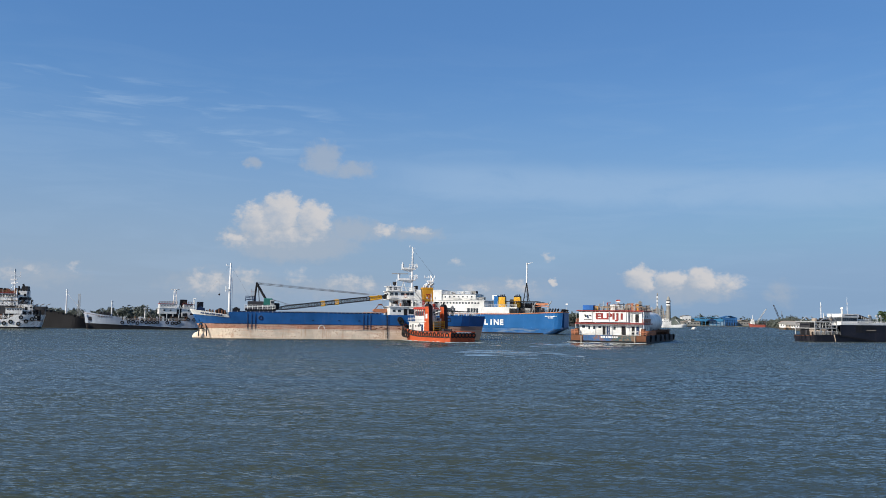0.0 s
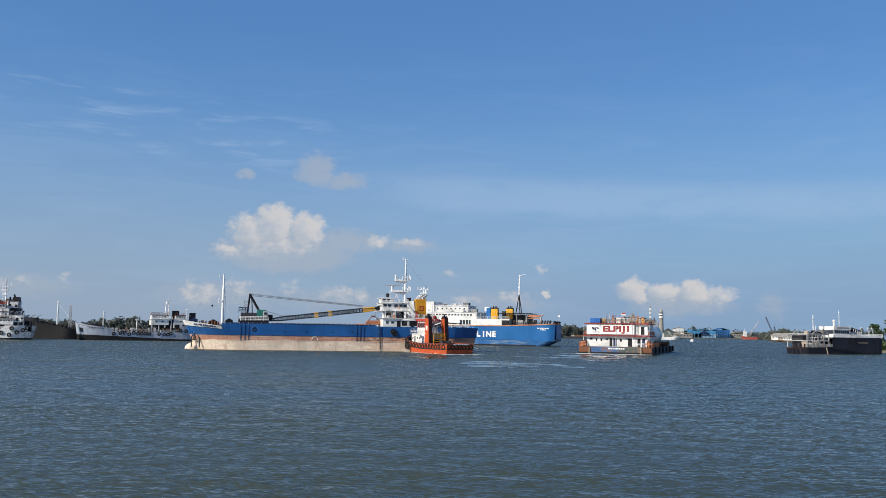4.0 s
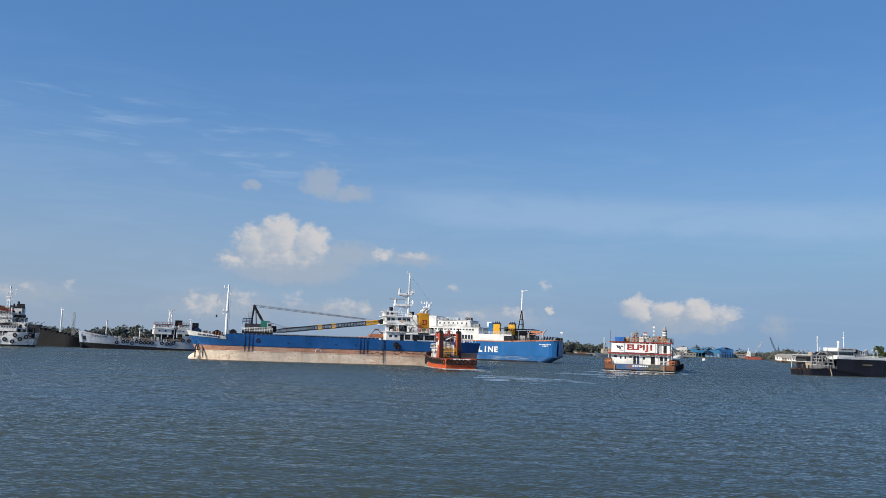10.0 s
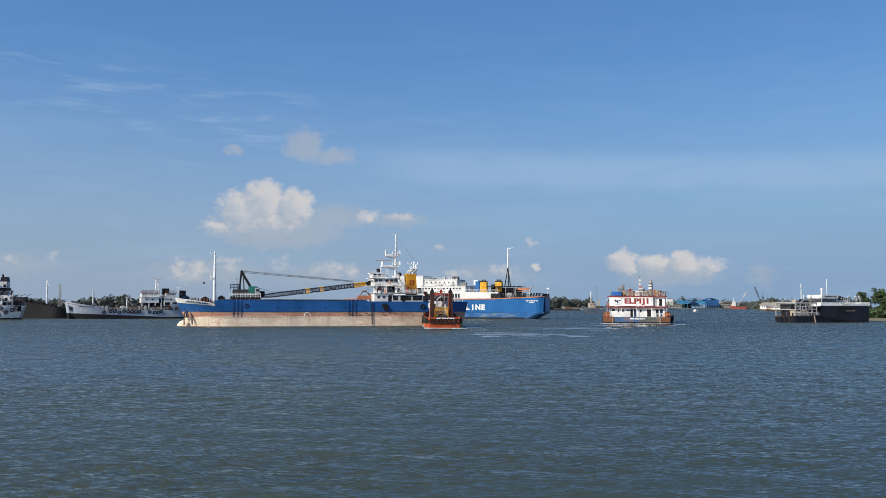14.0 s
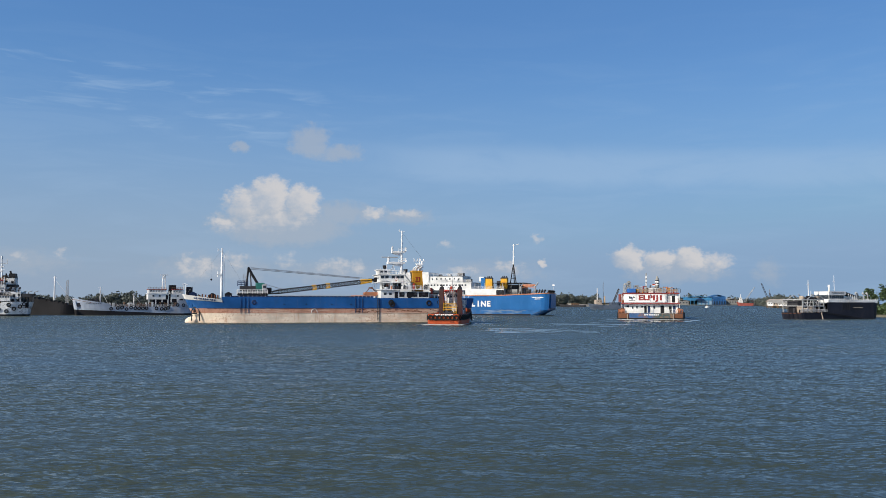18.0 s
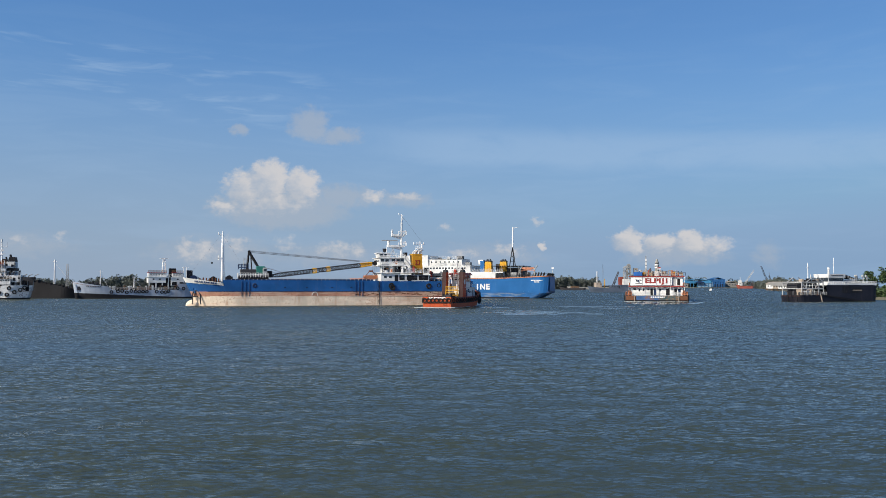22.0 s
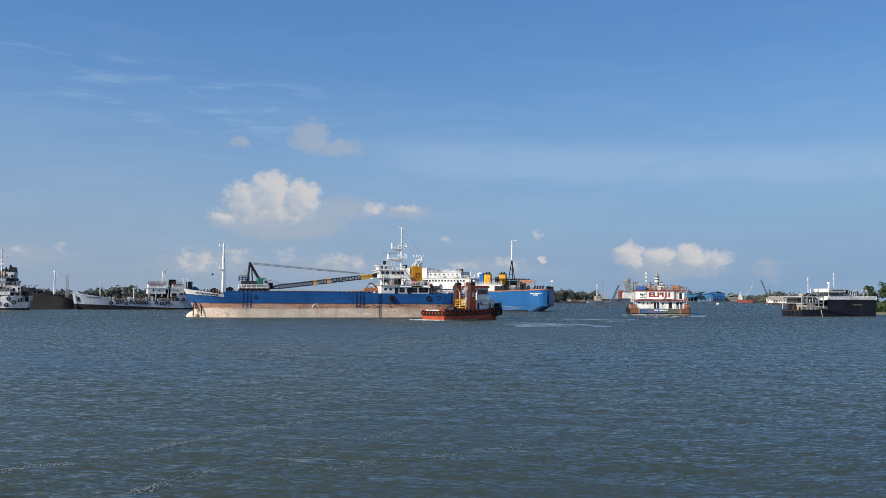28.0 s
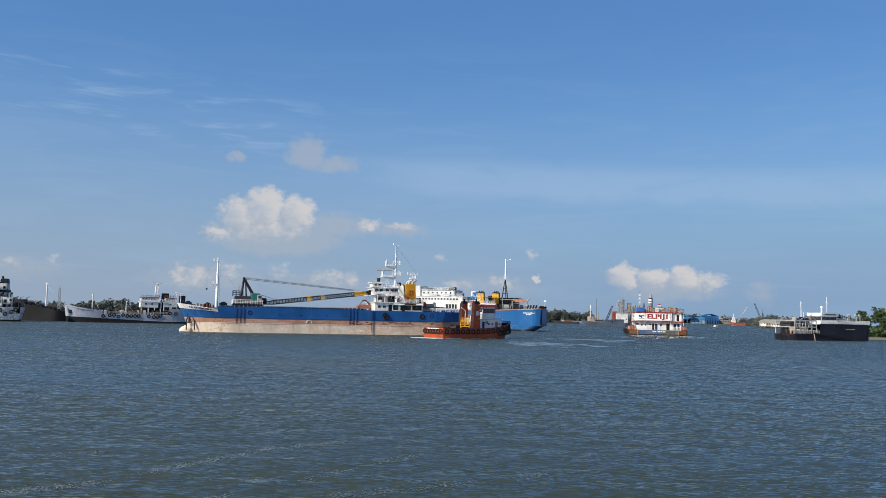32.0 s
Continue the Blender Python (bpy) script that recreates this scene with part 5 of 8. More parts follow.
# ---- harbour tug ----
def tug_boat():
    tug = thing("tugboat", "orange harbour tug with white wheelhouse, twin funnels and tyre fenders", "tugboat")
    form = dict(xs=-11.2, xb=11.4, beam=8.2, depth=2.8, rake_b=1.3, rake_s=0.2, bow_len=7.0, stern_len=2.5, stern_w=0.86, full=0.55)

    def sheer(x):
        return 2.5 + 1.5 * max(0, x / 11.5) ** 1.8
    part("lower_hull", skin(hull_rings(z0=-0.8, ztop=0.5, levels=2, **form)), M["tug_orange"], tug)
    top = hull_rings(z0=0.5, ztop=sheer, levels=4, **form)
    thicken(part("bulwark", skin(top), M["tug_orange"], tug), 0.12)
    part("deck", deck_plate(top, lambda x: 1.5 + 1.1 * max(0, x / 10) ** 1.8), M["rust"], tug)
    for z, w in ((2.35, 0.1), (1.15, 0.14)):
        bm = bmesh.new()
        for a, b in zip(top, top[1:]):
            if a[0][0] > -11.1:
                for s in (1, -1):
                    za, zb = z + sheer(a[-1][0]) - 2.5, z + sheer(b[-1][0]) - 2.5
                    rod(bm, (a[-1][0], s * a[-1][1], za), (b[-1][0], s * b[-1][1], zb), w, seg=5)
        part("rubbing_strake", bm, M["charcoal"], tug)
    for s in (1, -1):
        for k in range(14):
            x0 = -10.4 + k * 1.62
            yy = half_breadth(top, x0)
            ahead = half_breadth(top, x0 + 0.8)
            turn = math.degrees(math.atan2(ahead - yy, 0.8)) * s
            piece("tyre", TYRE, tug, pose(x0, s * (yy + 0.08), sheer(x0) - 0.85, 0, 0, turn))
    for k in range(7):
        piece("tyre", TYRE, tug, pose(-11.5, -3.0 + k, 1.65, 0, 0, 90))
    for k in range(5):
        piece("tyre", BIG_TYRE, tug, pose(12.2 - 0.3 * abs(k - 2), -1.3 + 0.65 * k, 2.9, 0, 0, 90 + 18 * (k - 2)))
    for s in (1, -1):
        for k in range(6):
            x0 = 6.4 + k * 0.95
            yy = half_breadth(top, x0)
            turn = math.degrees(math.atan2(half_breadth(top, x0 + 0.6) - yy, 0.6)) * s
            piece("tyre", MID_TYRE, tug, pose(x0, s * (yy + 0.2), 1.35 + 0.1 * k, 0, 0, turn))
    spots, rng, y0 = [], random.Random(5), -2.1
    while y0 < 1.9:
        w = rng.uniform(0.22, 0.4)
        spots.append((-11.52, y0, 2.3, w, 0.3, 90))
        y0 += w + 0.14
    bars(tug, M["clean_white"], spots, "white bar of unreadable writing")
    before = set(tug.children)
    house = part("deckhouse", box(bmesh.new(), -1.6, 6.4, -2.5, 2.5, 1.5, 4.4, 0.12), M["white"], tug, "white deckhouse")
    for s in (1, -1):
        piece("door", box_mesh("door", 0.8, 0.08, 1.8, M["deep_blue"]), house, pose(0.2, s * 2.5, 3.0))
        piece("door", DOOR, house, pose(4.6, s * 2.5, 3.0))
        for x0 in (2.0, 3.2, 5.6):
            piece("porthole", ring_mesh("porthole", 0.22, 0.08, M["black"]), house, pose(x0, s * 2.52, 3.4))
        piece("lifebuoy", ring_mesh("lifebuoy", 0.32, 0.1, M["deep_blue"]), house, pose(1.2, s * 2.6, 3.7))
    part("bridge_deck", box(bmesh.new(), -1.9, 6.6, -2.8, 2.8, 4.4, 4.52, 0.02), M["white"], tug)
    bm = rail(bmesh.new(), [(-1.8, 2.7, 4.5), (6.5, 2.7, 4.5), (6.5, -2.7, 4.5), (-1.8, -2.7, 4.5)], 0.95, 3, 1.2, 0.04)
    part("railing", bm, M["white"], tug)
    wheel = part("wheelhouse", taper(bmesh.new(), (0.4, 4.6, -1.8, 1.8), (0.6, 4.9, -1.75, 1.75), 4.5, 7.3), M["white"], tug)
    pane = box_mesh("window", 0.82, 0.08, 1.1, M["glass"])
    for s in (1, -1):
        for k in range(4):
            piece("window", pane, wheel, pose(1.25 + 0.95 * k, s * 1.79, 6.3))
    for k in range(4):
        piece("window", box_mesh("window", 0.08, 0.72, 0.85, M["glass"]), wheel, pose(4.79, -1.28 + 0.85 * k, 6.3))
        piece("window", box_mesh("window", 0.08, 0.72, 0.75, M["glass"]), wheel, pose(0.5, -1.28 + 0.85 * k, 6.35))
    for x0 in (0.72, 1.72, 2.67, 3.62, 4.72):
        for s in (1, -1):
            part("mullion", box(bmesh.new(), x0 - 0.07, x0 + 0.07, s * 1.8 - 0.06, s * 1.8 + 0.06, 5.7, 7.3, 0.01), M["red"], wheel)
    part("wheelhouse_roof", taper(bmesh.new(), (-0.6, 5.2, -2.2, 2.2), (-0.2, 4.9, -1.9, 1.9), 7.25, 7.75), M["red"], tug, "red-orange wheelhouse roof")
    for s in (1, -1):
        funnel = part("funnel", taper(bmesh.new(), (-3.4, -1.0, s * 2.25 - 0.56, s * 2.25 + 0.56), (-2.9, -1.3, s * 2.25 - 0.46, s * 2.25 + 0.46), 1.5, 7.9), M["tug_orange"], tug, "tall orange funnel with a sooty top")
        part("funnel_rim", taper(bmesh.new(), (-2.92, -1.18, s * 2.25 - 0.5, s * 2.25 + 0.5), (-2.6, -1.4, s * 2.25 - 0.36, s * 2.25 + 0.36), 7.85, 8.4), M["black"], funnel)
        bm = bmesh.new()
        rod(bm, (-1.9, s * 2.25, 8.2), (-2.1, s * 2.25, 8.9), 0.2, seg=8)
        part("exhaust_pipe", bm, M["black"], funnel)
        back = prism(bmesh.new(), [(-3.44, 1.5), (-3.40, 1.5), (-2.90, 7.9), (-2.95, 7.9)], s * 2.25 - 0.52, s * 2.25 + 0.52, "y")
        part("funnel_back", back, M["sooty_red"], funnel, "soot-blackened back plate of the funnel")
        part("funnel_emblem", box(bmesh.new(), -2.5, -1.7, s * 2.25 + s * 0.5, s * 2.25 + s * 0.57, 5.2, 6.2, 0.01), M["clean_white"], funnel, "plain white emblem panel")
    bm = bmesh.new()
    rod(bm, (0.2, 0, 7.6), (0.2, 0, 11.0), 0.1, 0.07), rod(bm, (0.2, -1.3, 9.6), (0.2, 1.3, 9.6), 0.06), rod(bm, (0.2, -0.8, 8.6), (0.2, 0.8, 8.6), 0.06)
    for y0 in (-1.2, 0, 1.2):
        rod(bm, (0.2, y0, 9.6), (0.2, y0, 10.1), 0.11)
    rod(bm, (-1.2, 0, 7.0), (0.2, 0, 10.0), 0.06), box(bm, 0.6, 0.9, -0.9, 0.9, 8.8, 9.0)
    part("mast", bm, M["white"], tug)
    bm = bmesh.new()
    for y0 in (-0.9, -0.5, 0.5, 0.9):
        rod(bm, (-1.2, y0, 4.4), (-1.2, y0, 8.2), 0.07, seg=5)
    for k in range(8):
        rod(bm, (-1.2, -0.5, 4.6 + 0.45 * k), (-1.2, 0.5, 4.6 + 0.45 * k), 0.05, seg=4)
    rod(bm, (-1.2, -0.9, 8.2), (-1.2, 0.9, 8.2), 0.09, seg=5)
    part("ladder_frame", bm, M["pale_grey"], tug, "grey ladder frame behind the wheelhouse")
    bm = bmesh.new()
    rod(bm, (-2.6, 1.1, 1.5), (-2.6, 1.1, 6.4), 0.12, seg=6), rod(bm, (-2.6, 1.1, 6.3), (-4.6, 0.2, 6.9), 0.1, seg=6), rod(bm, (-2.6, -1.0, 1.5), (-2.6, -1.0, 5.2), 0.2, seg=8)
    part("deck_crane", bm, M["white"], tug)
    part("fire_monitor", box(bmesh.new(), -1.5, -0.7, -0.3, 0.3, 7.8, 8.5, 0.1), M["red"], tug)
    for y0, z1, mat in ((-1.4, 2.9, "black"), (0.1, 3.3, "hulk"), (1.3, 2.6, "charcoal")):
        part("deck_locker", box(bmesh.new(), -3.1, -2.2, y0 - 0.4, y0 + 0.4, 1.5, z1, 0.06), M[mat], tug)
    bm = bmesh.new()
    for y0 in (-1.6, 1.6):
        rod(bm, (-3.6, y0, 1.5), (-3.6, y0, 3.7), 0.09, seg=5), rod(bm, (-1.7, y0, 1.5), (-1.7, y0, 4.6), 0.09, seg=5)
        rod(bm, (-3.6, y0, 3.7), (-1.7, y0, 3.7), 0.08, seg=5)
    for z in (2.7, 3.2, 3.7):
        rod(bm, (-3.6, -1.6, z), (-3.6, 1.6, z), 0.09, seg=5)
    rail(bm, [(-3.6, -1.6, 3.7), (-3.6, 1.6, 3.7)], 0.9, 3, 0.65, 0.05)
    part("towing_gantry", bm, M["yellow"], tug, "yellow frame over the towing winch")
    bm = bmesh.new()
    rod(bm, (-4.6, -0.8, 2.3), (-4.6, 0.8, 2.3), 0.7, seg=12), box(bm, -5.2, -4.0, -1.1, -0.85, 1.5, 3.1), box(bm, -5.2, -4.0, 0.85, 1.1, 1.5, 3.1)
    part("towing_winch", bm, M["charcoal"], tug)
    bm = bmesh.new()
    for y0 in (-0.6, 0.6):
        rod(bm, (-7.2, y0, 1.5), (-7.2, y0, 2.7), 0.18, seg=8)
    rod(bm, (-7.2, -1, 2.3), (-7.2, 1, 2.3), 0.14)
    part("tow_bitts", bm, M["black"], tug)
    bm = bmesh.new()
    rod(bm, (9.4, 0, 2.2), (9.4, 0, 3.9), 0.3, seg=8), rod(bm, (9.4, -0.9, 3.4), (9.4, 0.9, 3.4), 0.2)
    part("bow_bitts", bm, M["charcoal"], tug)
    part("raft_canister", box(bmesh.new(), -1.4, -0.2, 1.2, 2.0, 4.5, 5.3, 0.2), M["salmon"], tug)
    for ob in tug.children:
        if ob not in before and ob.name.split(".")[0] not in ("bow_bitts", "tow_bitts", "towing_winch"):
            raised = Matrix.Translation((2.2, 0, -0.12)) @ Matrix.Diagonal((1, 1, 1.09, 1))
            ob.data.transform(raised)
            for sub in ob.children:
                if sub.location.length > 1e-6:
                    sub.location = raised @ sub.location
                else:
                    sub.data.transform(raised)
    # churned water at the quarters
    bm = bmesh.new()
    rng = random.Random(12)
    for k in range(80):
        a, d = rng.uniform(-0.9, 0.9), abs(rng.gauss(0, 1.0))
        c = Vector((-11.6 - 1.5 * d, 4.6 * a, 0.03))
        w, l = rng.uniform(0.08, 0.35), rng.uniform(0.3, 1.1)
        prism(bm, [(c.x - w, c.y - l), (c.x + w, c.y - l * 0.6), (c.x + w * 0.8, c.y + l), (c.x - w, c.y + l * 0.7)], -0.05, rng.uniform(0.03, 0.13))
    for s in (1, -1):
        for k in range(30):
            x0 = rng.uniform(-11, 10)
            yy = half_breadth(top, x0) * 0.96 + abs(rng.gauss(0, 0.25))
            l = rng.uniform(0.2, 0.8)
            prism(bm, [(x0 - l, s * yy - 0.1), (x0 + l, s * yy - 0.05), (x0 + l, s * yy + 0.1), (x0 - l, s * yy + 0.1)], -0.05, rng.uniform(0.05, 0.15))
    tagged(part("wash", bm, M["foam"], tug, "white churned water round the stern"), kind="stuff")
    return tug


tug = tug_boat()


# ---- gas barge ----
def gas_barge():
    barge = thing("gas_barge", "white two-storey gas tank barge with red trim and red letters", "barge")
    form = dict(xs=0.2, xb=46, beam=20, depth=2.0, rake_b=1.0, rake_s=0.2, bow_len=4, stern_len=2, stern_w=0.97, full=0.2)
    part("hull", skin(hull_rings(z0=-0.8, ztop=1.9, levels=2, **form), True), M["charcoal"], barge, "dark barge hull with rusty edges")
    for y0, y1, mat in ((2.4, 6.4, "barge_blue"), (-1.0, 2.4, "barge_blue"), (-4.8, -1.0, "barge_teal"), (6.4, 9.7, "rust"), (-9.7, -7.2, "rust"), (-7.2, -4.8, "barge_teal")):
        part("stern_panel", box(bmesh.new(), -0.06, 0.02, y0 + 0.01, y1 - 0.01, 0.45, 1.86, 0.01), M[mat], barge)
    part("stern_fender", box(bmesh.new(), -0.3, 0.0, -10, 10, 0.1, 0.42, 0.05), M["black"], barge)
    spots, rng, y0 = [], random.Random(2), 1.6
    while y0 > -2.8:
        w = rng.uniform(0.25, 0.5)
        spots.append((-0.08, y0, 1.45, w, 0.4, 90))
        y0 -= w + 0.16
    bars(barge, M["clean_white"], spots, "white bar of unreadable writing")
    for y0 in (6.9, -6.9):
        part("fender_post", box(bmesh.new(), -0.42, -0.1, y0 - 0.14, y0 + 0.14, -0.2, 1.7, 0.03), M["thatch"], barge)
    part("lower_floor", box(bmesh.new(), 2.2, 13, -8.3, 8.1, 1.9, 4.75, 0.04), M["white"], barge)
    lower = barge.children[-1]
    part("floor_band", box(bmesh.new(), 1.0, 13.4, -9.0, 8.9, 4.74, 5.02, 0.03), M["trim_red"], barge, "red band between the floors")
    upper = part("upper_floor", box(bmesh.new(), 2.2, 13, -8.3, 8.1, 5.1, 8.0, 0.04), M["white"], barge)
    part("roof_band", box(bmesh.new(), 1.4, 13.4, -8.8, 8.6, 7.98, 8.28, 0.03), M["trim_red"], barge, "red roof edge")
    board = part("sign_board", box(bmesh.new(), 1.62, 1.75, -4.9, 8.0, 5.25, 7.8, 0.02), M["clean_white"], barge, "white board with red letters")
    for letter, y0 in zip("ELPIJI", (2.9, 1.5, 0.05, -1.1, -2.1, -3.2)):
        ob = lettering("letter", letter, 2.1, M["trim_red"], board, pose(1.58, y0, 6.65, 0, 0, -90), "large red letter")
        ob.scale.x = 1.35
    for y0, w, z0, h, mat in ((6.2, 0.4, 6.8, 0.35, "charcoal"), (5.6, 0.3, 6.6, 0.45, "deep_blue"), (5.0, 0.4, 6.9, 0.2, "charcoal")):
        bm = prism(bmesh.new(), [(y0 - w, z0 - h), (y0 + w * 0.4, z0 - h), (y0 + w, z0 + h), (y0 - w * 0.3, z0 + h)], 1.55, 1.6, "x")
        part("emblem", bm, M[mat], board)
    part("emblem_bar", box(bmesh.new(), 1.56, 1.61, 4.6, 6.6, 5.75, 5.9, 0), M["charcoal"], board)
    for y0, z0, w, h in ((6.9, 4.0, 0.8, 0.6), (5.4, 3.7, 0.45, 0.8), (4.1, 3.75, 0.45, 0.75), (2.6, 3.9, 0.7, 0.5), (-1.2, 3.7, 0.55, 0.75)):
        piece("window", box_mesh("window", 0.1, w, h, M["glass"]), lower, pose(2.2, y0, z0))
    for y0, w in ((1.5, 0.75), (0.4, 0.9), (-3.6, 1.15), (-6.0, 0.8), (-7.2, 0.8)):
        piece("door", box_mesh("door", 0.1, w, 2.2, M["deep_blue"] if y0 in (0.4, -7.2) else M["black"]), lower, pose(2.2, y0, 3.1))
    for y0, w in ((-5.7, 0.6), (-7.0, 0.9)):
        piece("door", box_mesh("door", 0.1, w, 2.1, M["pale_grey"] if y0 > -6 else M["black"]), upper, pose(2.2, y0, 6.3))
    for x0, z0 in ((4, 3.7), (7, 3.7), (10, 3.7), (4, 6.8), (7, 6.8), (10, 6.8)):
        piece("window", WINDOW, lower if z0 < 5 else upper, pose(x0, -8.3, z0))
        piece("window", WINDOW, lower if z0 < 5 else upper, pose(x0, 8.1, z0))
    for y0 in (8.7, 4.4, 0, -4.4, -8.8):
        part("post", rod(bmesh.new(), (1.2, y0, 1.9), (1.2, y0, 4.75), 0.07, seg=5), M["white"], barge)
        part("post", rod(bmesh.new(), (1.5, y0, 5.1), (1.5, y0, 7.95), 0.06, seg=5), M["white"], barge)
    part("railing", rail(bmesh.new(), [(0.5, 7.6, 1.9), (0.5, 2.0, 1.9)], 1.1, 3, 1.0, 0.05), M["white"], barge)
    part("railing", rail(bmesh.new(), [(0.5, -4.8, 1.9), (0.5, -7.6, 1.9)], 1.1, 3, 1.0, 0.05), M["white"], barge)
    for s in (1, -1):
        bm = rail(bmesh.new(), [(0.4, s * 7.9, 1.9), (0.4, s * 9.7, 1.9), (14, s * 9.7, 1.9)], 1.2, 3, 0.9, 0.09)
        rail(bm, [(1.3, s * 8.6, 5.1), (13, s * 8.6, 5.1)], 1.0, 3, 1.1, 0.06)
        part("side_rail", bm, M["salmon"], barge, "orange side rail")
        part("side_stair", box(bmesh.new(), 1.0, 3.0, s * 8.6 - 0.4, s * 8.6 + 0.4, 1.9, 3.6, 0.05), M["rust"], barge)
    # roof clutter
    part("water_tank", box(bmesh.new(), 2.4, 5.2, 4.4, 7.2, 8.3, 9.6, 0.08), M["bright_blue"], barge, "blue tank on the roof")
    bm = rail(bmesh.new(), [(2.0, 3.8, 8.3), (2.0, -8.4, 8.3), (13, -8.4, 8.3)], 1.0, 3, 0.8, 0.06)
    part("roof_rail", bm, M["thatch"], barge)
    rng = random.Random(21)
    for k in range(11):
        y0, x0, h = 3.4 - k * 1.05, rng.uniform(4, 11), rng.uniform(0.8, 2.2)
        bm = bmesh.new()
        rod(bm, (x0, y0, 8.2), (x0, y0, 8.3 + h), rng.uniform(0.08, 0.3), seg=6)
        rod(bm, (x0, y0, 8.2 + h), (x0 + 0.3, y0 - 0.9, 8.2 + h), 0.1, seg=5)
        part("roof_pipe", bm, M[rng.choice(["thatch", "salmon", "yellow", "pale_grey", "red"])], barge)
    for k in range(26):
        y0, x0, z1 = rng.uniform(-8, 3.6), rng.uniform(3, 12.5), 8.3 + rng.uniform(0.4, 1.7)
        bm = bmesh.new()
        if k % 3 == 0:
            box(bm, x0, x0 + rng.uniform(0.5, 1.4), y0, y0 + rng.uniform(0.5, 1.6), 8.3, z1, 0.05)
        elif k % 3 == 1:
            rod(bm, (x0, y0, 8.3), (x0, y0, z1 + 0.4), 0.07, seg=5), rod(bm, (x0, y0 - 1.2, z1), (x0, y0 + 1.2, z1), 0.07, seg=5), rod(bm, (x0, y0 - 1.2, 8.3), (x0, y0 - 1.2, z1), 0.06, seg=5)
        else:
            rod(bm, (x0, y0, 8.3), (x0, y0, z1), 0.25, 0.2, 8), rod(bm, (x0, y0, z1), (x0, y0, z1 + 0.3), 0.4, 0.15, 8)
        part("roof_fitting", bm, M[rng.choice(["white", "thatch", "salmon", "charcoal", "rust", "orange", "black", "pale_grey"])], barge)
    bm = bmesh.new()
    rod(bm, (8, -0.4, 8.3), (8, -0.4, 11.2), 0.06), rod(bm, (8, 2.9, 8.3), (8, 2.9, 10.8), 0.06)
    part("antenna", bm, M["white"], barge)
    bm = box(bmesh.new(), 7.97, 8.03, -1.5, -0.4, 10.85, 11.2)
    part("flag_red", bm, M["red"], barge)
    bm = box(bmesh.new(), 7.97, 8.03, -1.5, -0.4, 10.5, 10.85)
    part("flag_white", bm, M["clean_white"], barge)
    # gas tanks lying fore and aft
    for y0 in (-4.6, 4.6):
        bm = bmesh.new()
        prof = [(14.5, 0.4), (14.8, 1.9), (15.6, 2.6), (17, 2.9), (38, 2.9), (39.4, 2.6), (40.2, 1.9), (40.5, 0.4)]
        rings = [[bm.verts.new((x0, y0 + r * math.cos(k * math.tau / 24), 5.3 + r * math.sin(k * math.tau / 24))) for k in range(24)] for x0, r in prof]
        for a, b in zip(rings, rings[1:]):
            for k in range(24):
                bm.faces.new((a[k], a[(k + 1) % 24], b[(k + 1) % 24], b[k]))
        bm.faces.new(rings[0][::-1]), bm.faces.new(rings[-1])
        part("gas_tank", bm, M["clean_white"], barge, "white cylindrical gas tank", True)
        for x0 in (19, 28, 36):
            part("tank_saddle", taper(bmesh.new(), (x0 - 0.5, x0 + 0.5, y0 - 2.6, y0 + 2.6), (x0 - 0.4, x0 + 0.4, y0 - 2.2, y0 + 2.2), 1.9, 3.6), M["rust"], barge)
    bm = bmesh.new()
    for k in range(12):
        x0 = 16 + 2.3 * k
        rod(bm, (x0, -9.2, 1.9), (x0, -9.2, 3.0), 0.06, seg=5)
    for y0, z0, r in ((-8.8, 3.2, 0.16), (-8.3, 2.8, 0.2), (-9.2, 2.9, 0.06), (0, 8.5, 0.2)):
        rod(bm, (14, y0, z0), (43, y0, z0), r, seg=6)
    part("pipework", bm, M["rust"], barge)
    part("cargo_manifold", box(bmesh.new(), 38, 43, -8.8, -2, 1.9, 3.3, 0.1), M["rust"], barge)
    for x0 in (22, 33):
        bm = rail(bmesh.new(), [(x0, -3, 8.2), (x0 + 4, -3, 8.2), (x0 + 4, 3, 8.2), (x0, 3, 8.2), (x0, -3, 8.2)], 1.1, 2, 1.5, 0.06)
        part("tank_walk", bm, M["thatch"], barge)
    for k in range(6):
        piece("tyre", BIG_TYRE, barge, pose(4 + 7.6 * k, -10.15, 1.2))
        piece("tyre", BIG_TYRE, barge, pose(4 + 7.6 * k, 10.15, 1.2))
    bm = bmesh.new()
    rng = random.Random(31)
    for k in range(260):
        d, y0 = abs(rng.gauss(0, 2.6)), rng.uniform(-9.5, 9.5)
        l, w = rng.uniform(0.2, 0.9), rng.uniform(0.08, 0.3)
        prism(bm, [(-0.2 - d - w, y0 - l), (-0.2 - d + w, y0 - l * .7), (-0.2 - d + w * .7, y0 + l), (-0.2 - d - w, y0 + l * .8)], -0.05, rng.uniform(0.02, 0.07))
    tagged(part("still_slick", slick_patches(16, 9, -9, 0, 6, 6, 5.0, 4.0), M["mirror"], barge, "glassy water close behind the stern"), kind="stuff")
    tagged(part("wake_slick", slick_patches(90, 3, -22, 0, 17, 8, 2.6, 1.6), M["calm"], barge, "smoothed water behind the stern"), kind="stuff")
    tagged(part("wash", bm, M["foam"], barge, "white churned water behind the stern"), kind="stuff")
    return barge


barge = gas_barge()


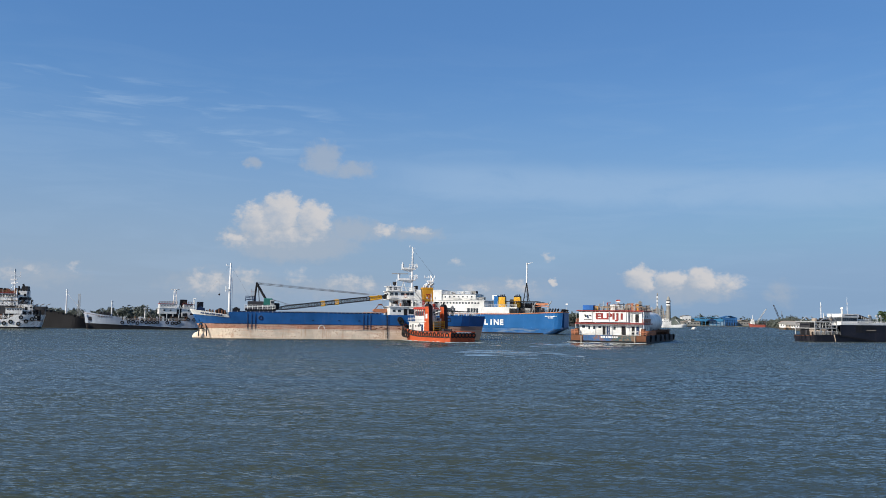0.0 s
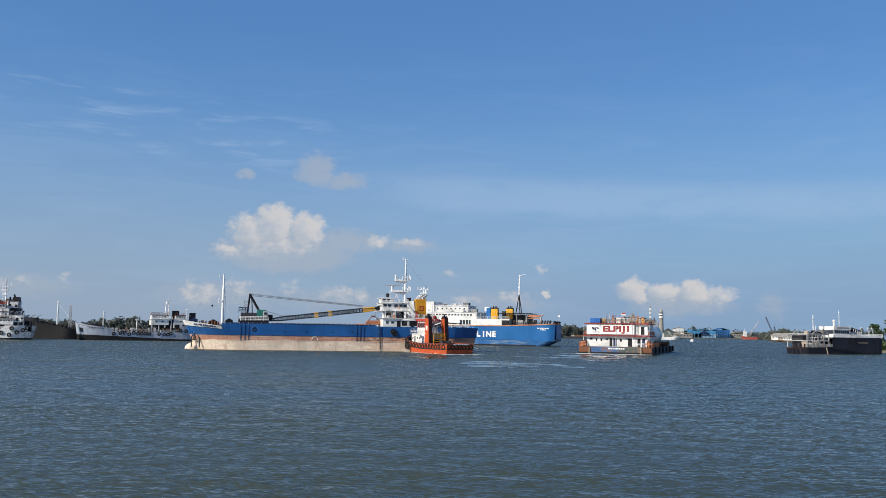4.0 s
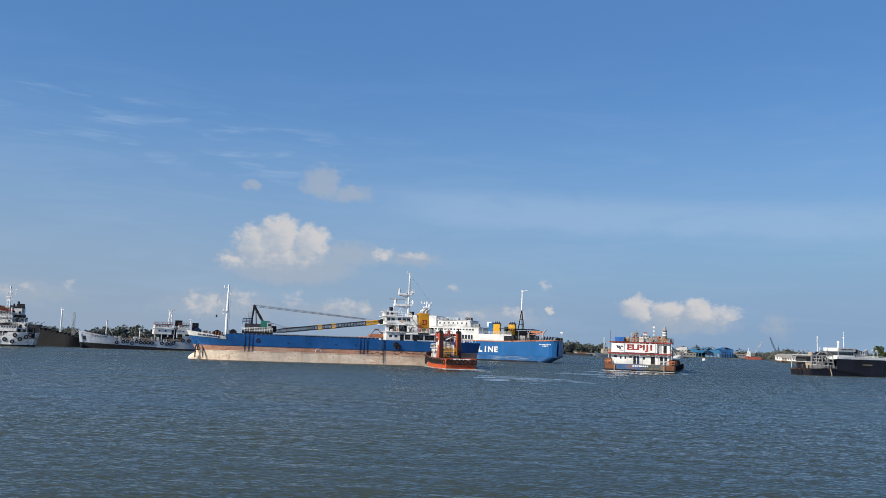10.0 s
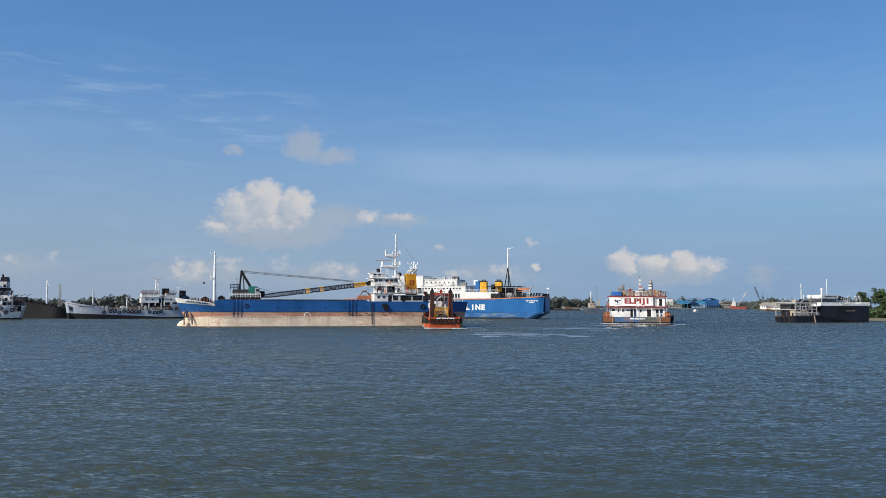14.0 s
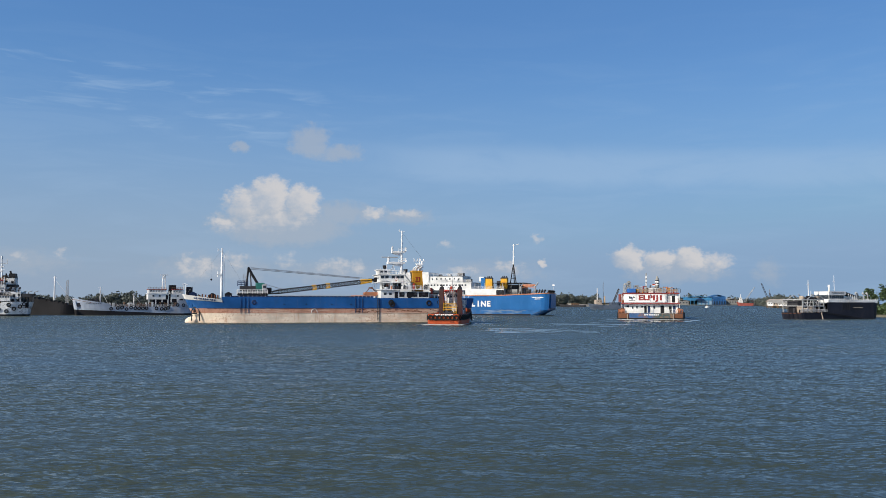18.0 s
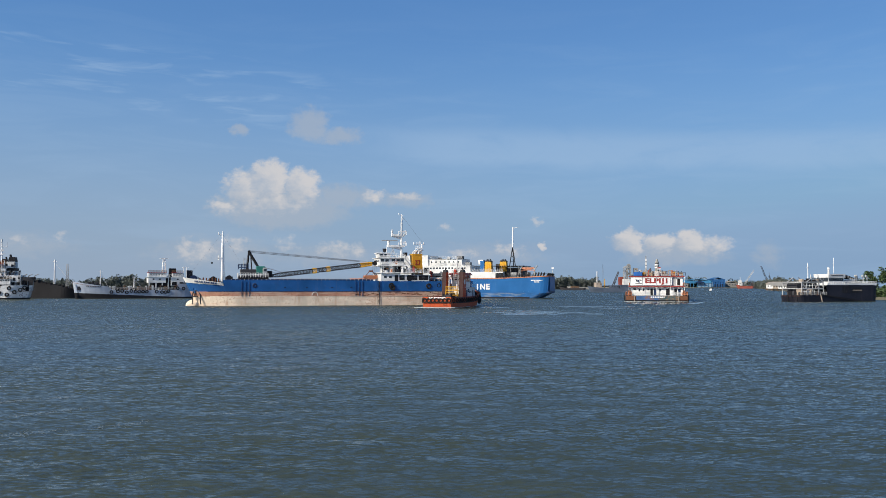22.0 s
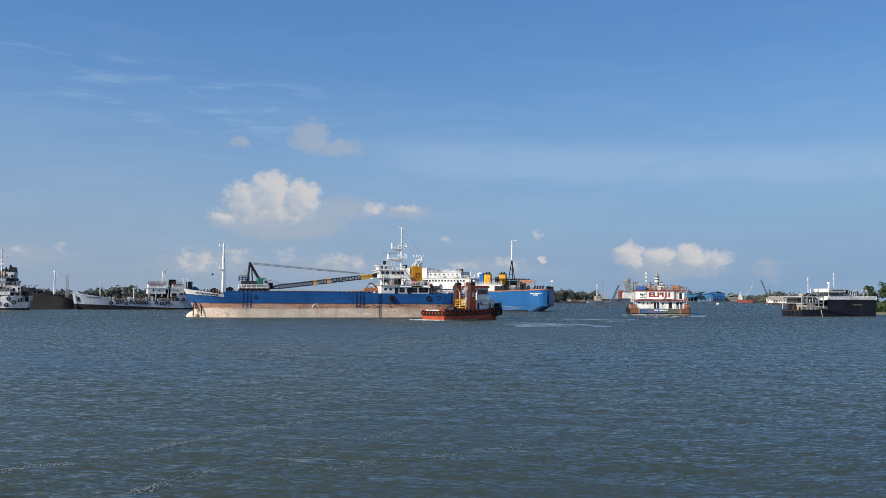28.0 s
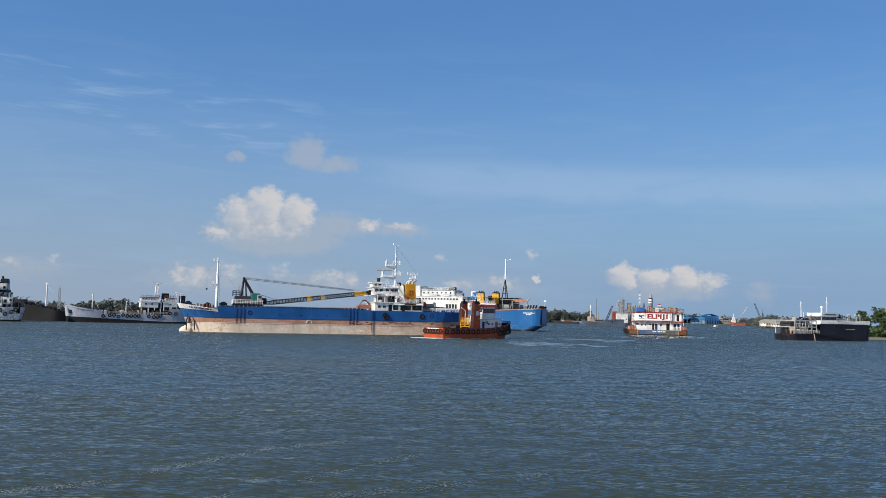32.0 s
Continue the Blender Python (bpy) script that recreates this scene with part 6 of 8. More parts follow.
# ---- moored tankers ----
def pale_tanker():
    ship = thing("coastal_tanker", "pale blue-white coastal tanker with black boot topping and tyre fenders", "tanker", "moored tankers")
    form = dict(xs=-24.6, xb=20.6, beam=10, depth=6, rake_b=0.9, rake_s=1.0, bow_len=11, stern_len=6, stern_w=0.55, full=0.7,
                stations=[0, .01, .03, .06, .1, .14, .17, .175, .2, .3, .4, .5, .6, .66, .7, .735, .74, .76, .8, .84, .88, .92, .95, .975, .99, 1])

    def sheer(x):
        if x > 8.6:
            return 5.1 + 2.0 * ((x - 8.6) / 12) ** 1.3
        return 6.2 if x < -16.8 else 3.6

    def belt(x):
        return 0.7 + 1.7 * max(0, (x + 16) / 37)
    part("boot_topping", skin(hull_rings(z0=-1, ztop=belt, levels=2, **form)), M["black"], ship, "black boot topping")
    top = hull_rings(z0=belt, ztop=sheer, **form)
    thicken(part("hull", skin(top), M["pale_blue"], ship))
    part("deck", deck_plate(top, lambda x: sheer(x) - 0.7), M["rust"], ship)
    for x0 in (7.6, 5.2, 3.6, 1.9, 0.2, -1.4, -2.8, -4.2, -5.6, -9.4, -11.4, -12.8, -13.9, -17.5, -19.8):
        yy = half_breadth(top, x0)
        piece("tyre", MID_TYRE, ship, pose(x0, yy + 0.12, (2.9 if -16 < x0 < 8 else 4.4) + 0.3 * math.sin(9 * x0)))
    bm = bmesh.new()
    box(bm, 18.6, 20.0, 1.0, 2.4, 3.6, 5.0)
    part("hawse_plate", bm, M["charcoal"], ship)
    x, spots, rng = 16.5, [], random.Random(1)
    while x > 11.5:
        w = rng.uniform(0.3, 0.5)
        spots.append((x, half_breadth(top, x) + 0.05, 5.0, w, 0.25, 0))
        x -= w + 0.2
    bars(ship, M["charcoal"], spots, "dark bar of unreadable writing")
    for x0, z0, z1, r in ((11.5, 5, 11.8, 0.28), (-1.1, 3, 9.1, 0.25)):
        bm = bmesh.new()
        rod(bm, (x0, 0, z0 - 1), (x0, 0, z1), r, r * 0.7, 8), rod(bm, (x0 - 0.7, 0, z1 - 0.4), (x0 + 0.7, 0, z1 - 0.4), 0.08), rod(bm, (x0, 0, z1 - 1), (x0 - 3, 0, 4.5), 0.05, seg=4)
        part("derrick_post", bm, M["clean_white"], ship)
    for x0 in (14.4, 15.6, 12.8):
        bm = bmesh.new()
        rod(bm, (x0, 0.8, 4.6), (x0, 0.8, 6.9), 0.5, seg=8), rod(bm, (x0, -1, 6.2), (x0, 1.4, 6.2), 0.55, seg=8)
        part("windlass", bm, M["charcoal"], ship)
    bm = bmesh.new()
    for k in range(4):
        y0 = -2 + 1.3 * k
        rod(bm, (-15, y0, 4.2), (8, y0, 4.2), 0.18, seg=6)
    for k in range(12):
        x0 = -14.5 + 2 * k
        rod(bm, (x0, -2.5, 3.4), (x0, -2.5, 4.6), 0.1, seg=5), rod(bm, (x0, 2.5, 3.4), (x0, 2.5, 4.6), 0.1, seg=5), rod(bm, (x0, -2.5, 4.5), (x0, 2.5, 4.5), 0.12, seg=5)
    part("cargo_pipes", bm, M["rust"], ship)
    bm = rail(bmesh.new(), [(8.4, 4.7, 3.6), (-16.8, 4.7, 3.6)], 1.0, 3, 1.6, 0.05)
    part("railing", bm, M["pale_grey"], ship)
    for k in range(5):
        part("tank_hatch", box(bmesh.new(), -12 + 4 * k, -10.8 + 4 * k, 0.5, 2, 3.2, 4.9, 0.1), M["brown"], ship)
    house = part("bridge_house", box(bmesh.new(), -14.2, -6.2, -4, 4, 6.6, 9.1, 0.05), M["white"], ship)
    part("under_house", box(bmesh.new(), -13.6, -8.2, -3.2, 3.2, 3, 6.6, 0.05), M["hulk"], ship, "dark lower house behind open pillars")
    for x0 in (-13.9, -11.6, -9.2, -6.6):
        part("pillar", box(bmesh.new(), x0 - 0.2, x0 + 0.2, 3.5, 3.9, 3, 6.6, 0.02), M["white"], ship)
    wheel = part("wheelhouse", box(bmesh.new(), -13.2, -6.4, -3.4, 3.4, 9.1, 10.8, 0.05), M["white"], ship)
    after = part("after_house", box(bmesh.new(), -20.2, -14.9, -4, 4, 5.4, 9.1, 0.05), M["white"], ship)
    windows(wheel, WINDOW, [(-7.2 - 1.1 * k, 3.42, 10.1) for k in range(5)])
    windows(house, WINDOW, [(-8.2, 4.02, 8.1), (-10.6, 4.02, 8.1)])
    windows(after, WINDOW, [(-17.6, 4.02, 8.1)])
    piece("door", DARK_DOOR, house, pose(-13.4, 4.0, 7.6))
    part("house_deck", box(bmesh.new(), -14.6, -5.8, -4.1, 4.1, 9.0, 9.15, 0.02), M["clean_white"], ship)
    part("casing", box(bmesh.new(), -15.0, -14.1, -3.6, 3.6, 4, 9.4), M["hulk"], ship)
    gear = random.Random(77)
    for k in range(34):
        x0, h = gear.uniform(-15, 8), gear.uniform(0.4, 1.9)
        part("deck_fitting", box(bmesh.new(), x0, x0 + gear.uniform(0.3, 1.1), gear.uniform(2.4, 3.6), 4.1, 3.0, 3.6 + h, 0.05), M[gear.choice(("hulk", "black", "charcoal", "brown", "white"))], ship)
    # alleyway shade again, as dark painted slabs on the after house
    for x0, x1, z0, z1 in ((-17.2, -15.3, 5.5, 6.9), (-19.9, -18.3, 5.5, 6.9)):
        part("alleyway", box(bmesh.new(), x0, x1, 3.7, 4.04, z0, z1, 0), M["hulk"], ship, "dark slab painted as the shade of an open alleyway")
    part("upper_after_house", box(bmesh.new(), -19.6, -15.6, -3.4, 3.4, 9.1, 10.7, 0.05), M["white"], ship)
    windows(ship, WINDOW, [(-16.3 - 1.1 * k, 3.42, 10.0) for k in range(3)])
    bm = bmesh.new()
    for y0 in (-0.8, 0.8):
        rod(bm, (-11.9, y0, 10.8), (-12.2, y0 * 0.8, 17), 0.14, seg=6), rod(bm, (-13.2, y0, 10.8), (-12.9, y0 * 0.8, 17), 0.14, seg=6)
    for z in (12.4, 14, 15.6, 17):
        rod(bm, (-12, -0.8, z), (-12, 0.8, z), 0.09, seg=4), rod(bm, (-12.1, 0.8, z), (-13, 0.8, z), 0.09, seg=4)
    box(bm, -14.2, -10.9, -0.4, 0.4, 17.0, 17.3), rod(bm, (-12.5, -1.6, 16.2), (-12.5, 1.6, 16.2), 0.1)
    part("radar_mast", bm, M["clean_white"], ship)
    for x0, x1 in ((-13.4, -6.2), (-19.8, -15.4)):
        part("roof_edge", box(bmesh.new(), x0, x1, -3.6, 3.6, 10.75, 11.0, 0.02), M["trim_red"], ship, "dull red roof edge")
        part("roof_rail", rail(bmesh.new(), [(x0, 3.5, 11.0), (x1, 3.5, 11.0)], 0.8, 2, 1.0, 0.06), M["brown"], ship)
    part("funnel", taper(bmesh.new(), (-17.4, -14.4, -1.3, 1.3), (-17.2, -14.6, -1.2, 1.2), 9.1, 12.8), M["black"], ship, "black funnel")
    part("engine_casing", box(bmesh.new(), -23.8, -21.4, -1.2, 1.2, 6, 12.0, 0.1), M["navy"], ship, "dark navy engine casing")
    bm = bmesh.new()
    rod(bm, (-20.4, 0, 9), (-20.4, 0, 13.4), 0.12), rod(bm, (-19.9, 0, 13.2), (-20.9, 0, 13.4), 0.2)
    part("after_mast", bm, M["clean_white"], ship)
    bm = rail(bmesh.new(), [(-6, 4.4, 9.15), (-14.5, 4.4, 9.15)], 1, 3, 1.2, 0.05)
    rail(bm, [(-15, 4, 9.1), (-20, 4, 9.1)], 1, 3, 1.2, 0.05)
    part("house_rail", bm, M["clean_white"], ship)
    return ship


def white_tanker():
    ship = thing("coastal_tanker", "white coastal tanker with a tall stained aft house and tyre fenders", "tanker", "moored tankers")
    form = dict(xs=2.6, xb=52, beam=10, depth=5, rake_b=2, rake_s=1.3, bow_len=12, stern_len=7, stern_w=0.45, full=0.7)
    part("boot_topping", skin(hull_rings(z0=-1, ztop=0.6, levels=2, **form)), M["black"], ship, "black boot topping")
    top = hull_rings(z0=0.6, ztop=lambda x: 5.0 if x < 11 else 3.4 + max(0, (x - 40) / 6), **form)
    thicken(part("hull", skin(top), M["tanker_white"], ship, "white plating with rust and tyre marks"))
    part("deck", deck_plate(top, lambda x: 3.0), M["rust"], ship)
    # stern house under the funnel
    aft = part("stern_house", box(bmesh.new(), 4.3, 9.4, -3.6, 3.9, 3.2, 8.7, 0.05), M["tanker_white"], ship, "white stern house with dark doorways")
    for x0, z0, w, h in ((5.2, 5.6, 0.7, 0.9), (6.6, 7.2, 0.9, 1.1), (8.5, 7.3, 0.7, 0.8), (5.0, 7.6, 0.6, 0.6), (6.9, 5.3, 0.9, 1.8)):
        piece("opening", box_mesh("opening", w, 0.1, h, M["black"]), aft, pose(x0, 3.9, z0))
    tower = part("funnel_tower", box(bmesh.new(), 6.8, 10.9, -1.9, 2.4, 8.6, 13.6, 0.08), M["tanker_white"], ship, "white funnel tower")
    for x0, z0, w, h in ((7.6, 12.1, 0.8, 0.9), (9.6, 12.4, 0.8, 0.6), (8.4, 9.4, 0.7, 1.2), (10.1, 9.6, 0.5, 0.8)):
        piece("opening", box_mesh("opening", w, 0.1, h, M["black"]), tower, pose(x0, 2.4, z0))
    part("tower_band", box(bmesh.new(), 6.4, 9.4, -2.0, 2.5, 10.3, 11.3, 0.03), M["black"], ship, "dark gallery round the tower")
    funnel = part("funnel", taper(bmesh.new(), (6.8, 9.2, -1.5, 1.8), (7.0, 9.0, -1.3, 1.6), 13.5, 15.3), M["black"], ship, "black funnel top")
    bm = bmesh.new()
    rod(bm, (8.6, 0, 15.1), (9.0, 0, 16.2), 0.35), rod(bm, (9.8, 0, 13.5), (10.4, 0, 15.3), 0.3), rod(bm, (10.6, 0.4, 13.3), (10.9, 0.4, 14.6), 0.45)
    part("exhaust_pipe", bm, M["hulk"], funnel)
    # little house at the rail, over a dark block painted as the alleyway's shade
    rail_house = part("rail_house", box(bmesh.new(), 7.6, 13.2, 3.2, 4.7, 5.3, 7.3, 0.05), M["tanker_white"], ship, "small white house at the rail")
    windows(rail_house, box_mesh("window", 0.55, 0.08, 0.5, M["glass"]), [(8.2 + 0.85 * k, 4.7, 6.8) for k in range(6)])
    part("rail_house_roof", box(bmesh.new(), 7.3, 13.5, 3.0, 4.9, 7.3, 7.45, 0.02), M["thatch"], ship)
    part("alleyway", box(bmesh.new(), 9.6, 20.5, -3.4, 4.1, 3.1, 5.2, 0.02), M["hulk"], ship, "dark block painted as the shade of the alleyway along the deck")
    for x0 in (10.4, 12.2, 14.0, 15.8, 17.6, 19.4):
        part("pillar", box(bmesh.new(), x0 - 0.14, x0 + 0.14, 4.15, 4.4, 3.0, 5.3, 0.02), M["tanker_white"], ship)
    # main house and wheelhouse
    low = part("lower_house", box(bmesh.new(), 12.6, 23, -4.0, 3.9, 5.2, 8.2, 0.05), M["charcoal"], ship, "dark grey lower house")
    windows(low, TALL_WINDOW, [(13.6 + 1.7 * k, 3.92, 7.1) for k in range(5)])
    main = part("main_house", box(bmesh.new(), 9.5, 21.5, -3.8, 3.7, 8.1, 11.2, 0.06), M["tanker_white"], ship, "tall white house front")
    for x0, z0, w, h in ((10.6, 9.0, 0.5, 0.5), (12.4, 9.9, 0.45, 0.45), (14.6, 9.0, 0.5, 0.5), (17.2, 9.2, 0.5, 0.5)):
        piece("porthole", box_mesh("porthole", w, 0.08, h, M["glass"]), main, pose(x0, 3.7, z0))
    part("house_ledge", box(bmesh.new(), 9.3, 21.8, -3.9, 3.95, 10.0, 10.14, 0.02), M["thatch"], ship)
    wheel = part("wheelhouse", box(bmesh.new(), 10.8, 21.0, -3.4, 3.3, 11.2, 12.6, 0.05), M["tanker_white"], ship)
    windows(wheel, box_mesh("window", 0.6, 0.08, 0.55, M["glass"]), [(11.5 + 1.0 * k, 3.3, 12.0) for k in range(9)])
    part("roof_edge", box(bmesh.new(), 10.2, 21.4, -3.6, 3.5, 12.6, 12.85, 0.03), M["trim_red"], ship, "dull red wheelhouse roof edge")
    part("roof_rail", rail(bmesh.new(), [(10.4, 3.4, 12.85), (21.2, 3.4, 12.85)], 1.0, 3, 0.9, 0.06), M["rust"], ship, "rusty roof rail")
    gear = random.Random(41)
    for k in range(10):
        x0, h = gear.uniform(9.2, 15.5), gear.uniform(0.4, 1.7)
        part("roof_gear", box(bmesh.new(), x0, x0 + gear.uniform(0.4, 1.2), 1.2, 2.4, 12.6, 12.9 + h, 0.06), M[gear.choice(("rust", "brown", "hulk", "dull_red"))], ship)
    bm = bmesh.new()
    rod(bm, (11.7, 0, 12.8), (11.9, 0, 21.6), 0.26, 0.12, 8), rod(bm, (10.1, 0, 19.0), (13.3, 0, 19.0), 0.1), rod(bm, (10.9, 0, 16.6), (12.9, 0, 16.6), 0.14)
    box(bm, 11.1, 13.3, -0.3, 0.3, 17.6, 18.0), box(bm, 11.5, 13.1, -0.3, 0.3, 16.0, 16.4), rod(bm, (10.1, 0, 18.6), (10.1, 0, 20.6), 0.09), rod(bm, (13.1, 0, 14), (11.8, 0, 17), 0.1)
    rod(bm, (11.9, 0, 20.6), (11.9, 0, 21.7), 0.28, seg=8)
    part("main_mast", bm, M["clean_white"], ship, "white mast with radar arms")
    for pts in ([(6.8, 2.5, 13.6), (10.9, 2.5, 13.6)], [(4.3, 4.0, 8.7), (9.4, 4.0, 8.7)], [(9.5, 3.9, 11.2), (21.5, 3.9, 11.2)], [(7.4, 4.8, 7.45), (13.4, 4.8, 7.45)]):
        part("deck_rail", rail(bmesh.new(), pts, 0.95, 3, 0.8, 0.05), M["charcoal"], ship)
    for x0, z0, z1 in ((11.4, 8.2, 11.2), (6.3, 8.7, 13.4), (4.8, 5.0, 8.7)):
        bm = bmesh.new()
        for dx in (-0.22, 0.22):
            rod(bm, (x0 + dx, 4.05, z0), (x0 + dx, 4.05, z1), 0.05, seg=4)
        for k in range(int((z1 - z0) / 0.35)):
            rod(bm, (x0 - 0.22, 4.05, z0 + 0.35 * k), (x0 + 0.22, 4.05, z0 + 0.35 * k), 0.035, seg=4)
        part("ladder", bm, M["hulk"], ship)
    for x0, y0, z0 in ((8.0, 3.2, 8.7), (5.2, 3.0, 8.7), (14.5, 3.2, 12.8), (18.2, 3.0, 12.8)):
        bm = bmesh.new()
        rod(bm, (x0, y0, z0), (x0, y0, z0 + 1.1), 0.2, seg=8), rod(bm, (x0, y0, z0 + 1.1), (x0 - 0.5, y0 + 0.2, z0 + 1.5), 0.34, seg=8)
        part("ventilator", bm, M["hulk"], ship)
    part("samson_post", rod(bmesh.new(), (10.2, 3.5, 5), (10.0, 3.5, 14.0), 0.24, 0.18, 8), M["clean_white"], ship)
    # quarterdeck: davits, boat, dark lumber, tyres
    for x0 in (-0.2, 1.8, 3.6):
        bm = bmesh.new()
        pts = [(x0 + 0.6, 3.0, 4.6), (x0 + 0.5, 3.2, 7.6), (x0 - 0.1, 3.4, 8.6), (x0 - 1.2, 3.6, 9.0)]
        for p, q in zip(pts, pts[1:]):
            rod(bm, p, q, 0.14, seg=6)
        part("davit", bm, M["grey"], ship)
    boat = bmesh.new()
    for k in range(9):
        w0 = math.sin(math.pi * (k + 0.5) / 9) ** 0.5
        box(boat, -0.6 + k * 0.55, -0.05 + k * 0.55, 3.4 - 0.8 * w0, 3.4 + 0.8 * w0, 7.4 - 0.7 * w0, 8.0)
    part("lifeboat", boat, M["charcoal"], ship, "dark open lifeboat under davits")
    for k in range(26):
        x0, h = gear.uniform(1.6, 5.2), gear.uniform(0.4, 2.4)
        part("stern_gear", box(bmesh.new(), x0, x0 + gear.uniform(0.3, 1.1), gear.uniform(1.2, 2.4), 3.0, 3.0, 4.9 + h, 0.05), M[gear.choice(("hulk", "black", "charcoal", "black", "brown", "grey"))], ship)
    for k in range(14):
        x0 = gear.uniform(9.8, 22)
        part("deck_lumber", box(bmesh.new(), x0, x0 + gear.uniform(0.4, 1.6), 4.1, 4.7, 3.0, 3.4 + gear.uniform(0.3, 1.8), 0.05), M[gear.choice(("white", "thatch", "hulk", "brown", "rust", "white"))], ship)
    part("railing", rail(bmesh.new(), [(9.0, 4.5, 5.0), (4.0, 3.8, 5.0), (1.4, 1.0, 5.0)], 1.1, 3, 0.9, 0.06), M["charcoal"], ship)
    part("side_rail", rail(bmesh.new(), [(22.5, 4.75, 3.4), (10.0, 4.75, 3.4)], 1.1, 3, 1.3, 0.06), M["clean_white"], ship)
    for x0, z0 in ((3.2, 4.2), (4.4, 3.4), (6.2, 2.6), (7.9, 4.0), (8.6, 1.7), (11.2, 2.4), (13.4, 1.9), (15.6, 2.4), (17.9, 1.9), (20.2, 2.3)):
        piece("tyre", MID_TYRE, ship, pose(x0, half_breadth(top, x0) + 0.16, z0))
    return ship


def dark_hulk():
    ship = thing("dark_barge", "dark grey laid-up ship with a high bow and a single mast", "ship", "moored tankers")
    form = dict(xs=-4.6, xb=24, beam=9, depth=6, rake_b=1.5, rake_s=0.6, bow_len=9, stern_len=5, stern_w=0.6, full=0.6)
    top = hull_rings(z0=-1, ztop=lambda x: 3.7 + 3.0 * max(0, (x + 4) / 16) ** 1.0, levels=5, **form)
    thicken(part("hull", skin(top), M["hulk"], ship))
    part("deck", deck_plate(top, lambda x: 3.2), M["rust"], ship)
    bm = bmesh.new()
    rod(bm, (4.6, 0, 3.2), (4.6, 0, 15.1), 0.36, 0.26, 8), rod(bm, (3.9, 0, 14.4), (5.3, 0, 14.4), 0.12), rod(bm, (4.6, 0, 13.8), (-3, 0, 5), 0.06, seg=4)
    part("mast", bm, M["clean_white"], ship, "white pole mast")
    bm = lattice(bmesh.new(), (-0.4, 0, 3.2), (-0.4, 0, 13.4), 0.9, 0.5, 9, 0.06, (0, 1, 0))
    part("lattice_mast", bm, M["pale_grey"], ship)
    bm = bmesh.new()
    rng = random.Random(9)
    for k in range(9):
        x0 = 12 - 1.6 * k
        box(bm, x0, x0 + rng.uniform(0.5, 1.6), -1, 1.5, 3.2, 3.9 + 3.0 * max(0, (x0 + 4) / 16) + rng.uniform(0.0, 0.5))
    part("deck_gear", bm, M["hulk"], ship)
    return ship


tanker_a = pale_tanker()
squeeze(tanker_a, 1.05, 1.0)
tanker_a.matrix_basis = pose(-121.4, 330.4, 0, 0, 0, 204) @ Matrix.Scale(0.92, 4)
tanker_b = white_tanker()
tanker_b.matrix_basis = pose(-148.5, 310, 0, 0, 0, 193)
hulk = dark_hulk()
hulk.matrix_basis = pose(-149.5, 336.7, 0, 0, 0, 180) @ Matrix.Scale(1.01, 4)


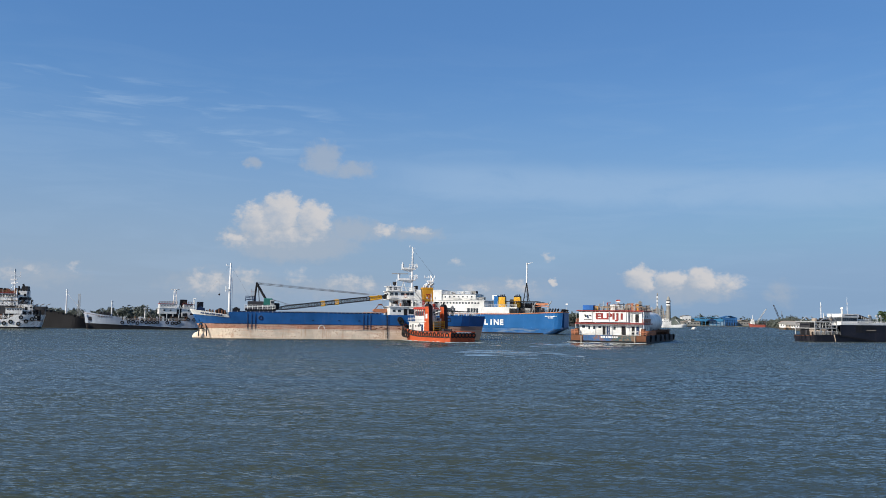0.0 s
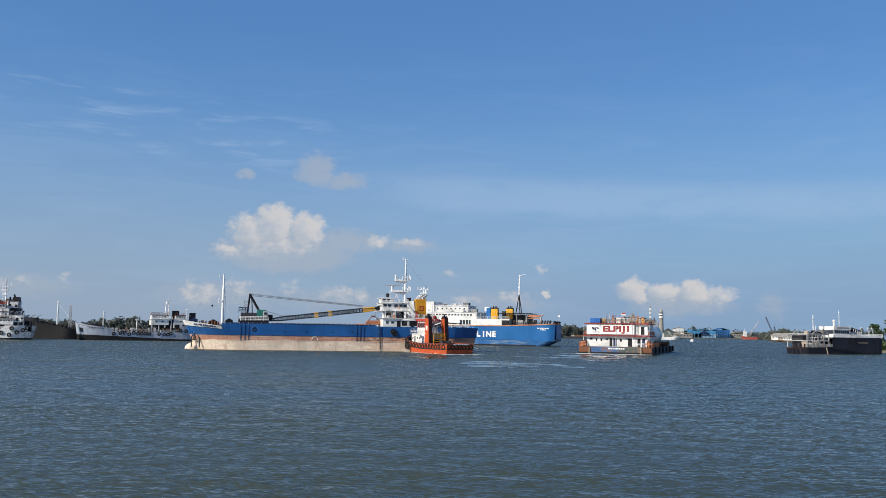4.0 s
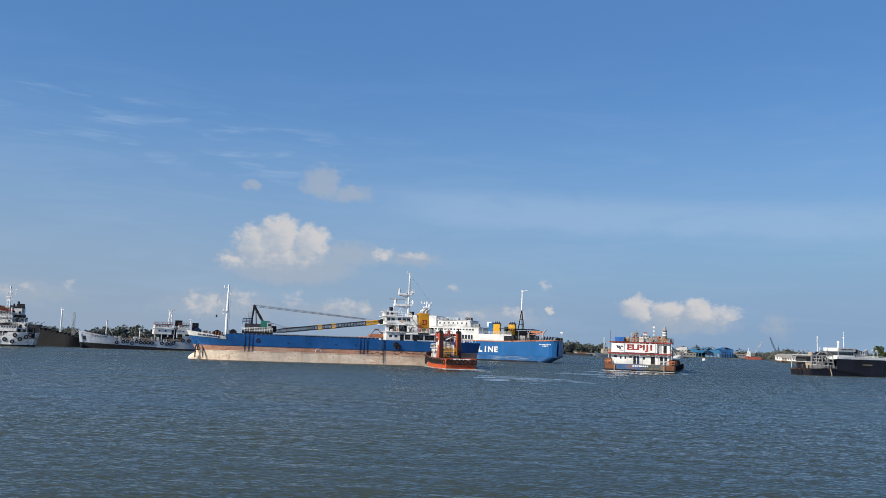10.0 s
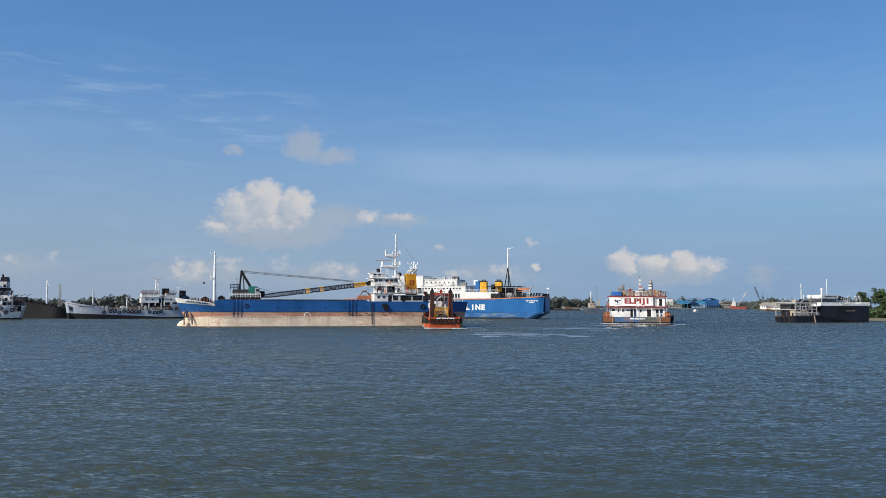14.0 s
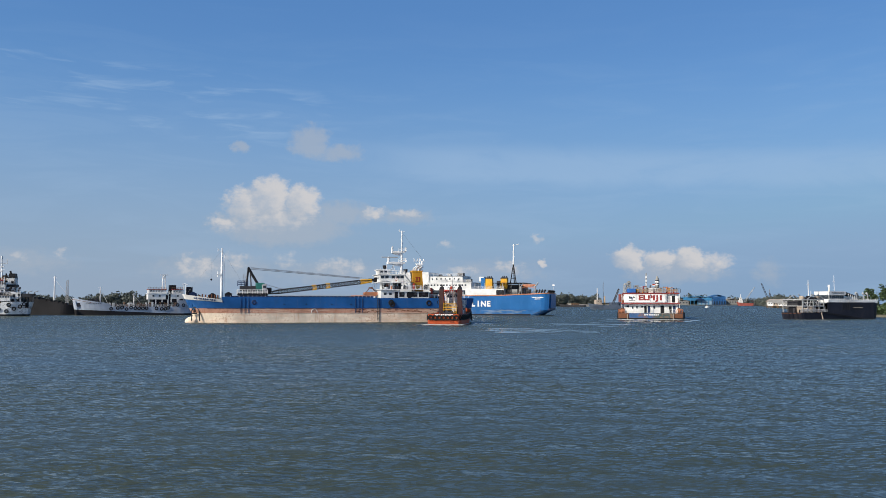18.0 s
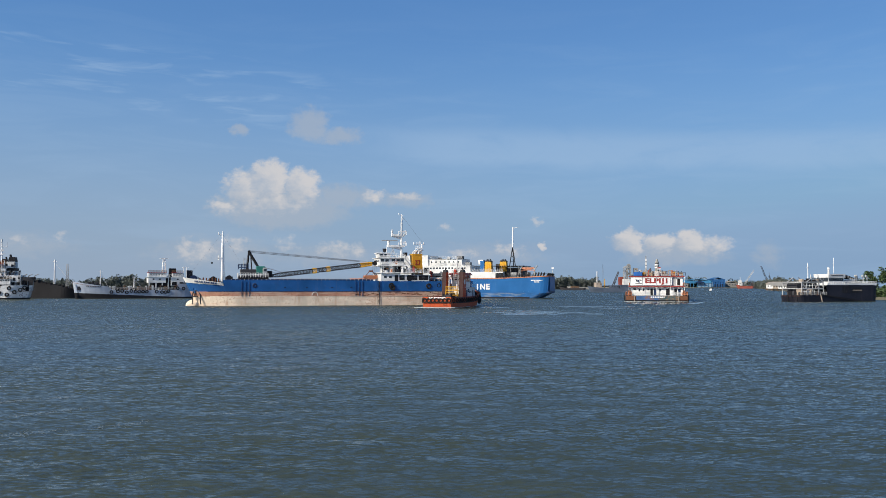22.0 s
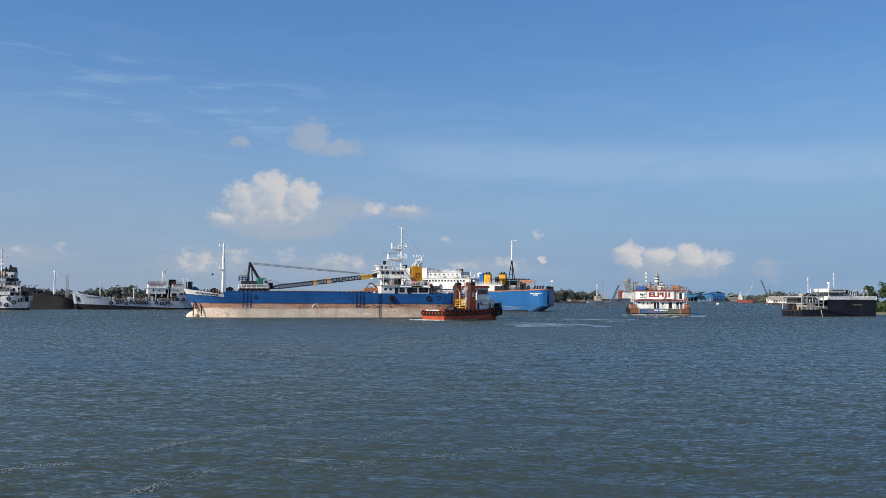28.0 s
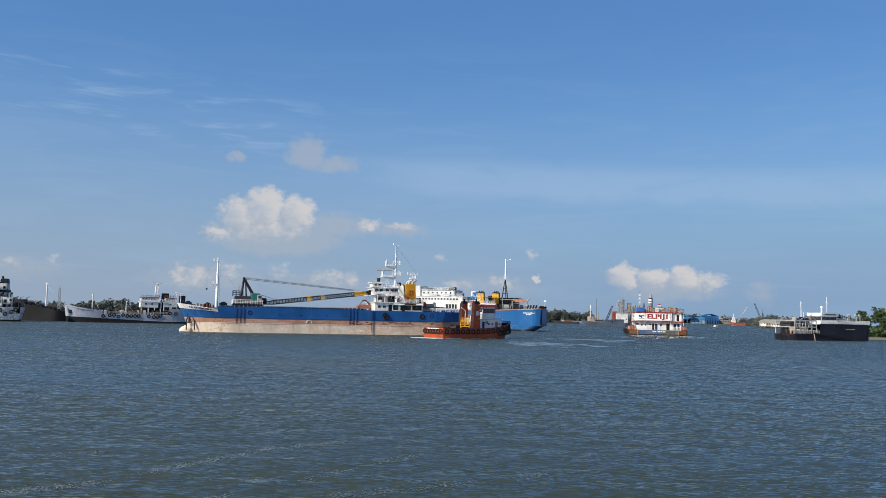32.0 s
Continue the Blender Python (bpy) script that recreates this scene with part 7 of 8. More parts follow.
# ---- landing craft at the overgrown bank ----
def landing_craft():
    ship = thing("landing_craft", "black-hulled landing craft with a white wheelhouse and an open deck frame", "landing craft")
    form = dict(xs=-28.0, xb=28.0, beam=12, depth=5, rake_b=1.6, rake_s=0.8, bow_len=3.5, stern_len=4, stern_w=0.8, full=0.3,
                stations=[0, .01, .03, .06, .1, .2, .3, .4, .5, .58, .62, .6440, .6455, .7, .8, .9, .94, .96, .975, .985, .993, 1])
    top = hull_rings(z0=-1, ztop=lambda x: 5.4 if x < 8.1 else 2.1, **form)
    thicken(part("hull", skin(top), M["navy"], ship))
    part("deck", deck_plate(top, lambda x: 1.9), M["rust"], ship)
    part("upper_deck", box(bmesh.new(), -28.3, 7.9, -5.6, 5.6, 5.1, 5.35, 0.03), M["grey"], ship)
    bm = bmesh.new()
    for x0 in (10.5, 14, 18, 22, 25.5):
        for y0 in (5.4, -5.4):
            rod(bm, (x0, y0, 1.9), (x0, y0, 6.3), 0.2, seg=6)
        rod(bm, (x0, 5.4, 6.3), (x0, -5.4, 6.3), 0.2, seg=6), rod(bm, (x0, 5.4, 4.2), (x0, -5.4, 4.2), 0.13, seg=6)
    for y0 in (5.4, -5.4):
        for z0 in (4.2, 6.3):
            rod(bm, (10.5, y0, z0), (25.5, y0, z0), 0.2, seg=6)
        rod(bm, (25.5, y0, 6.3), (22, y0, 4.2), 0.14, seg=5), rod(bm, (10.5, y0, 6.4), (14.5, y0, 8.0), 0.16, seg=5), rod(bm, (18, y0, 6.3), (14, y0, 4.2), 0.14, seg=5)
        rod(bm, (22, y0, 6.4), (18, y0, 7.8), 0.16, seg=5), rod(bm, (18, y0, 7.8), (14, y0, 6.4), 0.16, seg=5)
    part("deck_frame", bm, M["pale_grey"], ship, "weathered pale steel frame over the open deck")
    for x0, x1, y0, z1 in ((23.4, 24.6, 3.0, 4.2), (19.5, 20.6, 3.2, 3.6), (15.6, 16.8, 2.8, 4.3), (11.0, 12.8, 3.0, 4.2)):
        part("deck_store", box(bmesh.new(), x0, x1, y0 - 1.5, y0 + 1.4, 1.9, z1, 0.08), M["thatch" if x0 > 15 else "hulk"], ship)
    bm = rail(bmesh.new(), [(27, 5.5, 2.1), (6, 5.8, 2.1)], 1.0, 3, 1.4, 0.06)
    part("railing", bm, M["pale_grey"], ship)
    for x0, x1, z1, mat in ((22, 24, 4.2, "black"), (17.6, 19.6, 5.0, "charcoal"), (8.0, 10.6, 4.4, "black"), (13.0, 15.6, 3.6, "rust"), (6.2, 8, 5.0, "charcoal")):
        part("deck_gear", box(bmesh.new(), x0, x1, -3.5, 1.2, 1.9, z1, 0.15), M[mat], ship)
    part("deck_shelter", box(bmesh.new(), 8.5, 23.0, -5.0, 0.8, 1.9, 5.9, 0.1), M["charcoal"], ship, "dark shelter under the deck frame")
    part("deck_awning", box(bmesh.new(), 11.5, 17.5, -5.2, 1.2, 6.0, 6.15, 0.03), M["thatch"], ship, "pale sheet over the deck frame")
    clutter = random.Random(31)
    for k in range(26):
        x0, y0 = clutter.uniform(6.5, 25.5), clutter.uniform(1.0, 5.0)
        l, w, h = clutter.uniform(0.5, 1.9), clutter.uniform(0.4, 1.0), clutter.uniform(0.5, 2.2)
        part("deck_cargo", box(bmesh.new(), x0, x0 + l, y0, y0 + w, 1.9, 1.9 + h, 0.06), M[clutter.choice(("black", "charcoal", "hulk", "thatch", "rust", "charcoal", "black"))], ship)
    bm = bmesh.new()
    for a, b in ((9.6, 11.2), (13.8, 12.4), (16.0, 18.6), (21.6, 19.4), (23.0, 25.2), (17.2, 15.0)):
        rod(bm, (a, 5.3, 2.2), (b, 5.3, 6.3), 0.09, seg=4)
    rod(bm, (9.0, 5.3, 3.1), (25.5, 5.3, 3.3), 0.08, seg=4), rod(bm, (9.0, 5.3, 5.1), (25.5, 5.3, 5.3), 0.08, seg=4)
    part("frame_bracing", bm, M["white"], ship)
    for x0, l in ((11.0, 1.2), (12.8, 0.9), (16.4, 1.4), (19.8, 0.8), (21.6, 1.2)):
        part("roof_cargo", box(bmesh.new(), x0, x0 + l, 1.5, 3.6, 6.4, 6.4 + 0.8 * l, 0.08), M[clutter.choice(("black", "charcoal", "thatch"))], ship)
    bm = bmesh.new()
    rod(bm, (14.2, 0, 2), (14.2, 0, 12.6), 0.26, 0.16, 8), rod(bm, (13.5, 0, 11.2), (14.9, 0, 11.2), 0.1), rod(bm, (13.2, 0.6, 2), (13.2, 0.6, 9), 0.14)
    part("foremast", bm, M["clean_white"], ship)
    ramp = prism(bmesh.new(), [(13.0, 2.45), (-15.5, 0.25), (-15.5, -0.05), (13.0, 2.05)], 6.1, 6.5, "y")
    part("gangway", ramp, M["hulk"], ship, "long grey gangway along the side down to the water")
    for k in range(3):
        part("mooring_chain", rod(bmesh.new(), (28.4 + 0.4 * k, 4.5 - 2 * k, 2.2), (29.6 + 0.2 * k, 4.8 - 2 * k, -0.3), 0.16, seg=5), M["black"], ship)
    part("fender_post", rod(bmesh.new(), (13.4, 6.2, 2.1), (13.2, 6.9, -0.4), 0.2, seg=5), M["thatch"], ship)
    house = part("wheelhouse", taper(bmesh.new(), (-7.6, 3.8, -3.4, 3.4), (-7.2, 4.2, -3.4, 3.4), 5.3, 8.0), M["white"], ship)
    part("wheelhouse_top", taper(bmesh.new(), (-7.4, 4.7, -4.0, 4.0), (-7.2, 4.9, -4.1, 4.1), 7.85, 9.0), M["clean_white"], ship)
    part("house_support", box(bmesh.new(), 8.3, 10.2, -4.6, 4.4, 2, 5.2, 0.05), M["charcoal"], ship)
    pane = box_mesh("window", 0.72, 0.14, 1.1, M["glass"])
    windows(house, pane, [(3.2 - 1.5 * k, 3.42, 7.1) for k in range(7)])
    windows(house, box_mesh("window", 0.1, 1.0, 1.1, M["glass"]), [(4.08, -2.6 + 1.3 * k, 7.1) for k in range(5)])
    spots, x0, marks = [], 2.6, random.Random(16)
    while x0 > -5.6:
        wide = marks.uniform(0.16, 0.3)
        spots.append((x0, 4.07, 8.5, wide, 0.28, 0))
        x0 -= (wide + 0.12) / 0.585
    bars(ship, M["charcoal"], spots, "dark bar of unreadable writing")
    part("house_deck_edge", box(bmesh.new(), -9.6, 5.4, -4.4, 4.4, 5.35, 5.5, 0.02), M["clean_white"], ship)
    for k in range(5):
        part("awning_post", rod(bmesh.new(), (-10.6 - 1.5 * k, 3.0, 5.3), (-10.6 - 1.5 * k, 3.0, 8.3 - 0.22 * k), 0.14, seg=5), M["white"], ship)
    part("after_house", box(bmesh.new(), -16.5, -9.8, -2.4, 2.6, 5.3, 7.2, 0.05), M["white"], ship, "low white house under the awning")
    part("white_bulwark", box(bmesh.new(), -27.6, 7.8, 5.5, 5.62, 5.3, 6.2, 0.02), M["white"], ship)
    part("after_shade", prism(bmesh.new(), [(-7.5, 9.0), (-9.4, 8.7), (-17, 7.5), (-17, 7.3), (-7.5, 8.3)], -2.6, 3.0, "y"), M["charcoal"], ship, "dark awning aft of the wheelhouse")
    bm = rail(bmesh.new(), [(7.5, 5.6, 5.4), (-28, 5.6, 5.4)], 1.1, 3, 1.3, 0.08)
    part("upper_rail", bm, M["clean_white"], ship)
    part("bulwark_band", box(bmesh.new(), -27.6, -7, 5.62, 5.75, 5.3, 6.0, 0.02), M["white"], ship)
    bm = bmesh.new()
    rod(bm, (-4.4, 0, 9), (-4.4, 0, 14.4), 0.14, 0.08), rod(bm, (-5.2, 0, 12.4), (-3.6, 0, 12.4), 0.08)
    part("main_mast", bm, M["clean_white"], ship)
    bm = bmesh.new()
    rod(bm, (-0.6, 0, 9), (-0.6, 0, 10.6), 0.5, 0.4, 10), rod(bm, (-0.6, 0, 10.6), (-0.6, 0, 11.2), 0.7, 0.5, 10)
    part("radar_dome", bm, M["white"], ship)
    for x0, y0 in ((-16.5, 3), (-18, 2.5), (-21.5, 3.2), (-24.5, 3), (-26, 2)):
        bm = bmesh.new()
        rod(bm, (x0, y0, 5.3), (x0, y0, 8.0), 0.24, seg=8), rod(bm, (x0, y0, 8.0), (x0 + 0.9, y0, 8.5), 0.42, seg=8)
        part("ventilator", bm, M["pale_grey"], ship)
    for x0 in (-2.6, -4.2, -5.8, -7.4):
        piece("opening", box_mesh("opening", 0.7, 0.1, 2.2, M["black"]), ship, pose(x0, 6.0, 4.0))
    part("name_bars", box(bmesh.new(), -16.4, -9.6, 5.98, 6.03, 3.6, 3.85, 0), M["thatch"], ship, "pale row of unreadable letters")
    part("side_opening", box(bmesh.new(), -17, -9, 5.97, 6.01, 2.9, 4.7, 0), M["black"], ship)
    return ship


lct = landing_craft()
squeeze(lct, 0.585, 0.8)
lct.matrix_basis = pose(127.6, 281, 0, 0, 0, 200)


# ---- far things on the river and its banks ----
def clump_mesh(bm, rng, centre, rx, ry, rz, count, size):
    """Leaf clumps: small tilted faces scattered through a lumpy crown."""
    lumps = [(Vector((rng.uniform(-.6, .6) * rx, rng.uniform(-.6, .6) * ry, rng.uniform(-.4, .6) * rz)), rng.uniform(.35, .6)) for _ in range(6)]
    for _ in range(count):
        lump, w = rng.choice(lumps)
        d = Vector((rng.gauss(0, 1), rng.gauss(0, 1), rng.gauss(0, 1))).normalized() * rng.uniform(0.55, 1.0)
        p = Vector(centre) + lump + Vector((d.x * rx * w, d.y * ry * w, d.z * rz * w))
        s = size * rng.uniform(0.5, 1.3)
        q = Euler((rng.uniform(-1, 1), rng.uniform(-1, 1), rng.uniform(0, 6))).to_matrix()
        bm.faces.new([bm.verts.new(p + q @ Vector((a * s, b * s, c * s))) for a, b, c in ((-.6, -.4, 0), (.5, -.5, .1), (.7, .4, 0), (-.1, .7, .15))])


def woods(name, front, rows, gap, h0, h1, seed, label, count=70, mat="hazed_leaf"):
    """A far belt of trees along a line."""
    bm = bmesh.new()
    rng = random.Random(seed)
    for a, b in zip(front, front[1:]):
        length = math.hypot(b[0] - a[0], b[1] - a[1])
        for k in range(max(1, int(length / gap))):
            for row in range(rows):
                t = (k + rng.random()) / max(1, int(length / gap))
                x, y = a[0] + (b[0] - a[0]) * t, a[1] + (b[1] - a[1]) * t + row * gap * 1.3
                h = rng.uniform(h0, h1) * (0.7 + 0.5 * noise.noise((x * 0.02, y * 0.02, seed)))
                w = h * rng.uniform(0.3, 0.5)
                rod(bm, (x, y, 0), (x, y, h * 0.7), h * 0.02, h * 0.01, 4)
                clump_mesh(bm, rng, (x, y, h * 0.55), w * 1.15, w * 1.15, h * 0.55, int(count * 2.3), h * 0.085)
    ob = new(name, to_mesh(name, bm, M[mat]))
    return tagged(ob, label, "trees", kind="stuff")


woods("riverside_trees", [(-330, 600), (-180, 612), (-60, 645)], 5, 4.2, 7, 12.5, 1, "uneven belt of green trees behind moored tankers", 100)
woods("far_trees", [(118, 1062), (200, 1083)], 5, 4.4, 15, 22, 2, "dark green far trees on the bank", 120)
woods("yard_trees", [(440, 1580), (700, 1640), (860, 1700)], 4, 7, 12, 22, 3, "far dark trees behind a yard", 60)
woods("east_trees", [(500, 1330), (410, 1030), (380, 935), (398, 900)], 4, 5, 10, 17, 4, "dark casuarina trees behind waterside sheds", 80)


def bank_tree(x, y, h, seed):
    rng = random.Random(seed)
    tree = thing("tree", "dense green riverside tree", "tree", "trees on the near bank")
    tree.matrix_basis = pose(x, y, 0.8)
    bm = bmesh.new()
    rod(bm, (0, 0, -0.3), (0.2, 0, h * 0.45), h * 0.035, h * 0.022, 8)
    for k in range(6):
        a = k * 1.05 + rng.random()
        rod(bm, (0.2, 0, h * (0.25 + 0.04 * k)), (math.cos(a) * h * 0.24, math.sin(a) * h * 0.24, h * (0.55 + 0.05 * k)), h * 0.015, h * 0.006, 5)
    part("trunk", bm, M["bark"], tree)
    bm = bmesh.new()
    for k in range(7):
        a = k * 0.9 + rng.random()
        r = h * rng.uniform(0.05, 0.26)
        clump_mesh(bm, rng, (math.cos(a) * r, math.sin(a) * r, h * rng.uniform(0.28, 0.78)), h * 0.2, h * 0.2, h * 0.19, 230, h * 0.045)
    part("crown", bm, M["leaf"], tree)
    return tree


for k, (x, y, h) in enumerate(((161, 324, 6), (165, 330, 8), (170, 322, 9.5), (177, 330, 11.5), (184, 324, 11), (174, 345, 11), (192, 336, 13), (186, 352, 13), (203, 330, 12))):
    bank_tree(x, y, h, 40 + k)
bm = bmesh.new()
rng = random.Random(77)
for k in range(300):
    t = rng.random()
    x, y = 156 + 50 * t + rng.uniform(-2, 2), 318 - 18 * t + rng.uniform(0, 14)
    lift = rng.uniform(0, 1)
    clump_mesh(bm, rng, (x, y, 1.6 + 6.5 * t * lift), 2.6, 2.2, 1.7, 60, 0.6)
tagged(new("undergrowth", to_mesh("undergrowth", bm, M["leaf"])), "low green scrub along the river bank", "bushes", kind="stuff")


def boat_shed():
    shed = thing("boat_shed", "large blue sheet-metal slipway shed on the far bank", "shed")
    for x0, x1, h, mat, depth in ((-38, 14, 15.5, "roof_blue", 30), (14, 38, 18, "shed_deep", 34)):
        part("roof", prism(bmesh.new(), [(x0, h - 3), ((x0 + x1) / 2, h + 0.5), (x1, h - 3), (x1, h - 3.6), ((x0 + x1) / 2, h - 0.2), (x0, h - 3.6)], 0, depth, "y"), M[mat], shed)
        for k in range(9):
            xx = x0 + (x1 - x0) * k / 8
            bm = box(bmesh.new(), xx - 0.5, xx + 0.5, 0, 1, 0, h - 3)
            part("column", bm, M[mat], shed)
        part("front_band", box(bmesh.new(), x0, x1, 0.2, 0.7, h - 8, h - 3.2), M[mat], shed)
        part("back_wall", box(bmesh.new(), x0, x1, depth - 1, depth, 0, h - 3), M["concrete"], shed)
    part("front_wall", box(bmesh.new(), -12, 16, 0.8, 1.4, 0, 12), M["shed_wall"], shed, "pale blue wall panel")
    part("side_wall", box(bmesh.new(), 16, 38, 0.9, 1.5, 6, 15), M["shed_deep"], shed, "deep blue wall panel")
    part("gable", prism(bmesh.new(), [(-16, 9), (-8, 12.5), (0, 9), (0, 8), (-16, 8)], -4, 3, "y"), M["deep_blue"], shed, "dark blue gabled annex")
    part("dark_bay", box(bmesh.new(), 18, 37, 1.2, 1.8, 0, 13), M["charcoal"], shed)
    return shed


shed = boat_shed()
shed.matrix_basis = pose(482, 1565, 1.3, 0, 0, -3)


def gas_plant():
    plant = thing("gas_plant", "grey pipe racks, tanks and towers of a riverside plant", "industrial plant")
    rng = random.Random(14)
    for k in range(9):
        x0, w, h = -20 + 4.6 * k, rng.uniform(3.5, 5), rng.uniform(18, 32)
        bm = bmesh.new()
        for xx in (x0, x0 + w):
            for yy in (0, 6):
                rod(bm, (xx, yy, 0), (xx, yy, h), 0.4, seg=4)
        for z in np.arange(3, h, 3.0):
            box(bm, x0 - 0.3, x0 + w + 0.3, -0.3, 6.3, z, z + 0.6)
            rod(bm, (x0, 0, z - 3), (x0 + w, 0, z), 0.25, seg=4)
            if rng.random() < 0.5:
                box(bm, x0 + 0.6, x0 + w - 0.6, 1, 5, z + 0.6, z + 2.4)
        part("pipe_rack", bm, M[rng.choice(["pale_grey", "steel", "thatch", "pale_grey", "concrete"])], plant)
    for k in range(6):
        x0, h = -18 + 7 * k + rng.uniform(-2, 2), rng.uniform(16, 27)
        bm = bmesh.new()
        rod(bm, (x0, 3, 0), (x0, 3, h), 1.2, 1.2, 12), rod(bm, (x0, 3, h), (x0, 3, h + 1), 1.2, 0.5, 12)
        part("vessel", bm, M[rng.choice(["pale_grey", "white", "steel"])], plant)
    part("red_store", box(bmesh.new(), -25, -18, 8, 16, 0, 15, 0.1), M["dull_red"], plant, "faded red building")
    part("white_store", box(bmesh.new(), -22, -8, -6, 4, 0, 12, 0.1), M["white"], plant)
    part("pale_store", box(bmesh.new(), 4, 22, -6, 4, 0, 9, 0.1), M["white"], plant)
    return plant


plant = gas_plant()
plant.matrix_basis = pose(262, 1130, 1.3)


def chimney():
    stack = thing("chimney", "grey banded chimney tower with a white gallery", "chimney")
    bm = bmesh.new()
    rod(bm, (0, 0, 0), (0, 0, 30), 3.3, 2.6, 16), rod(bm, (0, 0, 37), (0, 0, 42), 2.5, 0.9, 16)
    part("shaft", bm, M["concrete"], stack)
    for z in (30, 33.4):
        bm = bmesh.new()
        rod(bm, (0, 0, z), (0, 0, z + 2.0), 3.0, 3.0, 16)
        part("gallery", bm, M["white"], stack)
        bm = bmesh.new()
        rod(bm, (0, 0, z + 2.0), (0, 0, z + 3.4), 2.6, 2.6, 16)
        part("band", bm, M["charcoal"], stack)
    return stack


stack = chimney()
stack.matrix_basis = pose(283, 1120, -2.2)
bm = lattice(bmesh.new(), (0, 0, 0), (0, 0, 43), 2.6, 0.8, 14, 0.26, (0, 1, 0))
antenna = thing("radio_mast", "thin white and grey lattice radio mast", "mast")
antenna.matrix_basis = pose(268.5, 1120, 1.2)
part("tower", bm, M["pale_grey"], antenna)
bm = bmesh.new()
for z in (26, 31, 36):
    box(bm, -0.9, 0.9, -0.9, 0.9, z, z + 3)
part("antenna_panel", bm, M["clean_white"], antenna)


def small_ship(name, label, category, m, length, beam, h, hull, house, gear):
    ship = thing(name, label, category)
    ship.matrix_basis = m
    form = dict(xs=-length / 2, xb=length / 2, beam=beam, depth=h, rake_b=h * 0.5, rake_s=h * 0.2, bow_len=length * 0.25, stern_len=length * 0.12, stern_w=0.7, full=0.7)
    top = hull_rings(z0=-0.8, ztop=lambda x: h + h * 0.5 * max(0, x / length * 2) ** 2, **form)
    part("hull", skin(top, True), M[hull], ship)
    for x0, x1, z0, z1, mat in house:
        block = part("deckhouse", box(bmesh.new(), x0, x1, -beam * 0.38, beam * 0.38, h - 0.2 + z0, h + z1, 0.1), M[mat], ship)
        for k in range(max(1, int((x1 - x0) / 2))):
            piece("window", WINDOW, block, pose(x0 + 1 + 2 * k, beam * 0.38, h + z1 - 1.1))
            piece("window", WINDOW, block, pose(x0 + 1 + 2 * k, -beam * 0.38, h + z1 - 1.1))
    for a, b, w, mat in gear:
        bm = bmesh.new()
        if w > 0.5:
            lattice(bm, (a[0], a[1], h - 0.3 + a[2]), (b[0], b[1], h + b[2]), w, w * 0.6, 8, 0.16)
        else:
            rod(bm, (a[0], a[1], h - 0.3 + a[2]), (b[0], b[1], h + b[2]), w, w * 0.7, 6)
        part("derrick", bm, M[mat], ship)
    return ship


small_ship("dredger", "grey dredger with yellow posts and a slewed crane boom", "ship", pose(129, 645, 0, 0, 0, 183), 34, 9, 3.0, "dredger_blue",
           [(9, 13.5, 0, 4.2, "thatch"), (-4, 2, 0, 2.2, "dredger_blue"), (-13, -5, 0, 2.6, "dredger_blue"), (-16, -13, 0, 3.8, "white")],
           [((11.8, 0, 0), (11.8, 0, 13), 0.45, "white"), ((7.2, 0, 0), (7.2, 0, 18), 1.4, "grey"), ((0, 0, 1), (-4.8, 0, 12.5), 1.4, "charcoal"), ((6, 0, 0), (6, 0, 7), 0.4, "yellow")])
small_ship("patrol_ship", "white low passenger craft moored off a plant", "ship", pose(247, 960, 0, 0, 0, 0), 30, 8, 3.0, "white",
           [(-13, -2, 0, 4.5, "white"), (-11, -5, 4.5, 6.8, "white")], [((-8, 0, 6), (-8, 0, 14), 0.3, "white"), ((9, 0, 0), (3, 0, 7), 0.25, "white")])
small_boat = small_ship("small_boat", "little white motor boat under way", "boat", pose(208, 738, 0, 0, 0, 40), 8, 3, 1.0, "white",
           [(-2.4, 0.6, 0, 0.9, "white"), (-2.2, 0.2, 0.9, 1.7, "charcoal")], [((-1, 0, 1), (-1, 0, 3.4), 0.12, "charcoal")])
small_ship("red_coaster", "red-hulled coaster with a white house and a leaning derrick", "ship", pose(494, 1385, 0, 0, 0, 172), 24, 9, 4.2, "dull_red",
           [(5, 11, 0, 5, "white"), (6, 10, 5, 9, "white")], [((8, 0, 9), (8, 0, 15), 0.4, "white"), ((2, 0, 2), (-14, 0, 26), 1.8, "pale_grey")])
small_ship("dark_coaster", "dark rusty coaster with a cargo crane", "ship", pose(536, 1400, 0, 0, 0, 176), 46, 12, 7, "charcoal",
           [(-20, -13, 0, 6, "charcoal")], [((-2, 0, 0), (10, 0, 30), 2.2, "charcoal"), ((-6, 0, 0), (-3, 0, 14), 2.5, "charcoal"), ((-3, 0, 12), (-3, 0, 20), 0.5, "grey")])
small_ship("moored_lighter", "long low dark lighter lying before far trees", "barge", pose(138, 900, 0, 0, 0, 180), 26, 8, 2.2, "charcoal",
           [(-6, 2, 0, 1.8, "brown")], [((5, 0, 0), (5, 0, 6), 0.2, "grey")])
small_ship("moored_lighter", "long low dark lighter lying before far trees", "barge", pose(185, 1045, 0, 0, 0, 180), 60, 10, 2.6, "concrete",
           [(-20, -8, 0, 2.2, "charcoal")], [((10, 0, 0), (10, 0, 7), 0.2, "grey")])


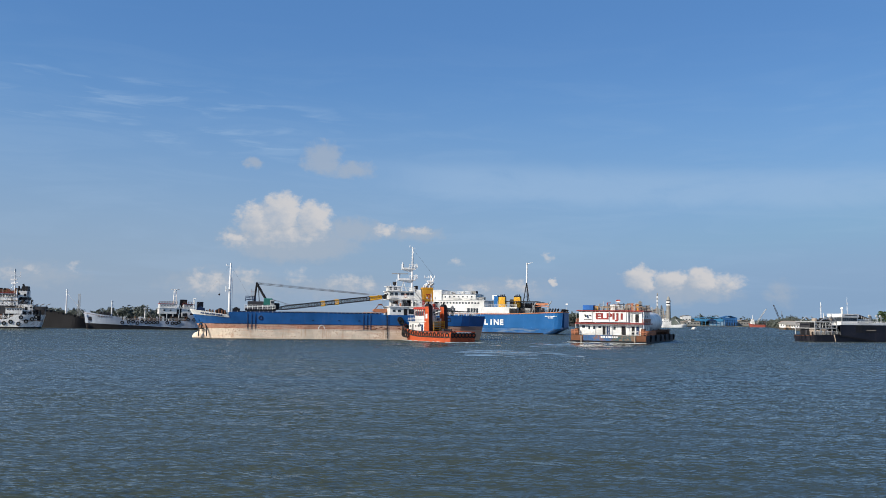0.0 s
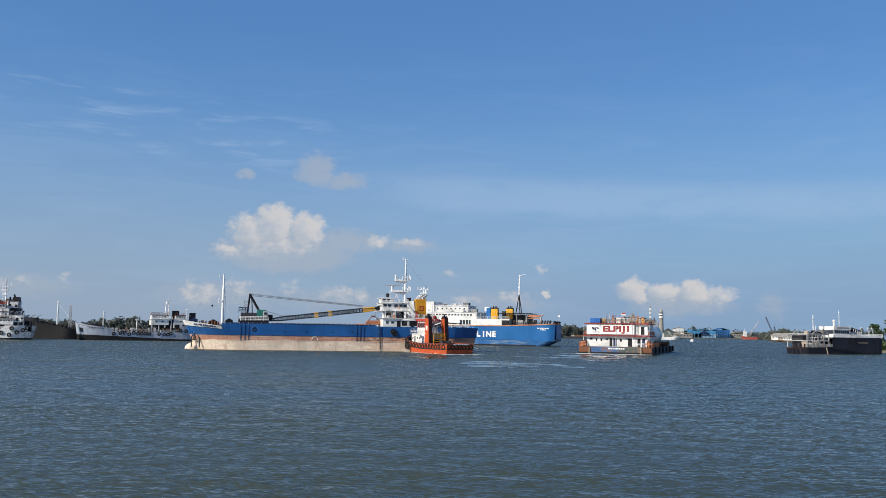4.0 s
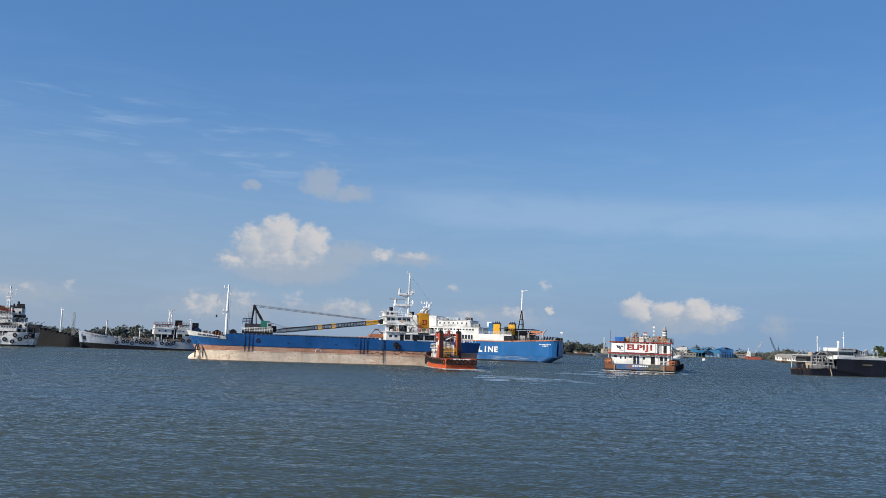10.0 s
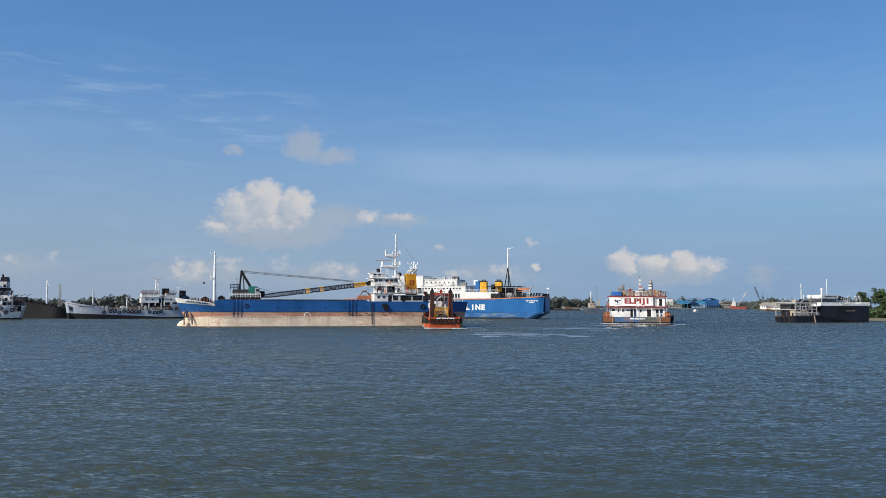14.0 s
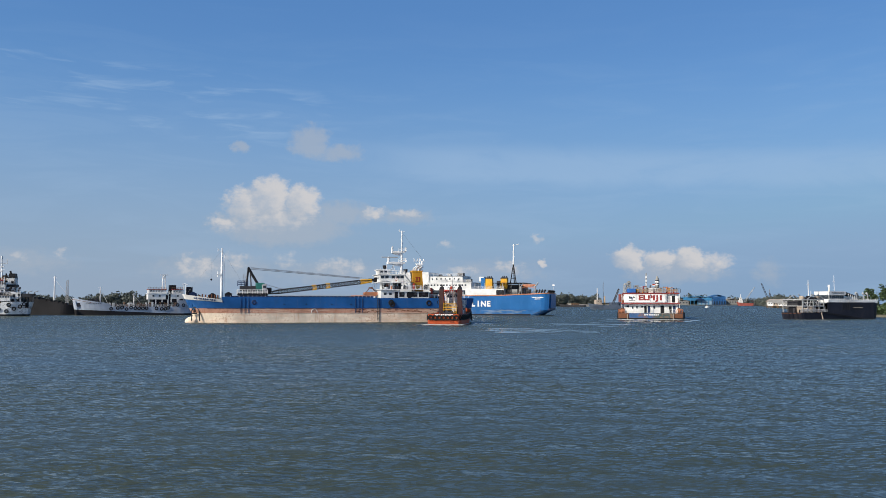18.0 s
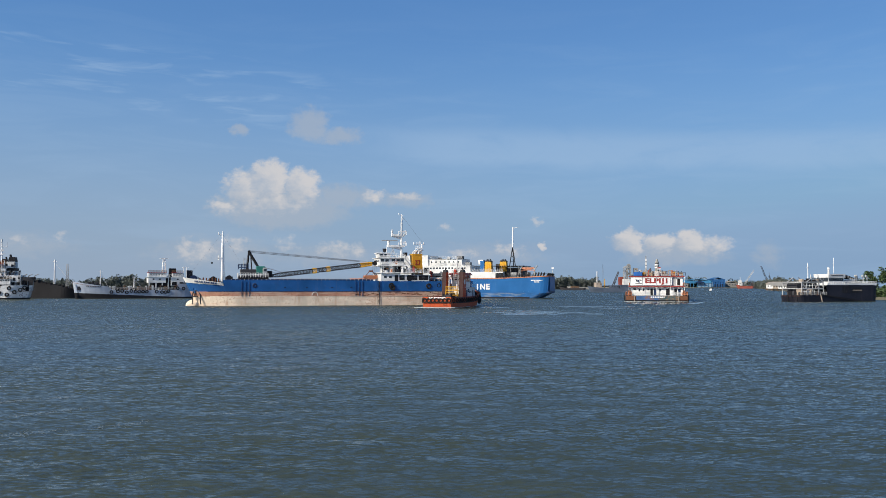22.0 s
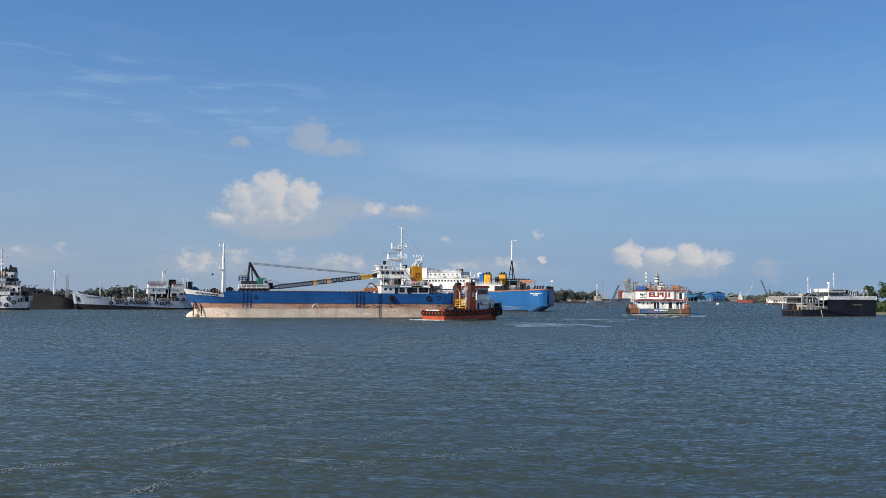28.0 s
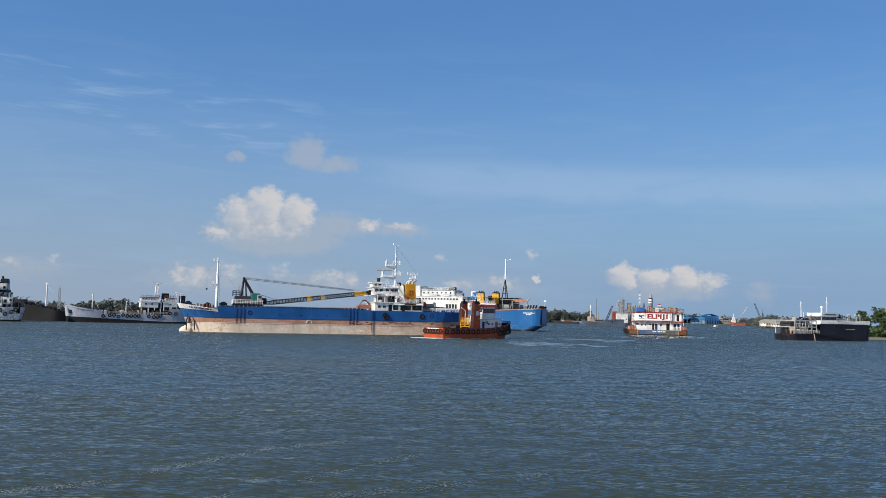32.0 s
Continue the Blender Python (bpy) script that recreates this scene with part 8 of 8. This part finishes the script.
def stilt_house(x, y, w, d, h, turn, wall, roof, label):
    house = thing("stilt_house", label, "house", "waterside sheds")
    house.matrix_basis = pose(x, y, 0, 0, 0, turn)
    for k in range(4):
        for yy in (-d / 2, d / 2):
            bm = bmesh.new()
            rod(bm, (-w / 2 + w * k / 3, yy, -1), (-w / 2 + w * k / 3, yy, 2.2), 0.25, seg=5)
            part("stilt", bm, M["brown"], house)
    body = part("wall", box(bmesh.new(), -w / 2, w / 2, -d / 2, d / 2, 2.0, 2.0 + h, 0.05), M[wall], house)
    part("roof", prism(bmesh.new(), [(-d / 2 - 1, 2 + h - 0.3), (0, 2 + h + d * 0.2), (d / 2 + 1, 2 + h - 0.3), (d / 2 + 1, 2 + h - 0.6), (0, 2 + h + d * 0.2 - 0.3), (-d / 2 - 1, 2 + h - 0.6)], -w / 2 - 0.6, w / 2 + 0.6, "x"), M[roof], house)
    for k in range(max(2, int(w / 3))):
        piece("window", box_mesh("window", 1.2, 0.1, 1.3, M["glass"]), body, pose(-w / 2 + 1.6 + 3 * k, -d / 2, 2 + h * 0.55))
    return house


for x, y, w, d, h, turn, wall, roof, label in (
        (327, 806, 14, 8, 3, -62, "white", "concrete", "white waterside shed on stilts with a pale roof"),
        (333, 832, 16, 8, 3.5, -62, "thatch", "concrete", "tan waterside shed on stilts with a pale roof"),
        (338, 856, 18, 9, 4.5, -62, "white", "concrete", "white waterside shed with a grey roof"),
        (348, 882, 18, 10, 5, -62, "brown", "thatch", "brown waterside shed on stilts"),
        (358, 908, 20, 10, 5, -62, "white", "thatch", "white waterside shed on stilts with a faded roof"),
        (370, 940, 20, 10, 5, -62, "concrete", "rust", "grey waterside shed with a rusty roof")):
    stilt_house(x, y, w, d, h, turn, wall, roof, label)


def yard_hall(x, y, w, d, h, wall, roof, label):
    hall = thing("warehouse", label, "warehouse")
    hall.matrix_basis = pose(x, y, 1.3)
    body = part("wall", box(bmesh.new(), -w / 2, w / 2, 0, d, 0, h, 0.1), M[wall], hall)
    part("roof", prism(bmesh.new(), [(-w / 2 - 1, h), (0, h + w * 0.12), (w / 2 + 1, h), (w / 2 + 1, h - 0.6), (0, h + w * 0.12 - 0.6), (-w / 2 - 1, h - 0.6)], -0.5, d, "y"), M[roof], hall)
    for k in range(int(w / 5)):
        piece("window", box_mesh("window", 2.0, 0.2, 2.0, M["glass"]), body, pose(-w / 2 + 3 + 5 * k, 0, h * 0.6))


yard_hall(405, 1480, 16, 12, 16, "white", "concrete", "small white tower block on the far bank")
yard_hall(540, 1590, 30, 16, 8, "concrete", "thatch", "low grey warehouse on the far bank")
yard_hall(372, 1330, 26, 16, 6, "concrete", "thatch", "low grey warehouse among trees")

bm = bmesh.new()
rng = random.Random(6)
base = [bm.verts.new((math.cos(a) * 62 * rng.uniform(.8, 1.1), math.sin(a) * 70, 0)) for a in (k * math.tau / 28 for k in range(28))]
half = [bm.verts.new((v.co.x * 0.62 + rng.uniform(-5, 5) - 4, v.co.y * 0.6, 17 + rng.uniform(-4, 4))) for v in base]
peak = bm.verts.new((-14, 0, 31))
for k in range(28):
    bm.faces.new((base[k], base[(k + 1) % 28], half[(k + 1) % 28], half[k])), bm.faces.new((half[k], half[(k + 1) % 28], peak))
for k in range(1500):
    a, t = rng.uniform(0, math.tau), rng.random() ** 0.6
    p = Vector((math.cos(a) * 58 * t - 8 * (1 - t), math.sin(a) * 60 * t, 30 * (1 - t) + rng.uniform(0, 2)))
    clump_mesh(bm, rng, p, 4, 4, 2.6, 8, 3.0)
# the hill wears the leaf colour with distance haze painted in
hill = new("wooded_hill", to_mesh("wooded_hill", bm, M["hazed_leaf"]))
hill.location, hill.scale = (378, 1440, 0), (0.42, 0.42, 0.48)
tagged(hill, "low green wooded hill behind the yard", "hill", kind="stuff")


def foam_streak():
    """A thin wavering line of froth where two wakes meet."""
    bm = bmesh.new()
    rng = random.Random(50)
    path = [(-15.5, 25.0), (-11.0, 27.7), (-7.4, 35.0), (-3.2, 37.6)]
    spurs = [((-17.5, 29.5), (-13.2, 33.5)), ((-5.4, 28.2), (0.0, 36.0)), ((-8.6, 23.1), (-6.9, 26.1)), ((-4.0, 26.0), (3.0, 31.0))]
    for (x0, y0), (x1, y1) in list(zip(path, path[1:])) + spurs:
        for k in range(900 if (x0, y0) in path else 500):
            t = rng.random()
            if noise.noise((x0 * 3 + t * 5, y0, 2.0)) > 0.22:
                continue
            x, y = x0 + (x1 - x0) * t + rng.gauss(0, 0.16), y0 + (y1 - y0) * t + rng.gauss(0, 0.28) + 0.35 * math.sin(x0 + 3 * t)
            l, w, z = rng.uniform(0.01, 0.04), rng.uniform(0.006, 0.02), rng.uniform(0.004, 0.02)
            bm.faces.new([bm.verts.new((x + l * a, y + w * b, z)) for a, b in ((-1, -1), (1, -0.6), (0.8, 1), (-0.9, 0.8))])
    ob = new("foam_line", to_mesh("foam_line", bm, M["froth"]))
    return tagged(ob, "thin pale line of froth on the river", "foam", kind="stuff")


foam_line = foam_streak()
slick_spots = ((70, 5, 9, 139, 7, 13, 2.2, 0.9), (40, 6, -6, 176, 9, 12, 2.0, 1.0), (40, 7, 26, 178, 8, 14, 2.5, 1.0))
slick = None
for spot in slick_spots:
    sheet = to_mesh("wake_slick", slick_patches(*spot), M["calm"])
    if slick is None:
        slick = new("wake_slick", sheet)
        tagged(slick, "smooth patches in old wakes that mirror the ships", "water", kind="stuff")
    else:
        old = bmesh.new()
        old.from_mesh(slick.data), old.from_mesh(sheet)
        old.to_mesh(slick.data), old.free()


# ---- what moves ----
def cargo_rows():
    rows = []
    for t in (0, 4, 8, 12, 16, 20, 24, 28, 32):
        k = t / 32
        turn = 192.75 + 3.95 * k
        bow = Vector((-64.4 + 0.6 * k, 214.0 + 2.5 * k, 0))
        along = Vector((math.cos(radians(turn)), math.sin(radians(turn)), 0))
        at = bow - along * 37
        rows.append((t, pose(at.x, at.y, 0, 0, 0, turn)))
    return rows


def tug_row(t, az, turn):
    """The tug's middle lies 209 m off, on the bearing az; turn is its heading to the right of straight away."""
    d = 209.0
    return t, pose(d * math.tan(radians(az)), d, 0, 0, 0, 90 - turn)


def barge_row(t, az, turn):
    d = 222 + 2.72 * t
    return t, pose(d * math.sin(radians(az)), d * math.cos(radians(az)), 0, 0, 0, 90 - turn)


def motions():
    rows = cargo_rows()
    for ob in (cargo_ship, crane, grab):
        walk(ob, rows)
    walk(ferry, [(t, pose(45.0 - 1.95 * t / 32, 343.7, 0, 0, 0, 163)) for t in (0, 8, 16, 24, 32)])
    walk(tug, [tug_row(*r) for r in TUG])
    walk(barge, [barge_row(*r) for r in BARGE])
    walk(small_boat, [(t, pose(x, y, 0, 0, 0, 62)) for t, x, y in ((0, 204, 722), (9, 229, 770), (22, 266, 840), (32, 293, 890))])
    walk(foam_line, [(t, pose(x, y, 0)) for t, x, y in ((0, -36, 6), (14, -34, 5), (20, -22, 3), (25, -4, 1), (28, 0, 0), (32, 1, -1.2))])
    walk(slick, [(t, pose(0.42 * t, 1.1 * t, 0)) for t in (0, 16, 32)])
    walk(water, [(t, pose(-0.28 * t, -0.16 * t, 0)) for t in (0, 8, 16, 24, 32)])


TUG = ((0, -1.13, -35), (1.5, -0.92, -33), (3, -0.73, -31), (6, -0.41, -25), (8, -0.16, -19.7), (9, -0.05, -17), (11, 0.14, -11.2), (12, 0.22, -8.7), (13, 0.26, -6.2), (14, 0.30, -3.7), (16.5, 0.43, 4.5), (17, 0.46, 6), (18, 0.53, 9.3), (19, 0.57, 12), (20, 0.61, 14.8), (21, 0.66, 18), (22, 0.75, 21.5), (24, 0.96, 29), (25, 1.06, 32.5), (28, 1.46, 42.5), (30, 1.84, 46.8), (32, 2.24, 51))
BARGE = ((0, 10.3, 23), (3, 11.0, 22), (6, 11.65, 20.5), (9, 12.35, 18.5), (13, 13.1, 16.5), (17, 13.6, 15.5), (21, 14.05, 14), (25, 14.3, 12), (28, 14.35, 10.8), (32, 14.65, 10.3))
motions()
